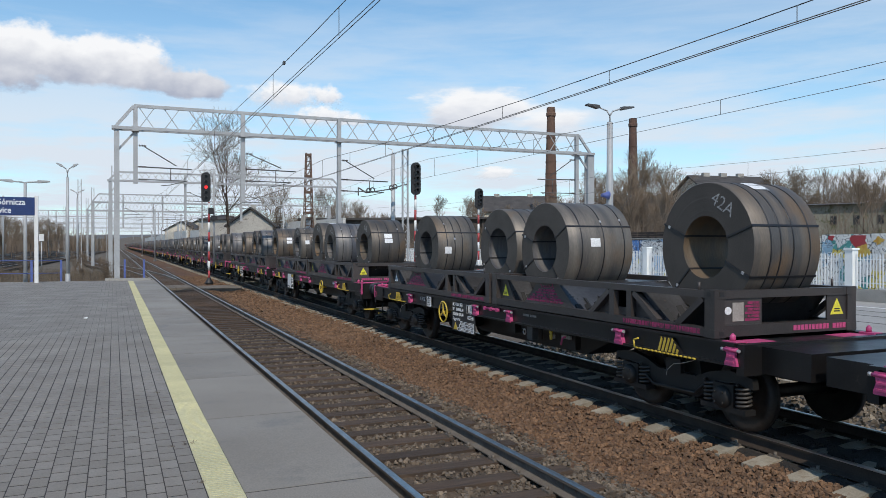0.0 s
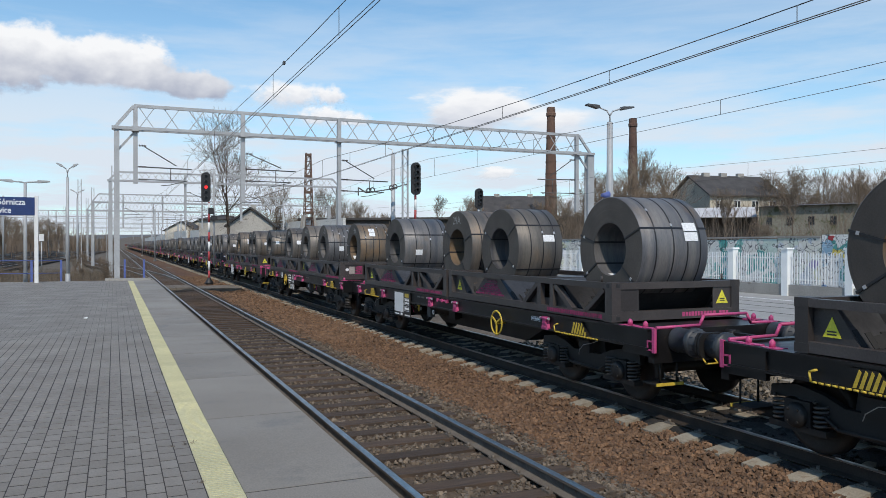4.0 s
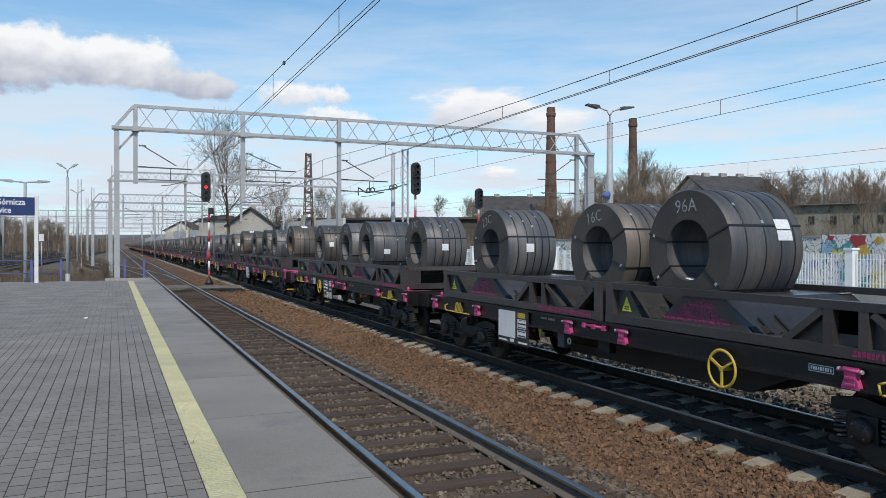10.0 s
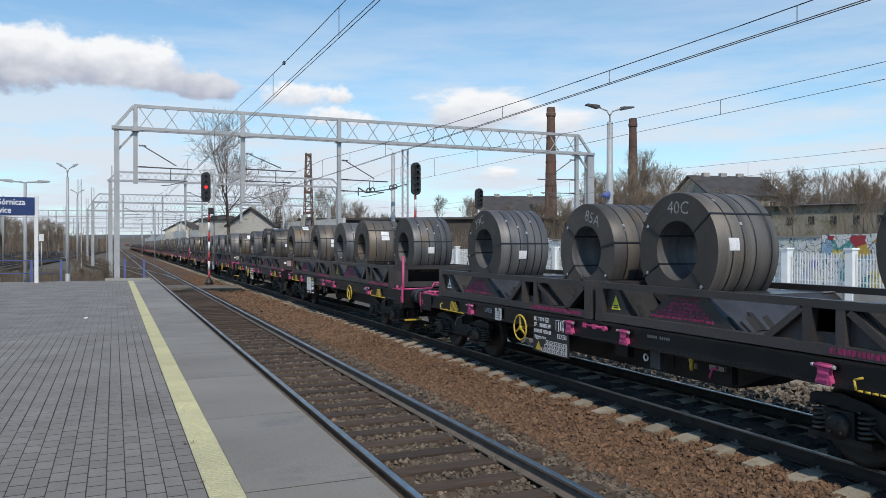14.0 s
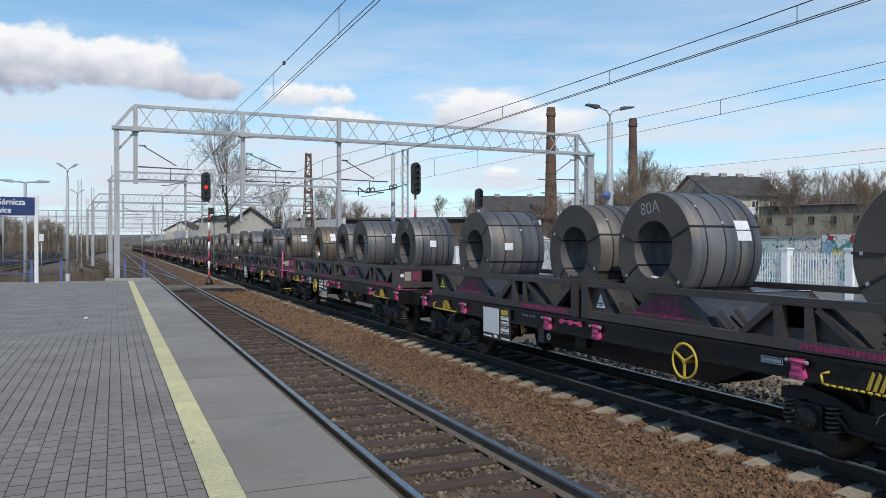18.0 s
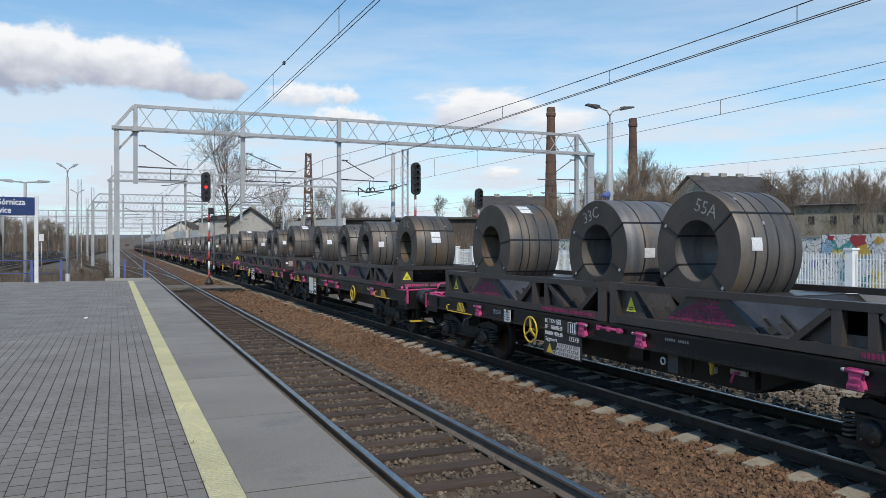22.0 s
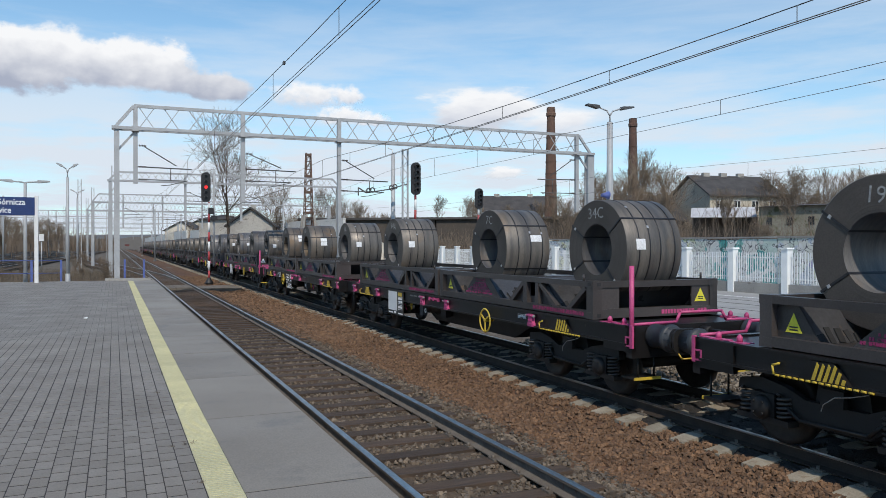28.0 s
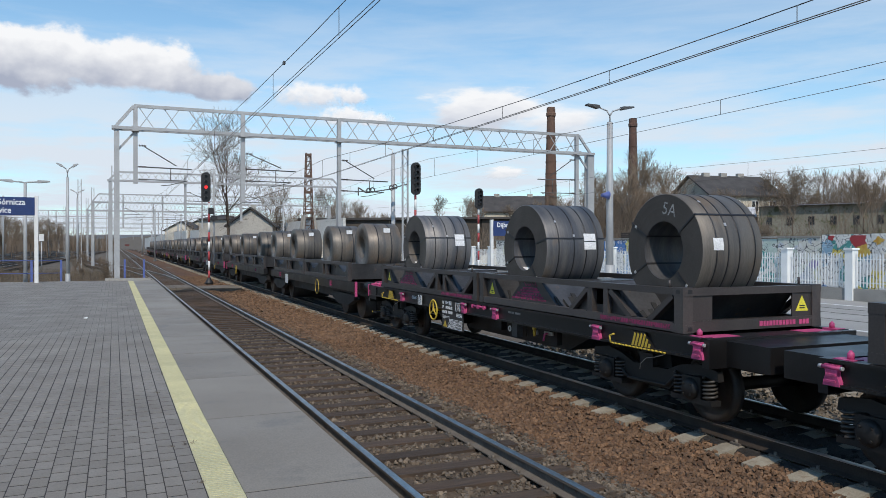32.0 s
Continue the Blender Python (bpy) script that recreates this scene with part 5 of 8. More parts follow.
def build_coil(r, w, tone, straps, seed):
    """A wound steel coil, its bore across the train: barrel, dark ends with windings, straps, a white paper label."""
    rng = random.Random(seed)
    hole = 0.425
    co = thing("steel_coil", (0, 0, 0), {"coil_steel": "dark grey steel coil with black bands in a cradle", "coil_blue": "blue-grey steel coil with black bands in a cradle",
                                         "coil_rusty": "brownish rust-tinged steel coil with black bands in a cradle",
                                         "coil_brown": "dark brownish-grey steel coil with black bands in a cradle"}[tone], "steel coil", "steel coils on the train")
    bm = N()
    h = w / 2
    lathe(bm, [(r - 0.012, -h), (r, -h + 0.010), (r, h - 0.010), (r - 0.012, h)], 72, "x")
    for f in [f for f in bm.faces if len(f.verts) > 4]:
        bm.faces.remove(f)
    part("barrel", bm, M[tone], co)
    for s in (-1, 1):
        bm = N()
        rings = []
        q = hole
        while q < r - 0.014:
            rings.append((q, s * (h + rng.uniform(-0.0011, 0.0009))))
            q += rng.uniform(0.010, 0.05)
        rings.append((r - 0.012, s * h))
        lathe(bm, rings, 72, "x", smooth=False)
        for f in [f for f in bm.faces if len(f.verts) > 4]:
            bm.faces.remove(f)
        part("end_face", bm, M["coil_face"], co, "dark matt coil end with faint windings")
    bm = N()
    lathe(bm, [(hole, -h), (hole, h)], 48, "x")
    for f in [f for f in bm.faces if len(f.verts) > 4]:
        bm.faces.remove(f)
    part("bore", bm, M["coil_rusty" if tone in ("coil_brown", "coil_rusty") else "coil_blue"], co)
    for i in range(straps):
        x = -h + w * (0.22 + 0.62 * (i + rng.uniform(-0.25, 0.25)) / max(1, straps - 1))
        bm = N()
        lathe(bm, [(r + 0.001, x - 0.012), (r + 0.005, x - 0.011), (r + 0.005, x + 0.011), (r + 0.001, x + 0.012)], 72, "x", closed=True)
        me = mesh_of("band", bm, M["strap"])
        t = radians(rng.choice((rng.uniform(22, 62), rng.uniform(22, 62), rng.uniform(100, 330))))
        bm = N()
        bm.from_mesh(me)
        old = len(bm.faces)
        c = Vector((x, -(r + 0.008) * math.cos(t), (r + 0.008) * math.sin(t)))
        beam(bm, c - Vector((0.019, 0, 0)), c + Vector((0.019, 0, 0)), 0.045, 0.010, Vector((0, -math.cos(t), math.sin(t))))
        bm.faces.ensure_lookup_table()
        for f in bm.faces[old:]:
            f.material_index = 1
        bm.to_mesh(me)
        bm.free()
        me.materials.append(M["seal_steel"])
        new("band", me).parent = co
    for i, base in enumerate((20, 152, 217, 326)):
        t = radians(base + rng.uniform(-14, 14))
        bm = N()
        u, v = Vector((0, math.cos(t), math.sin(t))), Vector((0, -math.sin(t), math.cos(t)))
        x = h + 0.008
        pts = [(x, hole - 0.004), (x, r + 0.004), (-x, r + 0.004), (-x, hole - 0.004)]
        for (xa, ra), (xb, rb) in zip(pts, pts[1:] + pts[:1]):
            a, b = Vector((xa, 0, 0)) + u * ra, Vector((xb, 0, 0)) + u * rb
            beam(bm, a, b, 0.028, 0.008, Vector((1, 0, 0)) if abs(xa - xb) < 0.01 else u)
        old = len(bm.faces)
        if i in (0, 2, 3):
            p = Vector((-x - 0.004, 0, 0)) + u * (r - 0.12)
            beam(bm, p - u * 0.020, p + u * 0.020, 0.040, 0.012, Vector((1, 0, 0)))
        bm.faces.ensure_lookup_table()
        for f in bm.faces[old:]:
            f.material_index = 1
        part("eye_band", bm, M["strap"], co).data.materials.append(M["seal_steel"])
    # paper labels follow the barrel
    t0, x0 = radians(rng.uniform(-8, 62)), rng.uniform(-h + 0.15, h - 0.45)
    wide, tall = rng.choice(((0.20, 0.15), (0.26, 0.14), (0.18, 0.17)))
    for i in range(rng.choice((1, 2, 2))):
        if i:
            t0 += (tall + 0.02) / r
        bm = N()
        vs = []
        for j in range(5):
            t = t0 + tall / r * j / 4
            vs.append([bm.verts.new((x, -(r + 0.009) * math.cos(t), (r + 0.009) * math.sin(t))) for x in (x0, x0 + wide)])
        for a, b in zip(vs, vs[1:]):
            bm.faces.new((a[0], a[1], b[1], b[0]))
        part("paper_label", bm, M["paper"], co, "white paper label")
    if rng.random() < 0.5:
        bm = N()
        t = radians(rng.uniform(215, 300))
        vs = []
        for j in range(4):
            a = t + 0.4 * j / 3
            vs.append([bm.verts.new((x, -(hole - 0.006) * math.cos(a), (hole - 0.006) * math.sin(a))) for x in (-h + 0.08, -h + 0.22)])
        for a, b in zip(vs, vs[1:]):
            bm.faces.new((a[0], a[1], b[1], b[0]))
        part("paper_label", bm, M["paper"], co, "white paper label inside the bore")
    return co


# chalk marks that can be read, by wagon and by slot from the front; slots are metres from the wagon's front end
SLOTS = {"a": 1.06, "b": 5.02, "c": 7.15, "d": 11.10}
MOVED = {(22, "a"): 1.38, (22, "c"): 7.23, (22, "d"): 11.1, (23, "a"): 1.2, (23, "b"): 5.36, (24, "a"): 1.38, (24, "b"): 5.3}
MARKS = {0: {"a": "42A"}, 1: {"a": "6A", "b": "23A", "c": "61A", "d": "45A"}, 2: {"a": "52A", "b": "88A", "c": "29A", "d": "50A"}, 3: {"c": "29A"}, 4: {"a": "4A", "b": "3A", "c": "60A", "d": "8A"},
         5: {"a": "2A", "b": "12A", "c": "32A", "d": "46A"}, 6: {"a": "41A", "c": "59A", "d": "43A"}, 7: {"a": "22C", "b": "96A", "c": "16C", "d": "23C"}, 8: {"a": "17C", "b": "14A", "c": "32C", "d": "8C"},
         9: {"a": "26C", "c": "16A", "d": "9C"}, 10: {"a": "32C", "b": "40C", "c": "85A", "d": "39C"}, 11: {"d": "39C"}, 12: {"a": "35C", "b": "24A", "c": "4C", "d": "38A"}, 13: {"a": "48A", "b": "80A"},
         14: {"a": "7A", "b": "25A", "c": "26A", "d": "36A"}, 15: {"a": "6C", "c": "3C", "d": "30C"}, 16: {"a": "37C", "b": "55A", "c": "33C"}, 17: {"a": "21C", "b": "99A", "c": "56C", "d": "2C"},
         18: {"a": "28C", "c": "32C", "d": "1C"}, 19: {"a": "25C"}, 20: {"c": "11C", "d": "19C"}, 21: {"a": "34C", "b": "7C", "d": "94A"}, 22: {"a": "9A", "c": "15A", "d": "13A"}, 23: {"a": "10A", "b": "18A"}, 24: {"a": "5A"}}
# how far a chalk mark is turned from the top of the coil's face, towards the front, in degrees
LEANING = {(0, "a"): 30, (1, "b"): 28, (1, "c"): 14, (1, "d"): 8, (2, "a"): -28, (2, "b"): -14, (2, "c"): 16, (2, "d"): -12, (4, "c"): 10, (4, "d"): 2, (5, "a"): -2, (5, "b"): 18, (5, "d"): -8, (6, "a"): -25,
           (6, "c"): 12, (6, "d"): -22, (7, "b"): -3, (7, "c"): -10, (7, "d"): -15, (8, "d"): 5, (9, "c"): -6, (9, "d"): -5, (10, "a"): 10, (10, "b"): 3, (10, "c"): 18, (10, "d"): -20, (12, "c"): -10, (12, "d"): 5,
           (14, "a"): 10, (14, "b"): 74, (14, "d"): 28, (15, "c"): 2, (15, "d"): -5, (16, "b"): 18, (16, "c"): -15, (17, "a"): 5, (17, "b"): 8, (17, "c"): 8, (17, "d"): 0, (18, "a"): -8, (18, "c"): 8, (18, "d"): -5,
           (20, "c"): 2, (20, "d"): 5, (21, "d"): 4, (22, "a"): 8, (22, "c"): -15, (22, "d"): -5}
LOADS = {k: "abcd" for k in range(-1, 36)}
LOADS.update({21: "abd", 22: "acd", 23: "abd"})
LOADS.update({k: "abd" for k in range(24, 36)})
TALL_POLES = (11, 15, 21, 23)      # wagons with an upright magenta pole at their buffer end
LAST_WAGON = 35
PALE_FRONT, PALE_REAR = (13, 17, 23), (0, 6, 10)      # wagons whose cradles carry a white side triangle

movers = []        # (object, where it is at the start)
wheelsets = []     # the wheels of the wagons that come near


SIGNS = {0: 0, 1: 1, 2: 2, 4: 0, 5: 1, 6: 0, 7: 0, 8: 2, 9: 2, 10: 2, 12: 0, 13: 3, 14: 0, 15: 0, 16: 0, 17: 1, 18: 0, 19: 1, 21: 2, 22: 2, 23: 4, 24: 2}
# size (radius, width), tone and number of bands of the kinds of coil
KINDS = ((0.83, 1.08, "coil_steel", 4), (0.84, 1.26, "coil_blue", 4), (0.81, 1.04, "coil_rusty", 4), (0.84, 1.34, "coil_steel", 3), (0.83, 1.12, "coil_blue", 5), (0.88, 1.14, "coil_brown", 4), (0.80, 1.20, "coil_steel", 5),
         (0.83, 1.02, "coil_steel", 3), (0.85, 1.10, "coil_brown", 3), (0.82, 1.30, "coil_blue", 3))
# kinds that can be told in the film, by wagon and slot
CHOSEN = {0: {"a": 5, "b": 3, "c": 7, "d": 0}, 1: {"a": 8, "b": 1}, 2: {"a": 8, "b": 1}, 4: {"a": 2, "b": 4, "d": 0}, 5: {"a": 0, "b": 3, "c": 7}, 7: {"a": 4, "b": 1}, 8: {"a": 4}, 9: {"a": 5, "c": 3, "d": 7}, 10: {"a": 5}, 12: {"a": 5, "b": 3},
          13: {"a": 2, "b": 1}, 14: {"a": 4, "b": 1, "d": 2}, 15: {"a": 8, "b": 1, "c": 5, "d": 1}, 16: {"a": 5, "b": 0}, 17: {"a": 8, "b": 0}, 21: {"a": 0, "b": 7}, 22: {"a": 0}, 23: {"a": 0, "b": 1, "d": 4}, 24: {"a": 0, "b": 1}}


def build_train():
    rng = random.Random(21)
    used = set()

    def place(proto, at, turn):
        """The prototype itself the first time, a copy after that."""
        m = pose(*at, 0, 0, turn)
        if proto.name in used:
            ob = copy_thing(proto, m)
        else:
            used.add(proto.name)
            ob = proto
            ob.matrix_basis = m
        movers.append((ob, m))
        return ob

    cradles = {}

    def cradle(style, front, pale):
        """Each kind of cradle is drawn once, when it is first wanted."""
        key = (style, front, pale)
        if key not in cradles:
            cradles[key] = build_cradle(*key)
        return cradles[key]
    coils = [build_coil(r, w, t, n, 100 + 7 * i) for i, (r, w, t, n) in enumerate(KINDS)]
    wagons = (build_wagon(-1), build_wagon(1))
    far_wagon, far_cradle, far_coils = build_far_wagon(), build_far_cradle(), [build_far_coil(0.80, 1.1, t) for t in ("coil_steel", "coil_blue", "coil_brown")]
    pole = N()
    rod(pole, (0, 0, 0), (0, 0, 1.25), 0.035, 8)
    lathe(pole, [(0.05, 0), (0.05, 0.12), (0.036, 0.14)], 8)
    pole_mesh = mesh_of("marker_pole", pole, M["magenta"])
    made, marked = [], []
    for k in range(-1, LAST_WAGON + 1):
        mid = wagon_middle(k)
        near = k <= 24
        wg = place(wagons[k % 2] if near else far_wagon, (TRAIN_TRACK, mid, 0), 180 if k % 2 else 0)
        made.append((k, wg))
        style = SIGNS.get(k, rng.choice((0, 2, 1)))
        place(cradle(style, True, k in PALE_FRONT) if near else far_cradle, (TRAIN_TRACK, mid - 3.01, DECK), 0)
        place(cradle(rng.randrange(3), False, k in PALE_REAR) if near else far_cradle, (TRAIN_TRACK, mid + 3.01, DECK), 0)
        for slot in LOADS[k]:
            i = rng.randrange(len(KINDS))
            i = CHOSEN.get(k, {}).get(slot, 0 if i == 2 else i)
            r, w = KINDS[i][:2] if near else (0.80, 1.1)
            tip = rng.choice((0, 0, 6, -6, 10))
            at = (TRAIN_TRACK + rng.uniform(-0.06, 0.06), mid - 6.1 + MOVED.get((k, slot), SLOTS[slot]), DECK + 0.225 + r)
            co = place(coils[i] if near else far_coils[i % 3], at, 0)
            if near:
                m = movers[-1][1] @ Matrix.Rotation(radians(tip), 4, "X")
                movers[-1] = (co, m)
                co.matrix_basis = m
            mark = MARKS.get(k, {}).get(slot)
            if mark:
                marked.append((mark, co, Matrix.Translation((-w / 2 - 0.004, 0, 0)) @ Matrix.Rotation(radians(LEANING.get((k, slot), rng.uniform(-8, 24)) - tip), 4, "X") @ facing("-x", (0, 0, r - 0.23))))
    for mark, co, m in marked:
        writing("chalk_mark", mark, 0.262, M["chalk"], co, m, "white chalk number", bold=-0.001)
    for k, wg in made:
        if k in TALL_POLES:
            piece("marker_pole", pole_mesh, wg, (1.22, 6.9, 0.75), 0, "upright magenta pole")
        if -1 <= k <= 24:
            wheelsets.extend(o for o in wg.children_recursive if o.name.startswith("wheelset"))


build_train()


# ---- far platform, fence and wall ----
FAR_TOP, FAR_EDGE, FENCE_X, WALL_X = 0.38, 14.25, 23.2, 30.0


def build_far_platform():
    plat = thing("platform_far", (0, 0, 0), "paved far platform with pale edge lines, behind the train", "platform", kind="structure")
    part("platform_body", box(N(), FAR_EDGE, FENCE_X + 0.4, -14, 62, -0.6, FAR_TOP), M["asphalt"], plat)
    part("platform_edge", box(N(), FAR_EDGE - 0.08, FAR_EDGE + 0.75, -14, 62, FAR_TOP - 0.12, FAR_TOP + 0.006), M["slab"], plat)
    for x in (15.15, 21.1):
        part("edge_line", box(N(), x - 0.07, x + 0.07, -14, 61.9, FAR_TOP + 0.002, FAR_TOP + 0.009), M["white_paint"], plat)
    for x in (17.0, 18.6, 19.9):
        part("paving_joint", box(N(), x - 0.03, x + 0.03, -14, 61.9, FAR_TOP + 0.001, FAR_TOP + 0.005), M["joint_sand"], plat)


build_far_platform()


def build_fence():
    fence = thing("picket_fence", (FENCE_X, 0, FAR_TOP), "white metal picket fence with pale concrete posts on a low wall", "fence")
    pitch = 2.72
    bm = box(N(), -0.14, 0.14, -0.15, 0.15, 0.0, 1.74)
    prism(bm, [(-0.19, 1.74), (0.19, 1.74), (0.16, 1.80), (-0.16, 1.80)], -0.18, 0.18, "x")
    post = mesh_of("post", bm, M["fence_white"], 0.012)
    low = mesh_of("low_wall", box(N(), -0.09, 0.09, 0.155, pitch - 0.155, 0.0, 0.42), M["concrete"], 0.012)
    rail = mesh_of("fence_rail", box(N(), -0.015, 0.015, 0.15, pitch - 0.15, -0.02, 0.02), M["fence_white"])
    bm = N()
    prism(bm, [(-0.019, 0.47), (0.019, 0.47), (0.019, 1.58), (0.0, 1.62), (-0.019, 1.58)], -0.008, 0.008, "x")
    picket = mesh_of("picket", bm, M["fence_white"])
    rng = random.Random(2)
    rest = N()
    count = 0
    for i in range(-5, 17):
        y = 18.35 + (i - 1) * pitch
        piece("post", post, fence, (0, y, 0))
        piece("low_wall", low, fence, (0, y, 0))
        for z in (0.62, 1.42):
            piece("fence_rail", rail, fence, (0.03, y, z))
        for j in range(20):
            yy = y + 0.22 + j * 0.120
            if 14 < y < 38 and count < 120:
                ob = piece("picket", picket, fence, (0, yy, 0))
                ob.rotation_euler[0] = rng.uniform(-0.015, 0.015)
                count += 1
            else:
                box(rest, -0.008, 0.008, yy - 0.019, yy + 0.019, 0.47, 1.6)
    tagged(part("picketing", rest, M["fence_white"], fence), kind="stuff")


build_fence()


def mural_material(name, ground_colour, tints, scale, amount, line=0.012, seed=0.0):
    """Sprayed paint: patches of a few flat colours over a pale wall, and thin dark and white contour lines."""
    m = bpy.data.materials.new(name)
    m.use_nodes = True
    nt = m.node_tree
    b, n, link = nt.nodes["Principled BSDF"], nt.nodes.new, nt.links.new
    co, off = n("ShaderNodeTexCoord"), n("ShaderNodeVectorMath")
    off.operation = "ADD"
    off.inputs[1].default_value = (seed, seed * 2.3, seed * 0.7)
    link(co.outputs["Object"], off.inputs[0])

    def cloudy(size, detail, twist=0.0):
        no = n("ShaderNodeTexNoise")
        no.inputs["Scale"].default_value, no.inputs["Detail"].default_value, no.inputs["Distortion"].default_value = size, detail, twist
        link(off.outputs[0], no.inputs["Vector"])
        return no

    def spread(socket, lo, hi, a=0.0, b=1.0):
        r = n("ShaderNodeMapRange")
        for k, v in (("From Min", lo), ("From Max", hi), ("To Min", a), ("To Max", b)):
            r.inputs[k].default_value = v
        link(socket, r.inputs["Value"])
        return r
    warp = cloudy(scale * 1.2, 2)
    add = n("ShaderNodeMixRGB"); add.blend_type = "ADD"; add.inputs["Fac"].default_value = 0.8
    link(off.outputs[0], add.inputs["Color1"]); link(warp.outputs["Color"], add.inputs["Color2"])
    vo = n("ShaderNodeTexVoronoi"); vo.inputs["Scale"].default_value = scale
    link(add.outputs[0], vo.inputs["Vector"])
    sep = n("ShaderNodeSeparateColor")
    link(vo.outputs["Color"], sep.inputs[0])
    ramp = n("ShaderNodeValToRGB")
    ramp.color_ramp.interpolation = "CONSTANT"
    els = ramp.color_ramp.elements
    els[0].color = (*tints[0], 1)
    els[1].position, els[1].color = 1 / len(tints), (*tints[1], 1)
    for i in range(2, len(tints)):
        e = els.new(i / len(tints))
        e.color = (*tints[i], 1)
    link(sep.outputs[0], ramp.inputs[0])
    mix = n("ShaderNodeMixRGB"); mix.inputs["Color1"].default_value = (*ground_colour, 1)
    link(spread(cloudy(scale * 0.7, 5).outputs["Fac"], amount, amount + 0.03).outputs[0], mix.inputs["Fac"])
    link(ramp.outputs[0], mix.inputs["Color2"])
    tip = mix
    for size, twist, colour, thick in ((scale * 1.1, 1.2, (0.05, 0.05, 0.06), line), (scale * 1.9, 0.6, (0.82, 0.82, 0.80), line * 1.2), (scale * 0.8, 2.0, (0.08, 0.08, 0.10), line)):
        no = cloudy(size, 1.5, twist)
        sub = n("ShaderNodeMath"); sub.operation = "SUBTRACT"; sub.inputs[1].default_value = 0.5
        link(no.outputs["Fac"], sub.inputs[0])
        mag = n("ShaderNodeMath"); mag.operation = "ABSOLUTE"
        link(sub.outputs[0], mag.inputs[0])
        lay = n("ShaderNodeMixRGB"); lay.inputs["Color2"].default_value = (*colour, 1)
        link(spread(mag.outputs[0], thick * 0.6, thick, 0.85, 0.0).outputs[0], lay.inputs["Fac"])
        link(tip.outputs[0], lay.inputs["Color1"])
        tip = lay
    dirt = spread(cloudy(5, 8).outputs["Fac"], 0.0, 1.0, 0.72, 1.15)
    sc = n("ShaderNodeVectorMath"); sc.operation = "SCALE"
    link(tip.outputs[0], sc.inputs[0]); link(dirt.outputs[0], sc.inputs["Scale"])
    link(sc.outputs[0], b.inputs["Base Color"])
    b.inputs["Roughness"].default_value = 0.9
    return m


M["board_dark"] = surface("board_dark", (0.060, 0.046, 0.040), (0.036, 0.029, 0.027), 2.0, 30, 0.9, bump=0.4, vary=0.3)


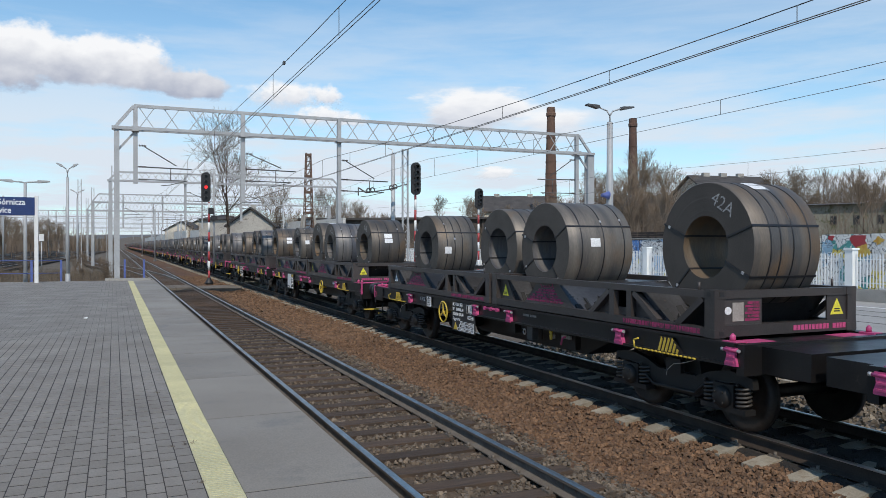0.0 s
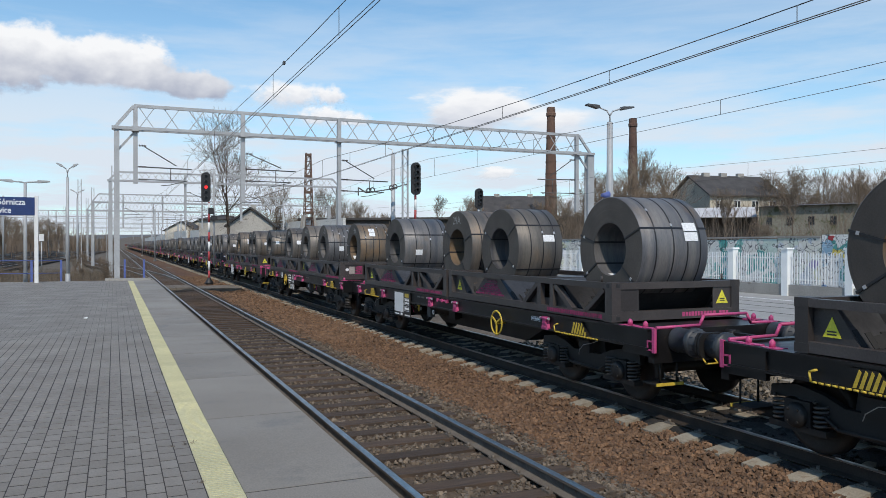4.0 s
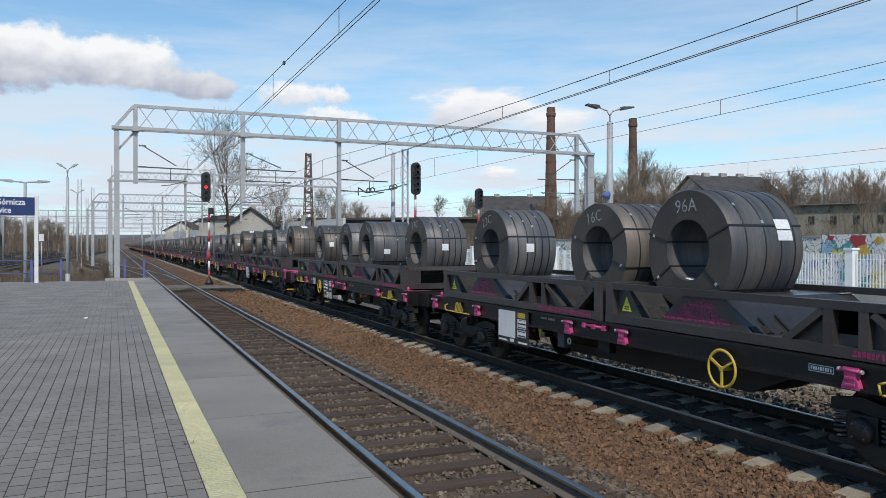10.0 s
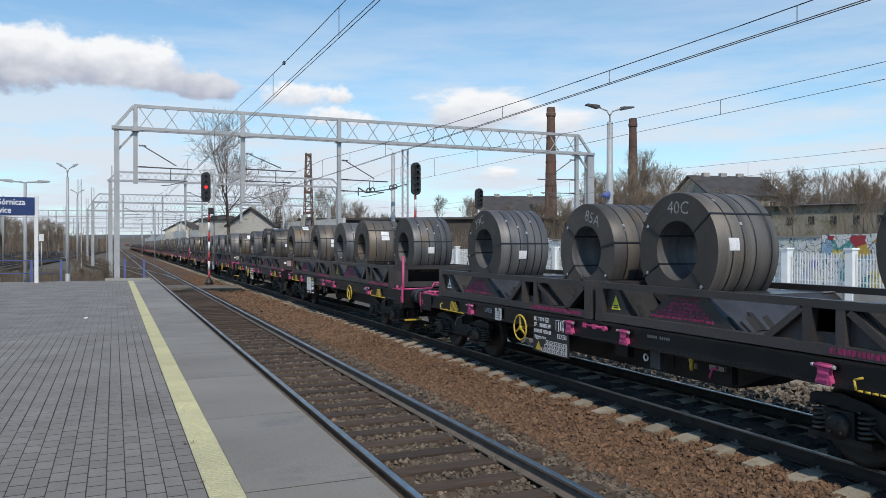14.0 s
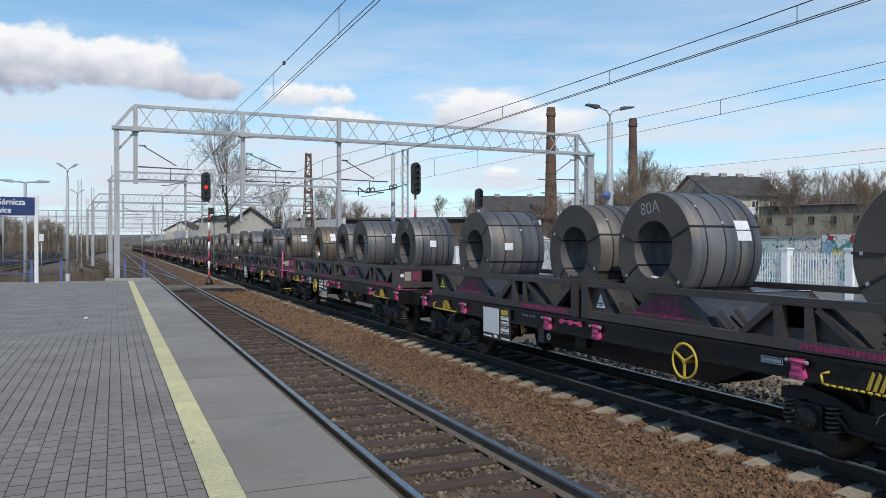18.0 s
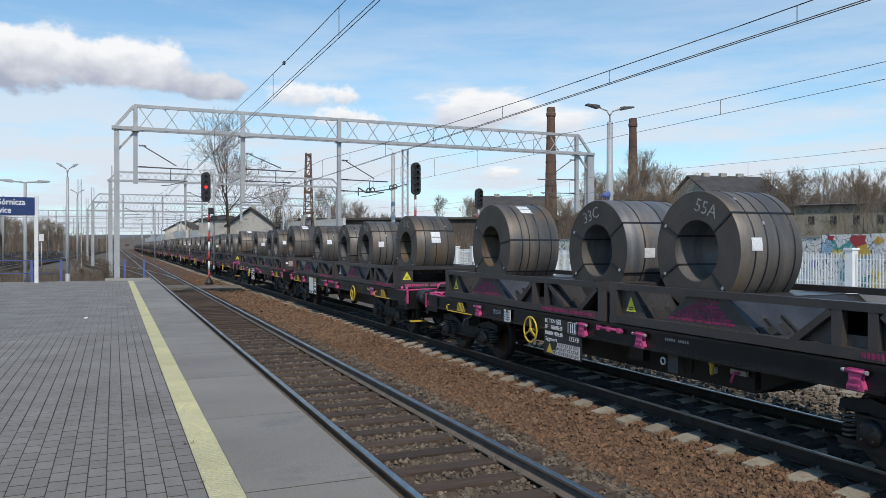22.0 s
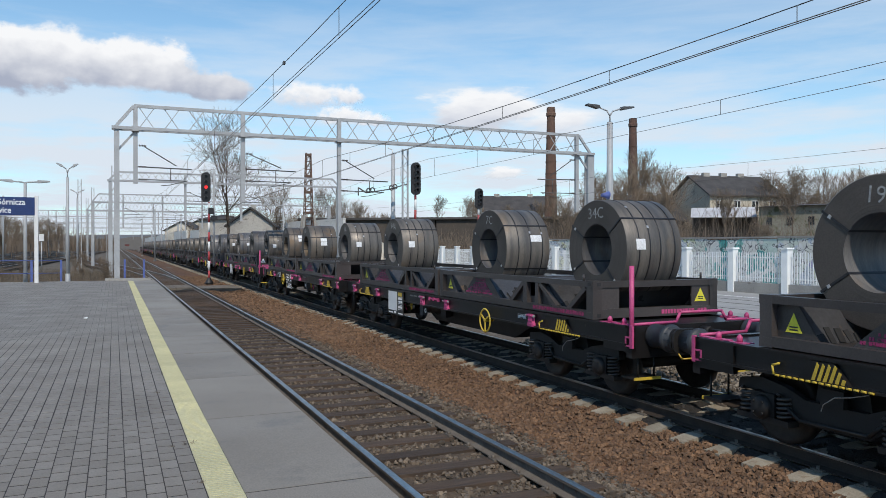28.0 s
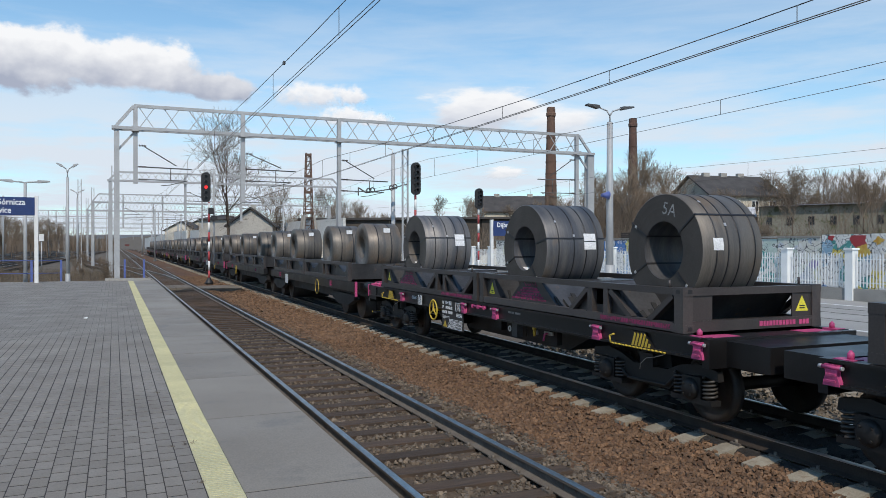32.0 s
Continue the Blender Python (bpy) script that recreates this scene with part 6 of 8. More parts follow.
def build_walls():
    M["mural"] = mural_material("mural", (0.74, 0.74, 0.72), [(0.78, 0.78, 0.75), (0.14, 0.30, 0.60), (0.80, 0.78, 0.72), (0.72, 0.60, 0.14), (0.78, 0.80, 0.80), (0.30, 0.48, 0.62), (0.70, 0.62, 0.52), (0.10, 0.36, 0.34)], 1.3, 0.46, 0.013)
    M["graffiti"] = mural_material("graffiti", (0.72, 0.71, 0.65), [(0.74, 0.73, 0.66), (0.70, 0.70, 0.44), (0.80, 0.80, 0.77), (0.62, 0.68, 0.60), (0.55, 0.60, 0.66)], 1.2, 0.44, 0.014, 3.0)
    M["graffiti_teal"] = mural_material("graffiti_teal", (0.70, 0.70, 0.66), [(0.10, 0.38, 0.36), (0.72, 0.74, 0.72), (0.22, 0.50, 0.46), (0.74, 0.74, 0.70), (0.55, 0.66, 0.60)], 1.1, 0.42, 0.014, 7.0)
    M["graffiti_blue"] = mural_material("graffiti_blue", (0.74, 0.75, 0.75), [(0.13, 0.28, 0.62), (0.76, 0.77, 0.78), (0.36, 0.55, 0.78), (0.74, 0.66, 0.20), (0.78, 0.78, 0.76)], 1.0, 0.44, 0.013, 11.0)
    base = -0.3
    right = thing("mural_wall", (WALL_X, 0, base), "concrete panel wall painted with a colourful mural", "wall")
    y = 25.2
    i = 0
    while y > 0:
        part("panel", box(N(), -0.08, 0.08, y - 2.48, y, 0.0, 3.05 + 0.02 * (i % 2)), M["mural"], right, bevel=0.01)
        y -= 2.5
        i += 1
    def spray(bm, y, z, r, depth, seed):
        """A ragged patch of sprayed paint."""
        rng = random.Random(seed)
        pts = []
        for i in range(40):
            t = 2 * math.pi * i / 40
            q = r * (1.0 + 0.55 * noise.noise((1.6 * math.cos(t), 1.6 * math.sin(t), seed * 5.1)) + 0.30 * noise.noise((5 * math.cos(t), 5 * math.sin(t), seed * 3.3)) + rng.uniform(-0.03, 0.03))
            pts.append((y + q * 1.25 * math.cos(t), min(3.0, z + q * math.sin(t))))
        prism(bm, pts, -depth - 0.006, -depth, "x")
    for name, mat, label, spots in (("red_paint", "red_paint", "red sprayed patches", ((23.3, 2.78, 0.36, 0.083, 1), (24.7, 2.95, 0.16, 0.083, 2), (18.0, 2.3, 0.3, 0.083, 7))),
                                    ("yellow_paint", "orange_paint", "orange and yellow sprayed patches", ((23.1, 2.3, 0.28, 0.091, 4), (22.35, 2.75, 0.16, 0.091, 5), (17.2, 2.0, 0.25, 0.091, 8))),
                                    ("blue_paint", "violet_paint", "violet sprayed patches", ((21.1, 2.42, 0.40, 0.099, 6), (20.3, 2.3, 0.26, 0.099, 9), (25.6, 1.7, 0.22, 0.099, 10)))):
        bm = N()
        for spot in spots:
            spray(bm, *spot)
        part(name, bm, M[mat], right, label)
    left = thing("graffiti_wall", (WALL_X, 0, base), "low pale concrete wall covered in teal and white graffiti", "wall")
    y = 57.74
    i = 0
    while y > 25.5:
        part("panel", box(N(), -0.08, 0.08, y - 2.48, y, 0.0, 2.88 + 0.03 * math.sin(i * 1.7)), M["graffiti_teal" if i in (11, 10, 2) else "graffiti_blue" if i in (6, 7, 8) else "graffiti"], left, bevel=0.01)
        part("coping", box(N(), -0.12, 0.12, y - 2.48, y, 2.915, 3.0), M["concrete"], left, bevel=0.01)
        y -= 2.5
        i += 1
    boards = thing("board_fence", (WALL_X + 0.5, 0, -0.3), "weathered dark board fence standing behind the wall", "fence")
    rng = random.Random(12)
    for i in range(3):
        for j in range(7):
            z = 2.42 + j * 0.138
            part("board", box(N(), -0.02, 0.02 + rng.uniform(0, 0.02), 35.75 + i * 1.8 + rng.uniform(-0.05, 0.05), 37.5 + i * 1.8, z, z + 0.125 + rng.uniform(-0.01, 0.01)), M["board_dark"], boards)
        part("board_post", box(N(), 0.03, 0.15, 36.6 + i * 1.8, 36.72 + i * 1.8, 0.0, 3.36), M["board_dark"], boards)
    for k in range(14):
        yy = 27.5 + k * 2.1
        bm = N()
        rng = random.Random(k)
        r = rng.uniform(0.5, 1.1)
        bmesh.ops.create_icosphere(bm, subdivisions=2, radius=r)
        for v in bm.verts:
            v.co.z *= 0.5
            v.co += v.co.normalized() * noise.noise(v.co * 2.3 + Vector((k * 7, 0, 0))) * 0.45
        ob = tagged(part("rubble", bm, M["concrete"]), "heap of pale rubble behind the wall", "rubble", "rubble heaps")
        ob.location = (33.0 + rng.uniform(-0.5, 0.8), yy, 0.9 + rng.uniform(0, 0.3))


build_walls()


# ---- overhead line ----
def portal(name, y, x0, x1, low, high, first, label, droppers=(), detailed=False):
    """A lattice portal over the tracks: two legs, a trussed beam with sloped ends, hanging posts."""
    pt = thing(name, (0, y, 0), label, "portal", "portals over the tracks")
    for x in (x0, x1):
        bm = N()
        w = 0.11 if x == x0 else 0.2
        for s in (-1, 1):
            box(bm, x - w, x + w, s * 0.14 - 0.05, s * 0.14 + 0.05, -0.6, low)
        box(bm, x - w + 0.03, x + w - 0.03, -0.09, 0.09, -0.6, low)
        part("leg", bm, M["steel_grey"], pt, bevel=0.012 if detailed else 0)
    for s in (-1, 1):
        part("lower_chord", beam(N(), (x0 - 0.2, s * 0.22, low), (x1 + 0.2, s * 0.22, low), 0.09, 0.13), M["steel_grey"], pt)
    part("upper_chord", beam(N(), (x0 + first, 0, high), (x1 - first, 0, high), 0.10, 0.14), M["steel_grey"], pt)
    for x, d in ((x0, 1), (x1, -1)):
        part("end_strut", beam(N(), (x - d * 0.1, 0, low), (x + d * first, 0, high), 0.10, 0.13), M["steel_grey"], pt)
        part("knee", beam(N(), (x + d * 0.05, 0, low - 0.95), (x + d * (first + 0.1), 0, low - 0.05), 0.07, 0.09), M["steel_grey"], pt)
    span = x1 - x0 - 2 * first
    n = max(2, round(span / 1.06))
    step = span / n
    if detailed:
        bm = N()
        beam(bm, (0, 0, low), (step * 0.66, 0, high), 0.034, 0.034)
        beam(bm, (step * 0.66, 0.036, low), (0, 0.036, high), 0.034, 0.034)
        cross = mesh_of("lattice_cross", bm, M["steel_grey"])
        for i in range(n):
            piece("lattice_cross", cross, pt, (x0 + first + i * step + step * 0.17, 0, 0))
    else:
        bm = N()
        for i in range(n):
            a = x0 + first + i * step
            beam(bm, (a, 0, low), (a + step / 2, 0, high), 0.03, 0.03)
            beam(bm, (a + step / 2, 0, high), (a + step, 0, low), 0.03, 0.03)
            beam(bm, (a, 0, high), (a + step / 2, 0, low), 0.03, 0.03)
            beam(bm, (a + step / 2, 0, low), (a + step, 0, high), 0.03, 0.03)
        tagged(part("lattice", bm, M["steel_grey"], pt), kind="stuff")
    for x, bottom in droppers:
        bm = N()
        box(bm, x - 0.09, x + 0.09, -0.09, 0.09, bottom, high)
        box(bm, x - 0.15, x + 0.15, -0.28, 0.28, low - 0.12, low + 0.10)
        part("hanging_post", bm, M["steel_grey"], pt, bevel=0.01 if detailed else 0)
    return pt


PORTAL_Y = 36.0
portal("line_portal", PORTAL_Y, 0.11, 24.55, 7.37, 8.38, 0.70, "tall galvanised lattice portal carrying the overhead line", ((0.87, 4.98), (5.48, 4.26), (10.06, -0.6), (23.7, 4.13)), True)
portal("line_portal", 66.0, -0.29, 18.4, 7.40, 8.10, 0.55, "grey lattice portal across the tracks in the distance", ((5.4, 4.3), (9.9, 4.3)))
portal("line_portal", 98.0, -2.25, 26.0, 7.30, 8.25, 0.6, "grey lattice portal across the tracks in the distance", ((5.4, 4.3), (10.0, 4.3), (1.0, 4.3)))
portal("line_portal", 122.0, -3.55, 20.0, 7.30, 8.45, 0.6, "grey lattice portal across the tracks in the distance", ((5.4, 4.3), (10.0, 4.3)))
for y, x0, x1 in ((160.0, -42.0, 17.0), (205.0, -50.0, 15.0), (260.0, -60.0, 14.0), (330.0, -70.0, 14.0), (150.0, -60.0, -22.0), (185.0, -75.0, -30.0)):
    portal("line_portal", y, x0, x1, 7.6, 8.7, 0.6, "grey lattice portal across the yard in the distance", tuple((x, 4.2) for x in np.arange(x0 + 5, x1 - 3, 9.0)))


def cantilever(x, reach, top, tube_z, y=PORTAL_Y, drop=0.55, second=True):
    """A bracket on a hanging post: sloping tie with insulator, top tube, registration tube, steady arm."""
    d = 1 if reach > 0 else -1
    ca = thing("cantilever", (x, y, 0), "galvanised cantilever bracket with insulators, on the portal", "cantilever", "overhead line cantilevers")
    part("tie", rod(N(), (d * 0.35, 0, top - 0.03), (reach * 0.72, 0, tube_z + 0.10), 0.024, 8), M["steel_dark"], ca)
    part("top_tube", rod(N(), (d * 0.1, 0, tube_z), (reach, 0, tube_z - 0.04), 0.027, 8), M["steel_dark"], ca)
    if second:
        part("registration_tube", rod(N(), (d * 0.1, 0, tube_z - drop), (reach * 0.92, 0, tube_z - drop - 0.02), 0.022, 8), M["steel_dark"], ca)
        part("steady_arm", tube(N(), [(reach * 0.92, 0, tube_z - drop - 0.02), (reach * 0.6, 0, tube_z - drop - 0.22), (reach * 0.45, 0, tube_z - drop - 0.26)], 0.016, 6), M["steel_dark"], ca)
    part("strut", rod(N(), (reach * 0.62, 0, tube_z), (reach * 0.62, 0, tube_z - drop), 0.02, 6), M["steel_dark"], ca)
    for z in (top, tube_z) + ((tube_z - drop,) if second else ()):
        bm = N()
        for i in range(5):
            lathe(bm, [(0.022, -0.026), (0.05, 0.0), (0.022, 0.026)], 10, "x", (d * (0.16 + i * 0.065), 0, z))
        part("insulator", bm, M["insulator"], ca)
    return ca


cantilever(0.87, 2.35, 6.65, 5.72)
cantilever(5.48, 2.45, 6.50, 5.80)
cantilever(10.06, 2.5, 6.40, 5.47)
cantilever(23.7, -2.5, 7.0, 5.9, drop=0.75)
for x in (5.4, 9.9):
    cantilever(x, 2.4, 6.6, 5.9, 66.0)
for x in (1.0, 5.4, 10.0):
    cantilever(x, 2.4, 6.6, 5.9, 98.0)


def span_wires(x, z_contact, z_top, y_first, label, double=True, pitch=4.15, clamp=None):
    """Contact wire, messenger above it and droppers between them, from behind the camera into the distance."""
    line = thing("overhead_line", (0, 0, 0), label, "overhead wire", "overhead lines")
    for s in ((-0.034, 0.034) if double else (0.0,)):
        part("contact_wire", rod(N(), (x + s, -20, z_contact), (x + s, 330, z_contact), 0.0068 if double else 0.0055, 6), M["wire"], line)
    pts = []
    spans = [(-20.0, PORTAL_Y), (PORTAL_Y, 66.0), (66.0, 98.0), (98.0, 122.0), (122.0, 160.0), (160.0, 205.0), (205.0, 260.0), (260.0, 330.0)]
    for a, b in spans:
        for i in range(10):
            t = i / 10
            high = z_top + 0.75 * min(1.0, (b - a) / 55)
            pts.append((x, a + (b - a) * t, high - (high - z_top) * 4 * t * (1 - t)))
    bm = tube(N(), pts, 0.0072 if double else 0.0055, 6)
    part("messenger_wire", bm, M["wire"], line)

    def height(y):
        for p, q in zip(pts, pts[1:]):
            if p[1] <= y <= q[1]:
                return p[2] + (q[2] - p[2]) * (y - p[1]) / (q[1] - p[1])
        return z_top
    y = y_first
    while y < 62:
        part("dropper", rod(N(), (x, y, z_contact), (x, y, height(y)), 0.006, 5), M["wire"], line)
        y += pitch
    if clamp:
        part("wire_clamp", box(N(), x - 0.02, x + 0.02, clamp - 0.06, clamp + 0.06, height(clamp) - 0.03, height(clamp) + 0.03), M["steel_dark"], line)


span_wires(3.17, 5.50, 5.92, 11.34, "paired contact wires hung from a messenger wire over the near track", pitch=5.25, clamp=15.44)
span_wires(7.89, 5.09, 5.30, 7.02, "paired contact wires hung from a messenger wire over the train", pitch=3.95)
span_wires(12.5, 5.22, 5.52, 13.2, "thin contact wire and messenger over the third track", False)
span_wires(22.3, 4.93, 5.26, 22.1, "thin contact wire and messenger over the far platform", False)


def mast(x, y, top, label, lattice=False, thick=0.13):
    ma = thing("line_mast", (x, y, ground_height(x, y)), label, "mast", "overhead line masts")
    h = top - ground_height(x, y)
    if lattice:
        for s in (-1, 1):
            part("mast_leg", box(N(), s * 0.14 - 0.035, s * 0.14 + 0.035, -0.05, 0.05, 0, h), M["steel_grey"], ma)
        bm = N()
        z = 0.4
        while z < h - 0.5:
            beam(bm, (-0.14, 0, z), (0.14, 0, z + 0.35), 0.03, 0.02)
            beam(bm, (0.14, 0, z + 0.35), (-0.14, 0, z + 0.70), 0.03, 0.02)
            z += 0.7
        tagged(part("mast_lacing", bm, M["steel_grey"], ma), kind="stuff")
    else:
        part("mast_pole", rod(N(), (0, 0, 0), (0, 0, h), thick, 10, thick * 0.8), M["steel_grey"], ma)
        part("mast_foot", box(N(), -0.25, 0.25, -0.25, 0.25, -0.2, 0.25), M["concrete"], ma)
    return ma


m = mast(13.72, 36.6, 7.2, "grey lattice mast with tensioning pulleys", True)
bm = N()
for i, (a, z) in enumerate(((-0.55, 5.25), (-0.75, 5.18), (-1.75, 5.05), (-1.95, 5.02))):
    lathe(bm, [(0.11, -0.02), (0.14, 0.0), (0.11, 0.02), (0.08, 0.0)], 14, "y", (a, 0, z + 0.45), closed=True)
part("tension_pulley", bm, M["steel_dark"], m)
part("pulley_arm", tube(N(), [(0.1, 0, 5.85), (-0.9, 0, 5.55), (-2.1, 0, 5.35), (-2.5, 0, 5.6), (-2.5, 0, 5.2)], 0.03, 6), M["steel_dark"], m)
m = mast(14.1, 39.5, 7.3, "slim white pole with a hooked top")
part("pole_hook", tube(N(), [(0, 0, 7.75), (-0.05, 0, 7.95), (-0.30, 0, 8.05)], 0.03, 6), M["white_paint"], m)
for x, y, top, lat in ((-2.3, 98.5, 9.0, True), (-3.0, 80, 8.5, True), (-4.2, 84, 8.0, False), (-3.6, 122.4, 9.0, True), (0.0, 60, 8.0, True), (-1.0, 140, 9.5, True), (18.8, 92, 7.5, False),
                       (17.2, 100, 7.0, False), (11.5, 150, 8.0, False), (-14, 120, 9, False), (-20, 140, 9, True), (-26, 110, 9, False), (-33, 130, 9.5, False), (-12, 170, 9, False), (-8, 150, 9, True),
                       (-18, 190, 9, False), (-38, 170, 9, True), (-24, 210, 9, False), (-9, 230, 9, False), (-15, 250, 9, True), (-30, 240, 9, False), (-48, 200, 9, False), (6, 130, 8, False), (6, 190, 8, False), (10.2, 170, 8, True)):
    mast(x, y, top, "grey steel lattice mast in the yard" if lat else "slim grey steel mast in the yard", lat)


# ---- signals, signs, lamps ----
def signal(x, y, top, lamps, lit, facing_turn=0.0, head=1.93, paired=False):
    sg = thing("railway_signal", (x, y, -0.25), "black colour-light signal head on a red and white striped post", "signal", "railway signals", radians(facing_turn))
    h = top + 0.25
    z, i = 0.25, 0
    part("signal_base", lathe(N(), [(0.28, 0.0), (0.26, 0.1), (0.14, 0.3), (0.10, 0.42)], 8, "z"), M["signal_black"], sg)
    while z < h - head - 0.02:
        e = min(z + 0.62, h - head)
        part("post_band", rod(N(), (0, 0, z), (0, 0, e), 0.07, 12), M["red_paint" if i % 2 == 0 else "white_paint"], sg, "red band" if i % 2 == 0 else "white band")
        z, i = e, i + 1
    if paired:
        part("rear_post", rod(N(), (0.32, 0.12, 1.2), (0.32, 0.12, h - 0.1), 0.06, 10), M["steel_grey"], sg)
        part("relay_box", box(N(), -0.05, 0.28, -0.15, 0.15, h - head - 0.75, h - head - 0.35), M["signal_black"], sg, bevel=0.02)
        bm = box(N(), 0.12, 0.5, -0.2, 0.1, h - head - 1.15, h - head - 0.85)
        part("low_lamp_box", bm, M["signal_black"], sg, bevel=0.03)
    w = 0.29
    bm = N()
    pts = []
    cx = -0.2 if paired else 0.0
    for k in range(24):
        t = 2 * math.pi * k / 24
        pts.append((cx + w * math.cos(t), (h - w if math.sin(t) > 0 else h - head + w) + w * math.sin(t)))
    prism(bm, pts, -0.16, 0.02, "y")
    hd = part("signal_head", bm, M["signal_black"], sg, "black rounded signal head")
    for k in range(lamps):
        zc = h - 0.27 - k * (head - 0.54) / max(1, lamps - 1)
        bm = lathe(N(), [(0.105, 0.0), (0.105, -0.012)], 18, "y", (cx, -0.162, zc))
        part("signal_lens", bm, M["lamp_red" if k == lit else "lens"], hd, "lit red lens" if k == lit else "dark lens")
        bm = N()
        rows = []
        for yy, r in ((-0.16, 0.135), (-0.36, 0.12)):
            rows.append([bm.verts.new((cx + q * math.cos(t), yy, zc + q * math.sin(t))) for q in (r, r - 0.01) for t in (radians(-20 + 220 * j / 10) for j in range(11))])
        for j in range(10):
            bm.faces.new((rows[0][j], rows[0][j + 1], rows[1][j + 1], rows[1][j]))
            bm.faces.new((rows[0][11 + j], rows[1][11 + j], rows[1][12 + j], rows[0][12 + j]))
            bm.faces.new((rows[1][j], rows[1][j + 1], rows[1][12 + j], rows[1][11 + j]))
        part("lens_hood", bm, M["signal_black"], hd)
    return sg


signal(5.62, 51.0, 6.95, 5, 2, paired=True)
signal(16.37, 41.95, 7.15, 5, -1)
signal(23.0, 47.0, 6.15, 4, -1, head=1.4)
part("ladder_rail", tube(N(), [(-0.25, 0.1, 0.6), (-0.42, 0.1, 5.0), (-0.42, 0.1, 6.2)], 0.02, 6), M["steel_grey"], bpy.data.objects["railway_signal.001"])


def station_sign(x, y, z0, z1, wide, lines, posts, base, label, aside=0.0):
    si = thing("station_sign", (x, y, base), label, "station sign", "station signs")
    h = z1 - z0
    bd = part("sign_board", box(N(), -wide / 2, wide / 2, -0.03, 0.03, z0 - base, z1 - base), M["sign_blue"], si, "dark blue enamelled board", bevel=0.006)
    for px in posts:
        part("sign_post", box(N(), px - 0.07, px + 0.07, -0.02, 0.12, 0.0, z1 - base + 0.06), M["white_paint"], si, "white square post", bevel=0.008)
    for i, text in enumerate(lines):
        writing("sign_lettering", text, 0.33, M["paper"], bd, facing("-y", (aside, -0.034, z0 - base + h * (0.72 - 0.45 * i))), "white lettering", width=2.27 * len(text) / 16.5, bold=0.007)
    return si


station_sign(-4.22, 34.4, 3.46, 4.18, 2.62, ("Dąbrowa Górnicza", "Ząbkowice"), (-1.36, 1.36), PLATFORM_TOP, "dark blue station name sign with white lettering on white posts", -0.13)
station_sign(18.55, 33.6, 2.73, 3.47, 2.62, ("Dąbrowa Górnicza", "Ząbkowice"), (-1.36, 1.36), FAR_TOP, "dark blue station name sign with white lettering on white posts")


def lamp_post(x, y, base, top, wide, rise, label, thick=0.09, arm_turn=0.0, speaker=False, dip=0.55):
    """A tapered post with two short arms and flat luminaires."""
    lp = thing("street_lamp", (x, y, base), label, "street lamp", "platform lamps", radians(arm_turn))
    h = top - base
    part("lamp_pole", rod(N(), (0, 0, 0), (0, 0, h - dip + 0.05), thick, 14, thick * 0.72), M["steel_grey"], lp)
    part("pole_sleeve", rod(N(), (0, 0, 0), (0, 0, 1.1), thick * 1.35, 14, thick * 1.25), M["steel_grey"], lp)
    for s in (-1, 1):
        bm = tube(N(), [(0, 0, h - dip), (0, 0, h - dip * 0.45), (s * wide * 0.12, 0, h - dip * 0.15 + rise * 0.2), (s * wide * 0.5, 0, h + rise * 0.6)], 0.03, 8)
        part("lamp_arm", bm, M["steel_grey"], lp)
        bm = N()
        prism(bm, [(s * wide * 0.45, h + rise * 0.5 - 0.03), (s * wide * 0.52, h + rise * 0.62 + 0.07), (s * wide, h + rise + 0.05), (s * wide * 1.02, h + rise), (s * wide * 0.55, h + rise * 0.5 - 0.05)], -0.12, 0.12, "y")
        part("luminaire", bm, M["steel_dark" if x > 0 else "steel_grey"], lp, "flat grey luminaire", bevel=0.012)
    if speaker:
        part("loudspeaker", lathe(N(), [(0.07, 0.0), (0.09, 0.12), (0.17, 0.30), (0.16, 0.30)], 14, "x", (-0.42, -0.1, h - 3.45)), M["blue_paint"], lp, "blue horn loudspeaker")
    return lp


lamp_post(18.3, 25.4, FAR_TOP, 7.72, 1.05, 0.12, "pale double-armed platform lamp with a blue loudspeaker", 0.16, -5, True)
lamp_post(-2.41, 47.9, -0.45, 6.6, 0.55, 0.25, "slim grey double-armed lamp post beyond the platform end", 0.10)
lamp_post(-3.1, 77.6, -0.45, 7.1, 0.6, 0.22, "slim grey double-armed lamp post beyond the platform end", 0.10)
lamp_post(-3.54, 37.5, -0.45, 5.02, 0.95, 0.02, "pale double-armed lamp with long flat luminaires behind the sign", 0.085, dip=0.12)


def marker(x, y, z, label):
    """A small white cabinet on a post."""
    mk = thing("marker_box", (x, y, ground_height(x, y)), label, "marker", "yard markers")
    part("marker_post", rod(N(), (0, 0, 0), (0, 0, z), 0.06, 8), M["steel_grey"], mk)
    part("marker_head", box(N(), -0.22, 0.22, -0.15, 0.15, z, z + 0.75), M["white_paint"], mk, bevel=0.03)


for x, y, z in ((-9.5, 62.0, 2.9), (-8.4, 62.5, 2.9), (-7.0, 90.0, 3.1), (-20.0, 100.0, 3.0)):
    marker(x, y, z, "small white signal cabinet on a post in the yard")


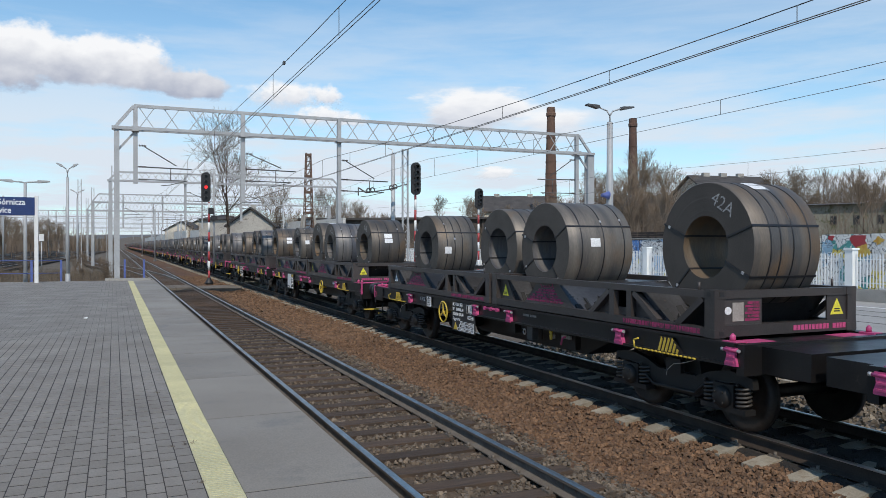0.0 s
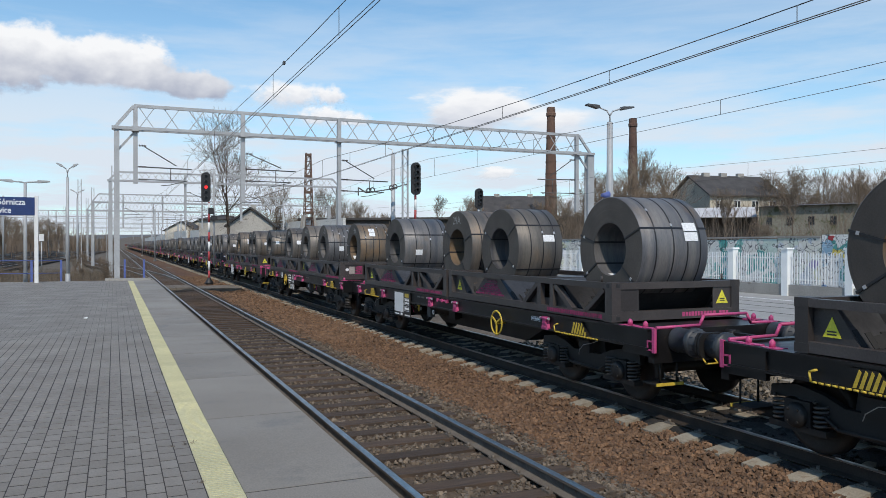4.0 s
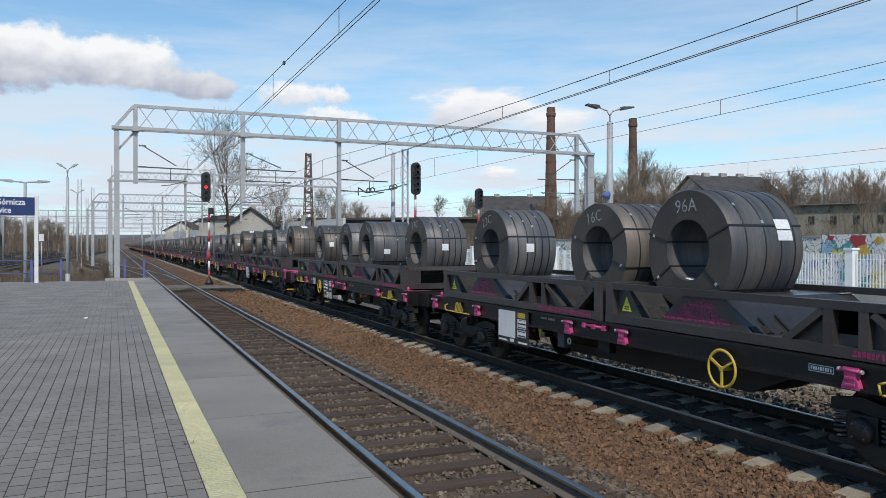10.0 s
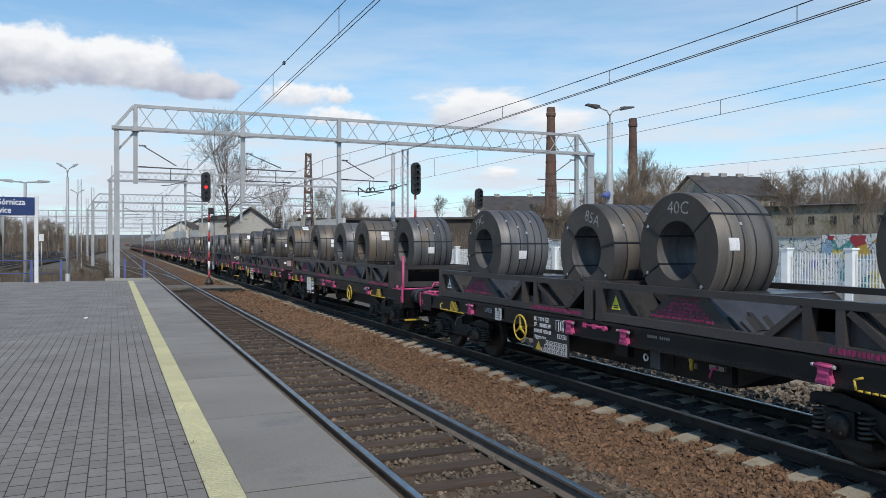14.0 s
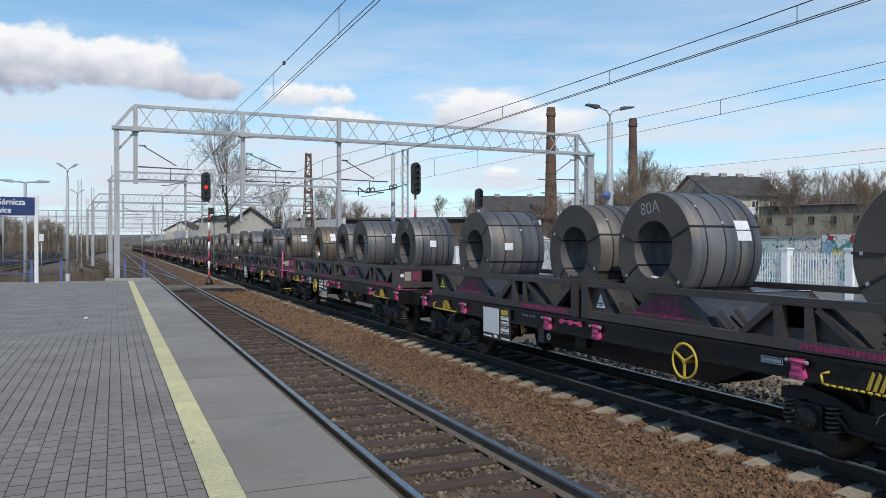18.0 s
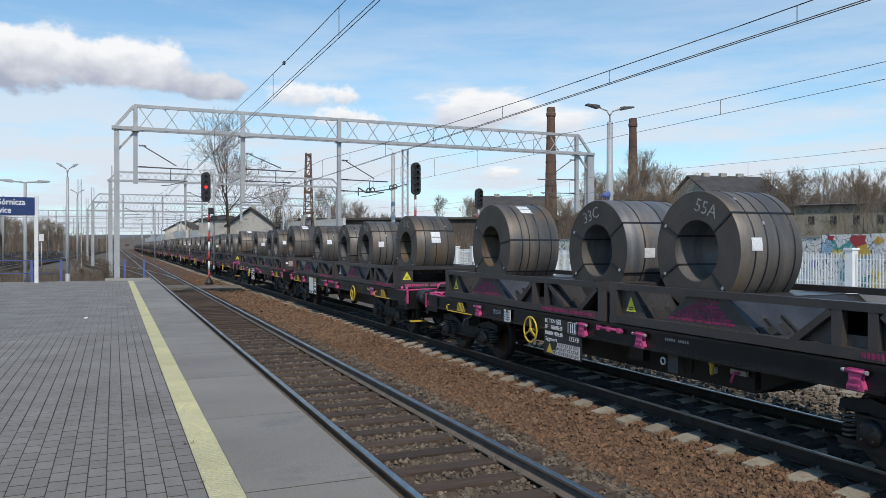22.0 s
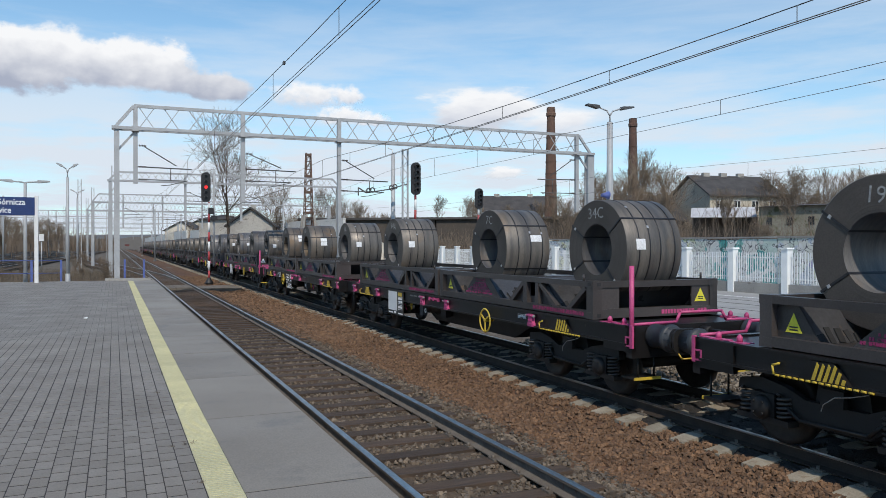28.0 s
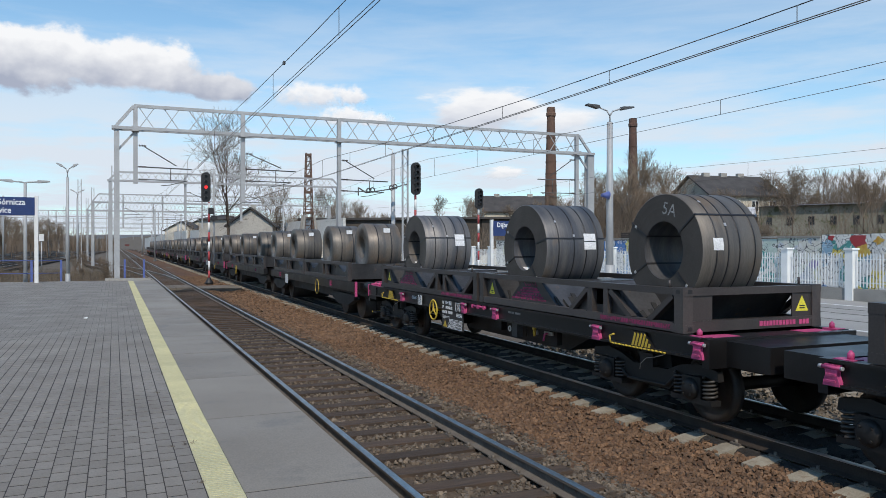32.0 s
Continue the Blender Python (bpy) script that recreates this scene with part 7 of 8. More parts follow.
# ---- railing at the platform end ----
def platform_railing():
    rl = thing("end_railing", (0, PLATFORM_END + 0.75, -0.4), "blue steel railing behind the end of the platform", "railing")
    for x in (-7.2, -5.5, -3.15, -2.05, 0.42, 1.2):
        part("railing_post", box(N(), x - 0.04, x + 0.04, -0.03, 0.03, 0.0, 2.05), M["blue_paint"], rl)
    for z in (2.03, 1.5):
        part("railing_bar", rod(N(), (-7.3, 0, z), (-2.05, 0, z), 0.016, 8), M["blue_paint"], rl)


platform_railing()

# foot crossing and points beyond the platform end
M["crossing"] = surface("crossing", (0.20, 0.17, 0.135), (0.13, 0.105, 0.08), 1.5, 30, 0.9, bump=0.3, stain=(0.09, 0.07, 0.055), stain_at=0.55)
crossing = thing("foot_crossing", (0, 0, 0), "worn brown boards of a foot crossing over the near track", "crossing")
for i in range(3):
    part("crossing_board", box(N(), NEAR_TRACK - 0.66 + i * 0.45, NEAR_TRACK - 0.24 + i * 0.45, 43.6, 46.6, -0.22, -0.05), M["crossing"], crossing, bevel=0.02)
part("crossing_board", box(N(), 1.3, NEAR_TRACK - 0.86, 43.6, 46.6, -0.35, -0.10), M["crossing"], crossing, bevel=0.02)
part("crossing_board", box(N(), NEAR_TRACK + 0.86, 6.55, 43.6, 46.6, -0.35, -0.12), M["crossing"], crossing, bevel=0.02)


def yard_track(name, pts, label):
    tr = thing(name, (0, 0, 0), label, "track", kind="structure")
    for s in (-0.7535, 0.7535):
        bm = N()
        for a, b in zip(pts, pts[1:]):
            beam(bm, (a[0] + s, a[1], -0.11), (b[0] + s, b[1], -0.11), 0.07, 0.14)
        part("rail", bm, M["rail_side"], tr)
        bm = N()
        for a, b in zip(pts, pts[1:]):
            beam(bm, (a[0] + s, a[1], -0.03), (b[0] + s, b[1], -0.03), 0.06, 0.03)
        part("rail_head", bm, M["rail_head"], tr)
    bm = N()
    for a, b in zip(pts, pts[1:]):
        n = int((b[1] - a[1]) / 0.65)
        for i in range(n):
            t = i / n
            x, y = a[0] + (b[0] - a[0]) * t, a[1] + (b[1] - a[1]) * t
            box(bm, x - 1.25, x + 1.25, y - 0.12, y + 0.12, -0.34, -0.17)
    tagged(part("sleepers", bm, M["sleeper_wood"], tr), kind="stuff")
    bm = N()
    for a, b in zip(pts, pts[1:]):
        beam(bm, (a[0], a[1], -0.31), (b[0], b[1], -0.31), 3.4, 0.2)
    part("track_bed", bm, M["ballast_dark"], tr)


yard_track("track_points", [(NEAR_TRACK - 0.2, 54), (NEAR_TRACK - 0.5, 62), (1.6, 78), (-1.0, 100), (-3.4, 130), (-6, 180)], "diverging track of a set of points")
for i, x in enumerate((-11.5, -16.2, -21, -26, -31, -36.5)):
    yard_track("track_yard_%d" % (i + 1), [(x, 20), (x, 90), (x + 2.5, 160), (x + 8, 300)], "yard track with brown rails and old sleepers")


# ---- buildings ----
def window(parent, x, z, w, h, y, frame_mat="white_paint", glass="glass_dark"):
    wd = part("window", box(N(), x - w / 2, x + w / 2, y - 0.05, y + 0.06, z, z + h), M[frame_mat if parent.location.y < 85 else glass], parent)
    for s in (-1, 1) if parent.location.y < 85 else ():
        part("pane", box(N(), x + s * w * 0.24 - w * 0.19, x + s * w * 0.24 + w * 0.19, y - 0.065, y - 0.052, z + 0.08, z + h - 0.08), M[glass], wd)
    return wd


def gabled_house(x, y, turn, wide, deep, eave, ridge, wall, label, rows, chimneys=2, base=None, hip=0.0, frames="white_paint"):
    z0 = ground_height(x, y) - 0.5 if base is None else base
    ho = thing("house", (x, y, z0), label, "house", "houses", radians(turn))
    w, d, e, r = wide / 2, deep / 2, eave - z0, ridge - z0
    bm = N()
    if hip:
        box(bm, -w, w, -d, d, 0, e)
    else:
        prism(bm, [(-d, 0), (d, 0), (d, e), (0, r - 0.15), (-d, e)], -w, w, "x")
    part("house_wall", bm, M[wall], ho)
    bm = N()
    if hip:
        vs = [bm.verts.new(p) for p in ((-w - 0.5, -d - 0.5, e), (w + 0.5, -d - 0.5, e), (w + 0.5, d + 0.5, e), (-w - 0.5, d + 0.5, e), (-w + hip, 0, r), (w - hip, 0, r))]
        for f in ((0, 1, 5, 4), (1, 2, 5), (2, 3, 4, 5), (3, 0, 4), (3, 2, 1, 0)):
            bm.faces.new([vs[i] for i in f])
    else:
        for s in (-1, 1):
            prism(bm, [(s * (d + 0.5), e - 0.3), (0, r), (0, r + 0.2), (s * (d + 0.5), e - 0.1)], -w - 0.4, w + 0.4, "x")
    roof = part("roof", bm, M["roof_dark"], ho, "dark weathered pitched roof")
    for i in range(chimneys):
        cx = -w * 0.55 + i * wide * 0.5 / max(1, chimneys - 1) if chimneys > 1 else 0
        part("chimney", box(N(), cx - 0.45, cx + 0.45, -0.3, 0.3, r - 0.7, r + 0.55), M["plaster_grey"], roof, bevel=0.03)
    for z, n in rows:
        for i in range(n):
            xx = -w + wide * (i + 0.5) / n
            window(ho, xx, z - z0, *((1.0, 1.4) if frames == "white_paint" else (0.5, 0.75)), -d, frames)
    return ho


gabled_house(76.0, 79.5, -10, 10.5, 9.5, 8.8, 11.4, "plaster", "two-storey plastered house with a dark pitched roof behind bare trees", ((6.6, 4), (3.8, 4)), 3)
M["plaster_moss"] = surface("plaster_moss", (0.25, 0.24, 0.20), (0.17, 0.165, 0.12), 0.6, 8, 0.95, bump=0.3, stain=(0.10, 0.10, 0.05), stain_at=0.52)
gabled_house(60.6, 46.2, -65.6, 16.0, 8.0, 5.7, 6.0, "plaster_moss", "long derelict mossy grey building with dark windows behind saplings", ((4.0, 9),), 0, hip=2.0, frames="roof_dark")
gabled_house(66.5, 85.0, -10, 8.0, 8.5, 5.6, 8.9, "shed_wall", "dark weathered barn with a mossy roof behind bare saplings", (), 0)
gabled_house(66, 120, -20, 12, 8, 8.2, 10.8, "plaster", "small plastered house with a dark roof in the distance", ((5.6, 4),), 2)
gabled_house(16.2, 98, 76, 8.0, 5.2, 4.7, 6.7, "plaster_grey", "pale gabled house with a tarred roof beside the line", ((2.6, 3),), 1)
gabled_house(17.5, 212, 70, 10, 8, 6.0, 8.2, "plaster_white", "small cream house far down the line", ((3.6, 3),), 1)
gabled_house(24, 230, 70, 14, 9, 7.0, 9.0, "plaster", "ochre house far down the line", ((4.0, 4),), 1)
gabled_house(17.2, 128, 75, 14, 7, 6.2, 7.0, "plaster_grey", "flat-roofed grey building beside the line", ((3.6, 4),), 0, hip=2.0)
gabled_house(-60, 165, -20, 14, 9, 5.0, 7.5, "plaster_white", "pale house beyond the yard", ((2.5, 4),), 1)

def plank_fence():
    """A dark plank fence before the house, and a lean-to with a pale sheet roof behind it."""
    a, b = Vector((45.6, 55.8, 0)), Vector((51.6, 50.2, 0))
    fe = thing("plank_fence", (a.x, a.y, ground_height(a.x, a.y) - 0.2), "dark brown plank fence before the house", "fence")
    rng = random.Random(4)
    for i in range(32):
        p = (b - a) * ((i + 0.5) / 32)
        bm = N()
        beam(bm, (p.x, p.y, 0), (p.x, p.y, 2.75 + rng.uniform(-0.12, 0.1)), 0.05, 0.24, (b - a).normalized().cross(Vector((0, 0, 1))))
        part("plank", bm, M["shed_wall"], fe)
    le = thing("lean_to", (52.2, 54.6, ground_height(52, 54) + 0.25), "lean-to with a pale corrugated sheet roof beside the house", "shed")
    u = (b - a).normalized()
    back = Vector((-u.y, u.x, 0))
    back = back if back.dot(Vector((1, 1, 0))) > 0 else -back
    bm = N()
    for i in range(36):
        p = u * (-2.9 + i * 0.16)
        beam(bm, p + Vector((0, 0, 2.75)), p + back * 2.6 + Vector((0, 0, 3.75)), 0.17, 0.05 + 0.04 * (i % 2))
    part("roof_sheet", bm, M["sheet_pale"], le, "pale corrugated sheet")
    for i in (-2.8, 0.0, 2.8):
        part("post", rod(N(), u * i + Vector((0, 0, 0)), u * i + Vector((0, 0, 2.75)), 0.06, 6), M["shed_wall"], le)
    part("back_wall", beam(N(), u * -2.9 + back * 2.5 + Vector((0, 0, 1.7)), u * 2.8 + back * 2.5 + Vector((0, 0, 1.7)), 0.12, 3.4), M["shed_wall"], le)


M["sheet_pale"] = surface("sheet_pale", (0.55, 0.55, 0.56), (0.44, 0.43, 0.45), 0.7, 10, 0.7, bump=0.1, stain=(0.30, 0.27, 0.26), stain_at=0.58)
plank_fence()

shed = thing("long_shed", (0, 0, 0), "long low dark brick building behind the tracks", "shed")
SHED_A, SHED_B = Vector((24.0, 106.0, 0)), Vector((66.0, 92.0, 0))
for i in range(7):
    a, b = SHED_A.lerp(SHED_B, i / 7), SHED_A.lerp(SHED_B, (i + 1) / 7 - 0.004)
    part("shed_wall", beam(N(), a + Vector((0, 0, 2.6 + i * 0.06)), b + Vector((0, 0, 2.6 + i * 0.06)), 6.0, 6.2), M["shed_wall"], shed)
part("shed_roof", beam(N(), SHED_A + Vector((0, 0, 5.75)), SHED_B + Vector((0, 0, 6.15)), 7.0, 0.3), M["roof_dark"], shed)

M["line_wall"] = surface("line_wall", (0.66, 0.66, 0.64), (0.55, 0.55, 0.53), 0.3, 8, 0.9, bump=0.2, stain=(0.42, 0.41, 0.39), stain_at=0.6)
wall = thing("line_wall", (14.2, 0, -0.4), "pale grey concrete wall along the line in the distance", "wall")
for i in range(20):
    y = 170 + i * 12
    part("wall_panel", box(N(), -0.1, 0.1, y, y + 11.95, 0, 5.7 + 0.15 * math.sin(i)), M["line_wall"], wall)


slope = thing("retaining_wall", (0, 0, -0.4), "pale concrete retaining wall climbing away from the line", "wall")
for i in range(9):
    a, b = Vector((14.6, 166, 0)).lerp(Vector((23.0, 80, 0)), i / 9), Vector((14.6, 166, 0)).lerp(Vector((23.0, 80, 0)), (i + 0.985) / 9)
    part("wall_panel", beam(N(), a + Vector((0, 0, 2.8)), b + Vector((0, 0, 2.8)), 0.3, 5.6 + 0.1 * math.sin(i * 2.0)), M["line_wall"], slope)


def brick_chimney(x, y, top, r_top, r_base, base, label, mat):
    ch = thing("factory_chimney", (x, y, base), label, "chimney", "factory chimneys")
    h = top - base
    bm = N()
    lathe(bm, [(r_base, 0), (r_top, h - 1.2), (r_top * 1.02, h - 1.15)], 16, "z", smooth=False)
    shaft = part("shaft", bm, M[mat], ch)
    part("crown", lathe(N(), [(r_top * 1.02, h - 1.5), (r_top * 1.22, h - 1.35), (r_top * 1.25, h - 0.9), (r_top * 1.12, h - 0.8), (r_top * 1.12, h - 0.3), (r_top * 1.05, h), (r_top * 0.8, h)], 16, "z", smooth=False), M[mat], ch)
    for i in range(9):
        z = 2 + i * (h - 5) / 9
        r = r_base + (r_top - r_base) * z / h
        part("iron_hoop", lathe(N(), [(r + 0.01, z), (r + 0.05, z), (r + 0.05, z + 0.12), (r + 0.01, z + 0.12)], 16, "z", closed=True), M["rust"], ch)
    return ch


brick_chimney(63.3, 103.4, 23.9, 0.62, 1.15, 2.0, "tall tapering brick factory chimney with iron hoops", "brick")
brick_chimney(81.4, 106.4, 23.8, 0.62, 1.05, 2.0, "tall dark brick factory chimney with iron hoops", "brick_dark")


def rusty_tower():
    tw = thing("lattice_tower", (21.1, 88.9, ground_height(21.1, 88.9)), "rusty lattice tower on pale concrete legs", "tower")
    h = 13.1 - ground_height(21.1, 88.9)
    for sx, sy in ((-1, -1), (1, -1), (1, 1), (-1, 1)):
        part("tower_leg", beam(N(), (sx * 0.62, sy * 0.62, 0), (sx * 0.26, sy * 0.26, h), 0.10, 0.10, (1, 0, 0)), M["rust"], tw)
        part("concrete_leg", beam(N(), (sx * 1.35, sy * 0.9, 0), (sx * 0.55, sy * 0.5, h * 0.46), 0.26, 0.26, (1, 0, 0)), M["concrete"], tw)
    bm = N()
    for i in range(10):
        z0, z1 = h * (0.3 + i * 0.07), h * (0.37 + i * 0.07)
        q0, q1 = 0.62 - 0.36 * z0 / h, 0.62 - 0.36 * z1 / h
        for s in (-1, 1):
            beam(bm, (-q0, s * q0, z0), (q1, s * q1, z1), 0.06, 0.06)
            beam(bm, (s * q0, -q0, z0), (s * q1, q1, z1), 0.06, 0.06)
            beam(bm, (-q0, s * q0, z0), (q0, s * q0, z0), 0.06, 0.06)
    tagged(part("tower_lacing", bm, M["rust"], tw), kind="stuff")
    for z in (h * 0.48, h * 0.66, h * 0.80, h * 0.985):
        q = 0.68 - 0.36 * z / h
        part("tower_collar", box(N(), -q, q, -q, q, z - 0.12, z + 0.12), M["rust"], tw)


rusty_tower()


# ---- trees ----
def grow(rng, height, spread, depth, trunk_r, bare_base=0.25, twig_r=0.012, upright=0.35):
    """Limbs of a leafless tree: the trunk apart from the finer crown."""
    trunk, crown = N(), N()

    def limb(p, d, length, r, level):
        steps = 3 if level < 2 else 2
        for i in range(steps):
            sway = 0.035 if level == 0 else 0.16
            d = (d + Vector((rng.gauss(0, sway), rng.gauss(0, sway), rng.gauss(0.05, 0.10)))).normalized()
            q = p + d * (length / steps)
            r2 = max(twig_r * 0.6, r * (0.78 if level else 0.84))
            rod(trunk if level < 1 else crown, p, q, r, 6 if level < 2 else 3, r2, caps=False)
            if level < depth and (level > 0 or i > 0 or bare_base < 0.1):
                for _ in range(rng.choice((1, 2, 2) if level < depth - 1 else (2, 2, 3))):
                    t = rng.uniform(0, 6.283)
                    side = d.orthogonal().normalized()
                    out = (side * math.cos(t) + d.cross(side) * math.sin(t))
                    nd = (d * rng.uniform(0.5, 0.9) + out * rng.uniform(0.5, 0.95) * spread + Vector((0, 0, upright))).normalized()
                    limb(p.lerp(q, rng.uniform(0.4, 1.0)), nd, length * rng.uniform(0.5, 0.75), max(twig_r, r2 * rng.uniform(0.45, 0.65)), level + 1)
            p, r = q, r2
        if level < depth:
            for _ in range(2):
                nd = (d + Vector((rng.gauss(0, 0.4), rng.gauss(0, 0.4), 0.15))).normalized()
                limb(p, nd, length * 0.6, max(twig_r, r * 0.7), level + 1)
    limb(Vector((0, 0, -0.3)), Vector((0, 0, 1)), height * 0.5, trunk_r, 0)
    return trunk, crown


TREES = []
for seed, (h, sp, dep, tr, tw, label) in enumerate(((17.0, 1.35, 4, 0.24, 0.018, "tall leafless tree with a spreading crown"), (9.5, 0.8, 4, 0.16, 0.013, "leafless tree with many fine twigs"), (8.0, 0.55, 4, 0.11, 0.013, "slender leafless winter tree"),
                                                    (5.0, 0.9, 4, 0.07, 0.012, "leafless brown winter shrub"), (11.0, 0.4, 4, 0.13, 0.013, "slender leafless winter birch"))):
    rng = random.Random(50 + seed)
    tree = thing("tree" if seed != 3 else "shrub", (0, -200 - 5 * seed, -0.5), label, "tree" if seed != 3 else "shrub", "bare trees" if seed != 3 else "bare shrubs")
    t, c = grow(rng, h, sp, dep, tr, 0.25 if seed != 3 else 0.0, tw, 0.35 if seed else 0.10)
    part("trunk", t, M["bark"], tree)
    part("crown", c, M["twig" if seed else "bark"], tree)
    TREES.append(tree)


def plant(kind, x, y, scale, turn, first=set()):
    z = ground_height(x, y)
    src = TREES[kind]
    if kind not in first:
        first.add(kind)
        ob = src
    else:
        ob = copy_thing(src, Matrix.Identity(4))
    ob.matrix_basis = pose(x, y, z, 0, 0, turn) @ Matrix.Diagonal((scale, scale, scale * random.uniform(0.9, 1.1), 1))
    return ob


plant(0, 10.4, 77.2, 0.80, 20)
plant(3, -2.0, 58.0, 0.42, 30)
plant(3, -0.6, 55.0, 0.34, 120)
plant(3, -6.5, 66.0, 0.40, 210)
plant(1, 20.0, 102.0, 1.05, 70)
plant(1, 32.0, 125.0, 1.0, 200)
rng = random.Random(77)
for x, y, kind, size in ((49, 44, 4, 0.50), (48, 37, 4, 0.55), (51, 32, 4, 0.6), (53, 28, 2, 0.6), (55, 30, 4, 0.62), (45, 47, 4, 0.45), (44, 53, 3, 0.6), (47, 31, 3, 0.6), (43, 41, 3, 0.6), (53, 64, 4, 0.52), (50, 62, 3, 0.7)):
    plant(kind, x, y, size, rng.uniform(0, 360))
for i in range(13):
    d, a = rng.uniform(106, 120), radians(45.8 + i * 0.85)
    plant((1, 1, 4, 1, 2)[i % 5], d * math.sin(a), d * math.cos(a), rng.uniform(0.72, 0.95), rng.uniform(0, 360))
for i in range(7):
    d, a = rng.uniform(90, 104), radians(34.5 + i * 0.9)
    plant((1, 1, 2, 1, 4)[i % 5], d * math.sin(a), d * math.cos(a), rng.uniform(0.8, 1.0), rng.uniform(0, 360))
for i in range(22):
    d = rng.uniform(85, 140)
    a = radians(rng.uniform(30, 50))
    plant(rng.choice((1, 2, 4, 3)), d * math.sin(a), d * math.cos(a), rng.uniform(0.5, 0.8), rng.uniform(0, 360))
for i in range(18):
    d = rng.uniform(115, 190)
    a = radians(rng.uniform(12, 33))
    plant(rng.choice((1, 2, 3)), d * math.sin(a), d * math.cos(a), rng.uniform(0.6, 0.95), rng.uniform(0, 360))
for i in range(22):
    plant(rng.choice((1, 3, 1)), rng.uniform(-85, -28), rng.uniform(150, 220), rng.uniform(0.9, 1.25), rng.uniform(0, 360))
for i in range(26):
    d, a = rng.uniform(150, 230), radians(rng.uniform(-9.5, -3.0))
    plant(rng.choice((1, 1, 2)), d * math.sin(a), d * math.cos(a), rng.uniform(0.6, 0.9), rng.uniform(0, 360))


def thicket(name, spots, label, height, material="twig", count=26, thin=0.014):
    """Undergrowth: bundles of thin upright stems, too many to count."""
    rng = np.random.default_rng(len(spots) + 3)
    verts, faces = [], []
    for x, y, s in spots:
        z0 = ground_height(x, y) - 0.1
        for _ in range(count):
            a, lean, h = rng.uniform(0, 6.28), rng.normal(0, 0.28), height * s * rng.uniform(0.45, 1.1)
            bx, by = x + rng.normal(0, 0.9 * s), y + rng.normal(0, 0.9 * s)
            tx, ty = bx + math.cos(a) * lean * h, by + math.sin(a) * lean * h
            k = len(verts)
            w = thin * rng.uniform(0.7, 1.6)
            mx, my = (bx + tx) / 2 + rng.normal(0, 0.1), (by + ty) / 2 + rng.normal(0, 0.1)
            for px, py, pz, q in ((bx, by, z0, w), (mx, my, z0 + h * 0.5, w * 0.7), (tx, ty, z0 + h, w * 0.25)):
                for j in range(3):
                    verts.append((px + q * math.cos(j * 2.094), py + q * math.sin(j * 2.094), pz))
            for r in (0, 3):
                for j in range(3):
                    faces.append((k + r + j, k + r + (j + 1) % 3, k + r + 3 + (j + 1) % 3, k + r + 3 + j))
            for b in range(4):
                t = rng.uniform(0.35, 0.95)
                px, py, pz = bx + (tx - bx) * t, by + (ty - by) * t, z0 + h * t
                c, l = rng.uniform(0, 6.28), h * rng.uniform(0.15, 0.35)
                k = len(verts)
                verts += [(px, py, pz - w * 0.5), (px, py, pz + w * 0.5), (px + math.cos(c) * l * 0.7, py + math.sin(c) * l * 0.7, pz + l * 0.8)]
                faces.append((k, k + 1, k + 2))
    me = bpy.data.meshes.new(name)
    me.from_pydata(verts, [], faces)
    me.materials.append(M[material])
    tagged(new(name, me), label, "thicket", kind="stuff")


rng = random.Random(5)
thicket("thicket_behind_wall", [(rng.uniform(34, 48), rng.uniform(14, 60), rng.uniform(0.5, 1.1)) for _ in range(170)], "thin brown winter undergrowth behind the wall", 2.3, count=13, thin=0.013)
thicket("thicket_on_rise", [(d * math.sin(a), d * math.cos(a), rng.uniform(0.7, 1.3)) for d, a in ((rng.uniform(75, 150), radians(rng.uniform(20, 52))) for _ in range(420))], "brown winter undergrowth on the rise", 3.0, count=18, thin=0.035)
thicket("tall_thicket_behind_wall", [(d * math.sin(a), d * math.cos(a), rng.uniform(0.6, 1.1)) for d, a in ((rng.uniform(106, 125), radians(rng.uniform(45.5, 57))) for _ in range(170))], "tall bare brown saplings behind the derelict building", 6.5, count=18, thin=0.035)
thicket("saplings_before_building", [(d * math.sin(a), d * math.cos(a), rng.uniform(0.6, 1.2)) for d, a in ((rng.uniform(56, 66), radians(rng.uniform(38, 57))) for _ in range(60))], "thin pale saplings before the derelict building", 4.5, count=5, thin=0.022)
thicket("tall_thicket_by_house", [(d * math.sin(a), d * math.cos(a), rng.uniform(0.6, 1.1)) for d, a in ((rng.uniform(92, 112), radians(rng.uniform(33, 39.5))) for _ in range(90))], "tall bare brown saplings beside the house", 6.0, count=18, thin=0.032)
thicket("thicket_beyond_yard", [(rng.uniform(-110, -25), rng.uniform(170, 300), rng.uniform(0.5, 1.6)) for _ in range(300)], "brown winter scrub beyond the yard", 5.5, count=18, thin=0.07)
thicket("evergreen_scrub", [(rng.uniform(72, 86), rng.uniform(60, 68), rng.uniform(0.5, 0.9)) for _ in range(26)], "greenish scrub before the derelict building", 2.2, "evergreen", 30, 0.03)
thicket("scrub_down_the_line", [(rng.uniform(-130, 0), rng.uniform(290, 420), rng.uniform(0.8, 1.5)) for _ in range(200)] + [(rng.uniform(16, 60), rng.uniform(150, 330), rng.uniform(0.8, 1.4)) for _ in range(160)], "brown winter scrub far down the line", 5.5, count=18, thin=0.09)
thicket("platform_end_weeds", [(rng.uniform(-11, 2.2), rng.uniform(37, 78), rng.uniform(0.3, 0.9)) for _ in range(420)], "dry weeds beyond the platform end", 1.1, "dry_grass", 16, 0.012)


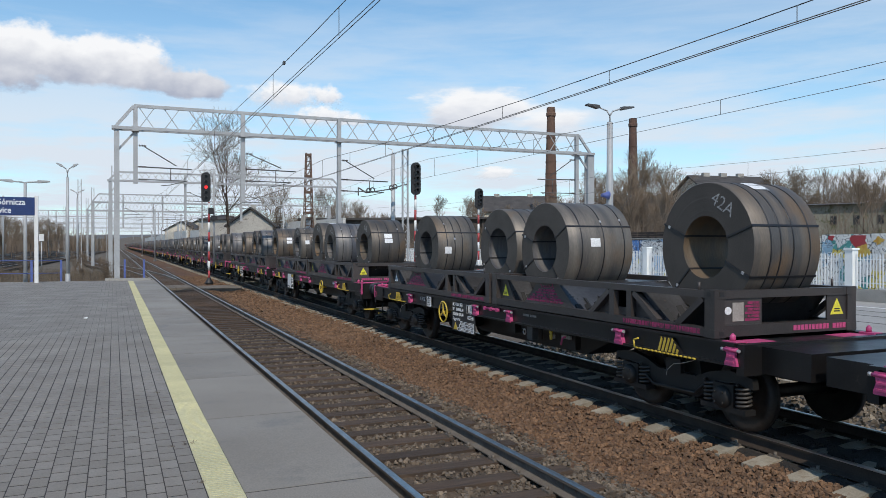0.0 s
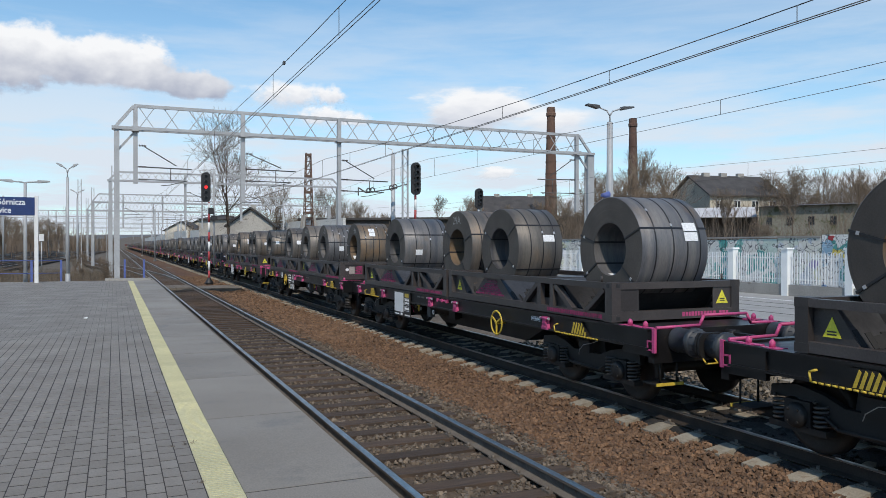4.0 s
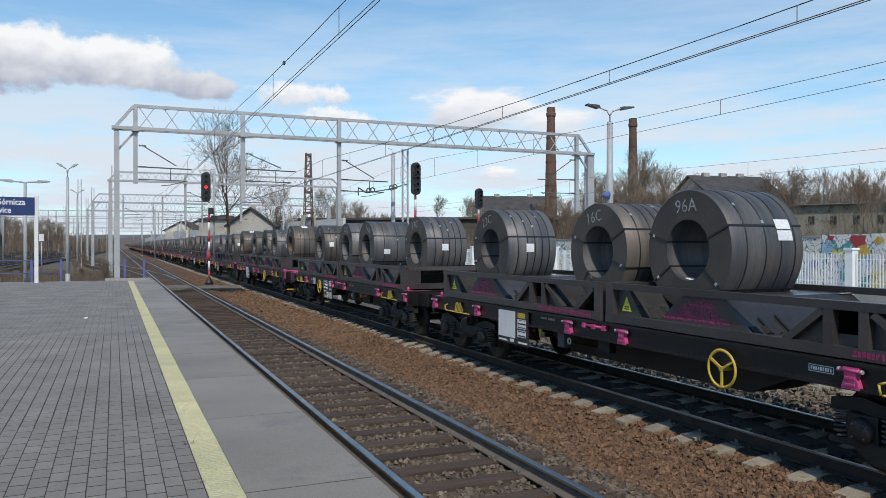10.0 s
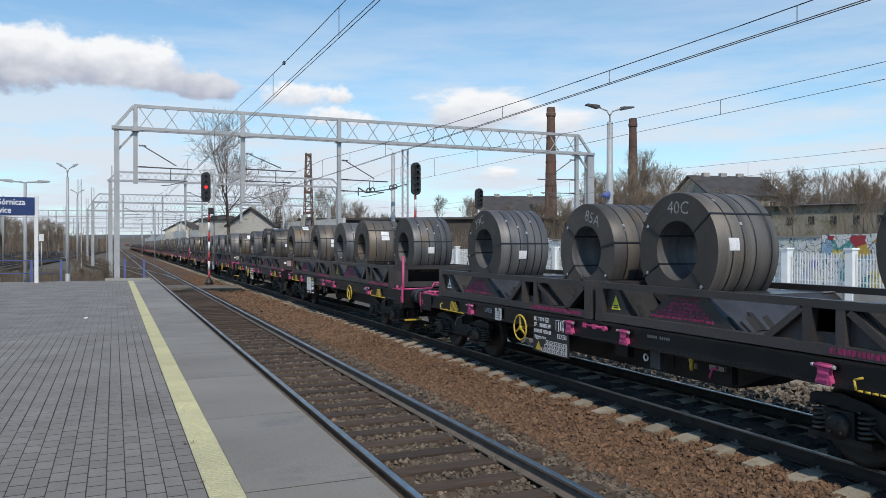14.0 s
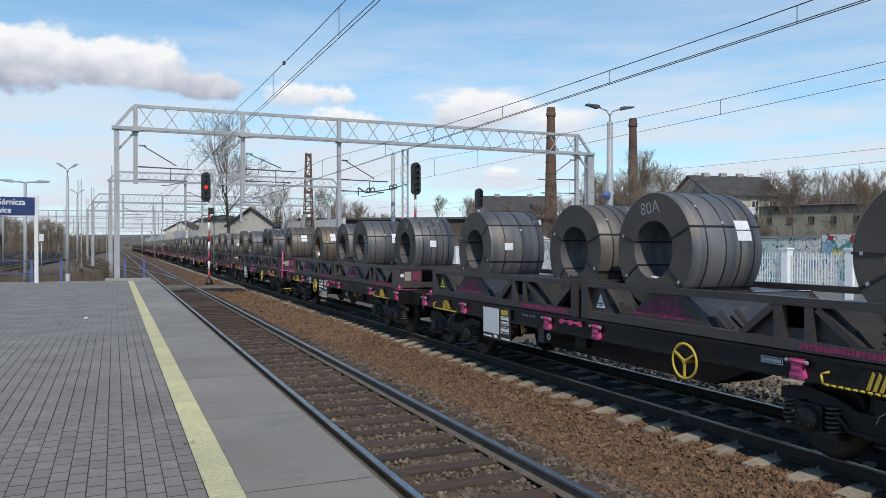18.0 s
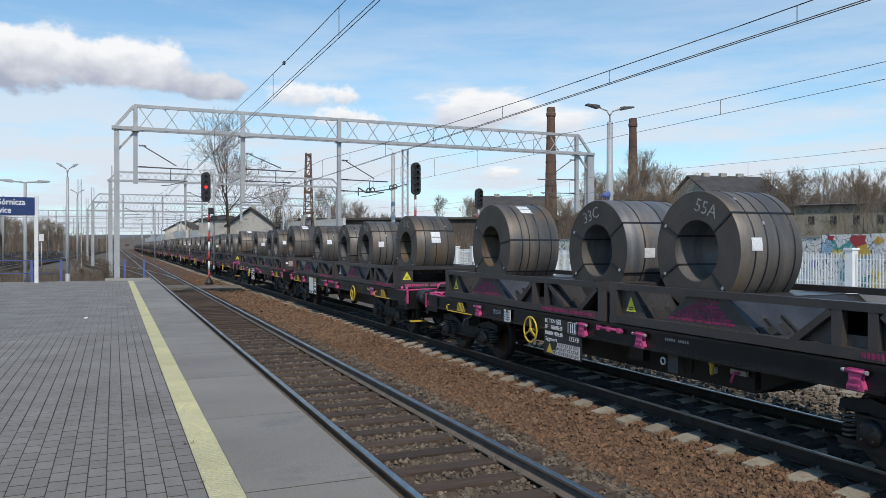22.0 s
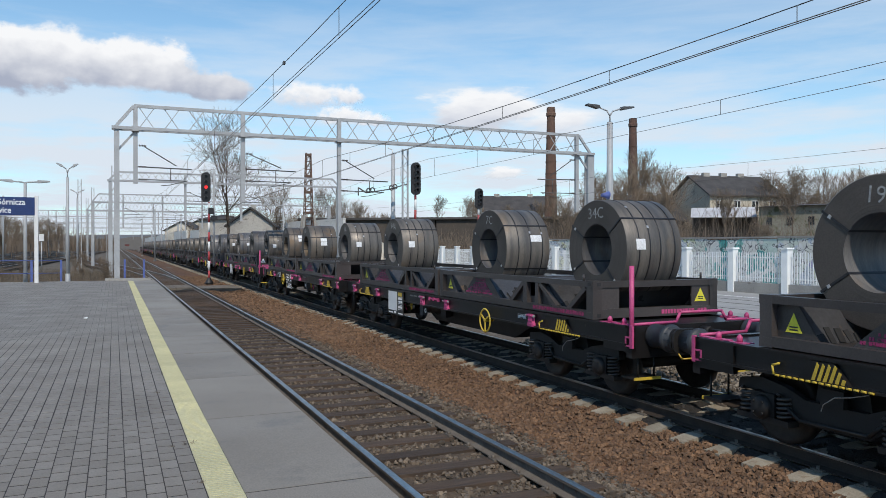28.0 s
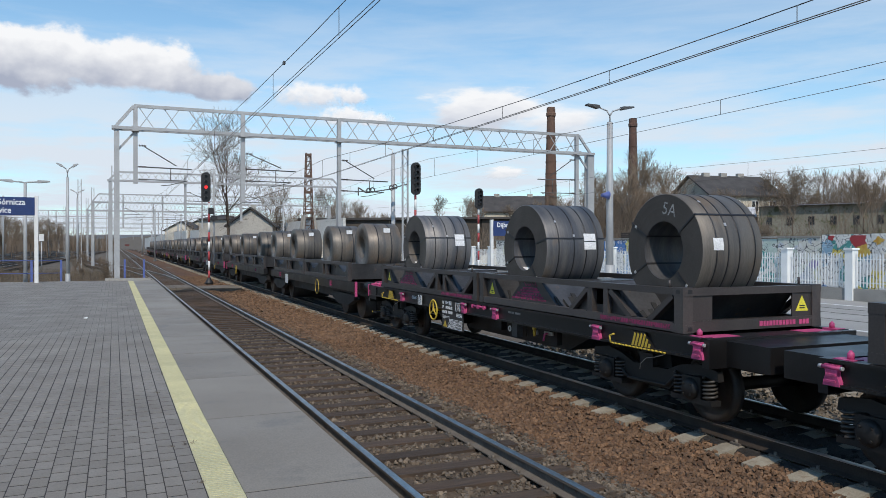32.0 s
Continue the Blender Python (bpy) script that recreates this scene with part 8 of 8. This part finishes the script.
# far wooded hills on the horizon
def hills():
    bm = N()
    prev = None
    for i in range(121):
        a = radians(-40 + i * 1.0)
        d = 1500
        h = 16 + 7 * noise.noise((i * 0.11, 3, 0)) + 3 * noise.noise((i * 0.5, 9, 0)) + 1.2 * random.random()
        x, y = d * math.sin(a), d * math.cos(a)
        cur = (bm.verts.new((x, y, -3)), bm.verts.new((x, y, ground_height(0, 0) + h + 2)), bm.verts.new((x * 1.2, y * 1.2, h + 4)))
        if prev:
            bm.faces.new((prev[0], cur[0], cur[1], prev[1]))
            bm.faces.new((prev[1], cur[1], cur[2], prev[2]))
        prev = cur
    tagged(part("backdrop_hills", bm, M["hills"]), "low wooded hills on the horizon, distance haze in their colour", "hills", kind="structure")


# pale blue-grey: the haze of distance is put into the hills' colour
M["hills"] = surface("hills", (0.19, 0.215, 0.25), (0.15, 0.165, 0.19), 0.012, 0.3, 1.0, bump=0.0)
hills()


# a red wagon standing far down the line, behind the end of the train
wagon = thing("goods_wagon", (TRAIN_TRACK, 550, 0), "dull red goods wagon standing far down the line", "wagon")
part("wagon_body", box(N(), -1.4, 1.4, -6, 6, 0.95, 2.4), M["train_red"], wagon, bevel=0.05)
part("wagon_frame", box(N(), -1.3, 1.3, -6.4, 6.4, 0.7, 0.93), M["underframe"], wagon)
for y in (-4.5, -2.7, 2.7, 4.5):
    part("wheelset", rod(N(), (-0.8, y, 0.46), (0.8, y, 0.46), 0.46, 16), M["wheel_steel"], wagon)


def spoil_heap(x, y, r, h, seed, label):
    """A pale heap of rubble."""
    bm = N()
    rings = []
    for i in range(7):
        q = r * (1 - i / 6.5)
        rings.append([bm.verts.new((q * math.cos(t) * 1.5 + 0.5 * noise.noise((i, j * 0.9, seed)), q * math.sin(t) + 0.5 * noise.noise((i, j * 0.9, seed + 9)), h * (i / 6) ** 0.8 + 0.25 * noise.noise((i * 1.3, j * 0.7, seed + 4)))) for j, t in ((k, 2 * math.pi * k / 22) for k in range(22))])
    for a, b in zip(rings, rings[1:]):
        for j in range(22):
            bm.faces.new((a[j], a[(j + 1) % 22], b[(j + 1) % 22], b[j]))
    bm.faces.new(rings[-1])
    ob = tagged(part("rubble", bm, M["plaster"]), label, "rubble", "rubble heaps")
    ob.location = (x, y, ground_height(x, y) - 0.2)


spoil_heap(26.0, 84.0, 4.5, 4.4, 1, "pale heap of sand and rubble behind the tracks")
spoil_heap(21.5, 86.0, 3.0, 3.6, 2, "pale heap of sand and rubble behind the tracks")
spoil_heap(38.0, 66.0, 4.0, 3.2, 3, "pale heap of sand and rubble behind the tracks")


# ---- clouds ----
def cloud_material(name, seed, shade, soft, scale, lobes, aspect):
    """Cumulus: noise thins the sheet to nothing at its rim; the base is greyer than the top."""
    m = bpy.data.materials.new(name)
    m.use_nodes = True
    nt = m.node_tree
    nt.nodes.clear()
    n, link = nt.nodes.new, nt.links.new
    out, mix, tr, em = n("ShaderNodeOutputMaterial"), n("ShaderNodeMixShader"), n("ShaderNodeBsdfTransparent"), n("ShaderNodeEmission")
    co = n("ShaderNodeTexCoord")
    mp = n("ShaderNodeMapping"); mp.inputs["Location"].default_value = (seed * 3.1, seed * 1.7, seed)
    mp.inputs["Scale"].default_value = (aspect, 1, 1)
    link(co.outputs["Object"], mp.inputs[0])
    no = n("ShaderNodeTexNoise")
    no.inputs["Scale"].default_value, no.inputs["Detail"].default_value, no.inputs["Roughness"].default_value = scale, 9, 0.56
    link(mp.outputs[0], no.inputs["Vector"])
    ln = None
    for cx, cy, rx, ry in lobes:
        lm = n("ShaderNodeMapping")
        lm.inputs["Location"].default_value, lm.inputs["Scale"].default_value = (-cx / rx, -cy / ry, 0), (1 / rx, 1 / ry, 0)
        link(co.outputs["Object"], lm.inputs[0])
        le = n("ShaderNodeVectorMath"); le.operation = "LENGTH"
        link(lm.outputs[0], le.inputs[0])
        if ln is None:
            ln = le
        else:
            both = n("ShaderNodeMath"); both.operation = "SMOOTH_MIN"; both.inputs[2].default_value = 0.25
            link(ln.outputs["Value"], both.inputs[0]); link(le.outputs["Value"], both.inputs[1])
            ln = both
    fall = n("ShaderNodeMapRange")
    fall.inputs["From Min"].default_value, fall.inputs["From Max"].default_value = 0.25, 1.05
    fall.inputs["To Min"].default_value, fall.inputs["To Max"].default_value = 0.46, -0.34
    link(ln.outputs["Value"], fall.inputs["Value"])
    sm = n("ShaderNodeMath"); sm.operation = "ADD"
    link(no.outputs["Fac"], sm.inputs[0]); link(fall.outputs[0], sm.inputs[1])
    al = n("ShaderNodeMapRange"); al.interpolation_type = "SMOOTHSTEP"
    al.inputs["From Min"].default_value, al.inputs["From Max"].default_value = 0.47, 0.47 + soft
    link(sm.outputs[0], al.inputs["Value"])
    sp = n("ShaderNodeSeparateXYZ"); link(co.outputs["Object"], sp.inputs[0])
    hi = n("ShaderNodeMapRange")
    hi.inputs["From Min"].default_value, hi.inputs["From Max"].default_value = -0.52, 0.26
    ad = n("ShaderNodeMath"); ad.operation = "ADD"
    n2 = n("ShaderNodeTexNoise"); n2.inputs["Scale"].default_value, n2.inputs["Detail"].default_value = scale * 1.6, 5
    link(mp.outputs[0], n2.inputs["Vector"])
    ms = n("ShaderNodeMapRange"); ms.inputs["To Min"].default_value, ms.inputs["To Max"].default_value = -0.4, 0.4
    link(n2.outputs["Fac"], ms.inputs["Value"])
    link(sp.outputs["Y"], ad.inputs[0]); link(ms.outputs[0], ad.inputs[1])
    link(ad.outputs[0], hi.inputs["Value"])
    col = n("ShaderNodeMixRGB")
    col.inputs["Color1"].default_value, col.inputs["Color2"].default_value = (*shade, 1), (0.93, 0.94, 0.96, 1)
    link(hi.outputs[0], col.inputs["Fac"])
    link(col.outputs[0], em.inputs["Color"])
    em.inputs["Strength"].default_value = 1.0
    link(al.outputs[0], mix.inputs["Fac"]); link(tr.outputs[0], mix.inputs[1]); link(em.outputs[0], mix.inputs[2])
    link(mix.outputs[0], out.inputs["Surface"])
    return m


CLOUDS = []


def cloud(side, up, wide, high, drift, seed, shade=(0.46, 0.50, 0.60), soft=0.22, scale=2.2, lobes=((0, 0, 1, 1),), aspect=1.0):
    """A cloud 3.5 km off: its bearing and height in degrees, its half size and its drift in metres."""
    d = 3500.0
    a, e = radians(side), radians(up)
    at = Vector((math.sin(a) * math.cos(e), math.cos(a) * math.cos(e), math.sin(e))) * d
    bm = N()
    vs = [bm.verts.new((1.15 * math.cos(t), 1.15 * math.sin(t), -0.06)) for t in (2 * math.pi * i / 32 for i in range(32))]
    top = bm.verts.new((0, 0, 0.05))
    for i in range(32):
        bm.faces.new((vs[i], vs[(i + 1) % 32], top))
    me = mesh_of("cloud", bm, cloud_material("cloud", seed, shade, soft, scale, lobes, aspect))
    ob = tagged(new("cloud", me), "white cumulus cloud with a grey base", "cloud", "clouds", "structure")
    turn = (EYE - at).to_track_quat("Z", "Y").to_matrix().to_4x4()
    ob.scale = (wide, high, 60)
    CLOUDS.append((ob, at, turn, drift))


# bearing, height, half width, half height, drift in 32 s
cloud(-2.6, 12.35, 740, 215, 118, 1.3, (0.40, 0.44, 0.55), 0.20, 1.7, ((-0.36, 0.0, 0.95, 0.86), (0.26, 0.02, 0.60, 0.80), (0.66, -0.28, 0.38, 0.40)), 2.6)
cloud(12.4, 11.0, 290, 95, 112, 6.2, (0.66, 0.70, 0.78), 0.5, 2.0, aspect=2.0)
cloud(15.6, 11.0, 130, 70, 110, 2.6, (0.66, 0.70, 0.78), 0.5, 2.0, aspect=1.5)
cloud(15.3, 9.5, 210, 70, 110, 8.9, (0.68, 0.72, 0.80), 0.45, 2.0, aspect=2.0)
cloud(17.4, 9.3, 130, 50, 110, 4.4, (0.68, 0.72, 0.80), 0.5, 2.0, aspect=2.0)
cloud(26.3, 10.2, 430, 150, 40, 3.7, (0.62, 0.66, 0.75), 0.34, 2.6)
cloud(27.7, 5.4, 150, 45, 40, 5.3, (0.70, 0.74, 0.80), 0.40)
cloud(31.7, 9.2, 400, 130, 40, 9.4, (0.68, 0.72, 0.80), 0.6)


def weed(x, y, size, seed):
    """A small tuft in a joint of the paving."""
    rng = random.Random(seed)
    bm = N()
    for _ in range(26):
        a, l = rng.uniform(0, 6.28), size * rng.uniform(0.4, 1.0)
        p = Vector((rng.gauss(0, size * 0.5), rng.gauss(0, size * 0.25), 0))
        tip = p + Vector((math.cos(a) * l, math.sin(a) * l, l * rng.uniform(0.3, 0.9)))
        s = Vector((-math.sin(a), math.cos(a), 0)) * 0.003
        bm.faces.new([bm.verts.new(q) for q in (p - s, p + s, tip)])
    ob = tagged(part("weed", bm, M["dry_grass"]), "small dry weed in a joint of the paving", "weed", "weeds in the paving")
    ob.location = (x, y, PLATFORM_TOP - 0.002)


for i, (x, y, size) in enumerate(((0.515, 6.15, 0.05), (0.40, 6.12, 0.03), (0.515, 5.12, 0.03), (0.515, 4.42, 0.055), (0.41, 8.4, 0.03), (0.52, 9.6, 0.03), (-0.02, 4.9, 0.025))):
    weed(x, y, size, i)


def scrap():
    """A crumpled bit of paper on the paving."""
    bm = N()
    bmesh.ops.create_icosphere(bm, subdivisions=2, radius=0.045)
    for v in bm.verts:
        v.co += v.co.normalized() * noise.noise(v.co * 40) * 0.02
        v.co.z *= 0.45
    ob = tagged(part("paper_scrap", bm, M["paper"]), "crumpled scrap of white paper on the paving", "paper")
    ob.location = (-0.54, 17.4, PLATFORM_TOP + 0.016)


scrap()


def motions():
    """The train rolls towards the camera, a little faster all the time; the wheels roll with it."""
    times = [i * 2.0 for i in range(17)]
    for ob, m in movers:
        walk(ob, [(t, Matrix.Translation((0, -travel(t), 0)) @ m) for t in times])
    for ob, at, turn, drift in CLOUDS:
        side = turn.to_3x3() @ Vector((1, 0, 0))
        walk(ob, [(t, Matrix.Translation(at + side * drift * (t / 32.0 - 0.5)) @ turn) for t in (0.0, 10.0, 21.0, 32.0)])
    steps = []
    t = 0.0
    while t < 32.0:
        steps.append(t)
        t += 1.0 / FPS
    steps.append(32.0)
    for ws in wheelsets:
        place = ws.location.copy()
        back = abs(ws.parent.parent.matrix_basis.to_euler().z) > 1
        rows = [(t, Matrix.Translation(place) @ Matrix.Rotation(travel(t) / 0.46 * (-1 if back else 1), 4, "X")) for t in steps]
        walk(ws, rows)


motions()
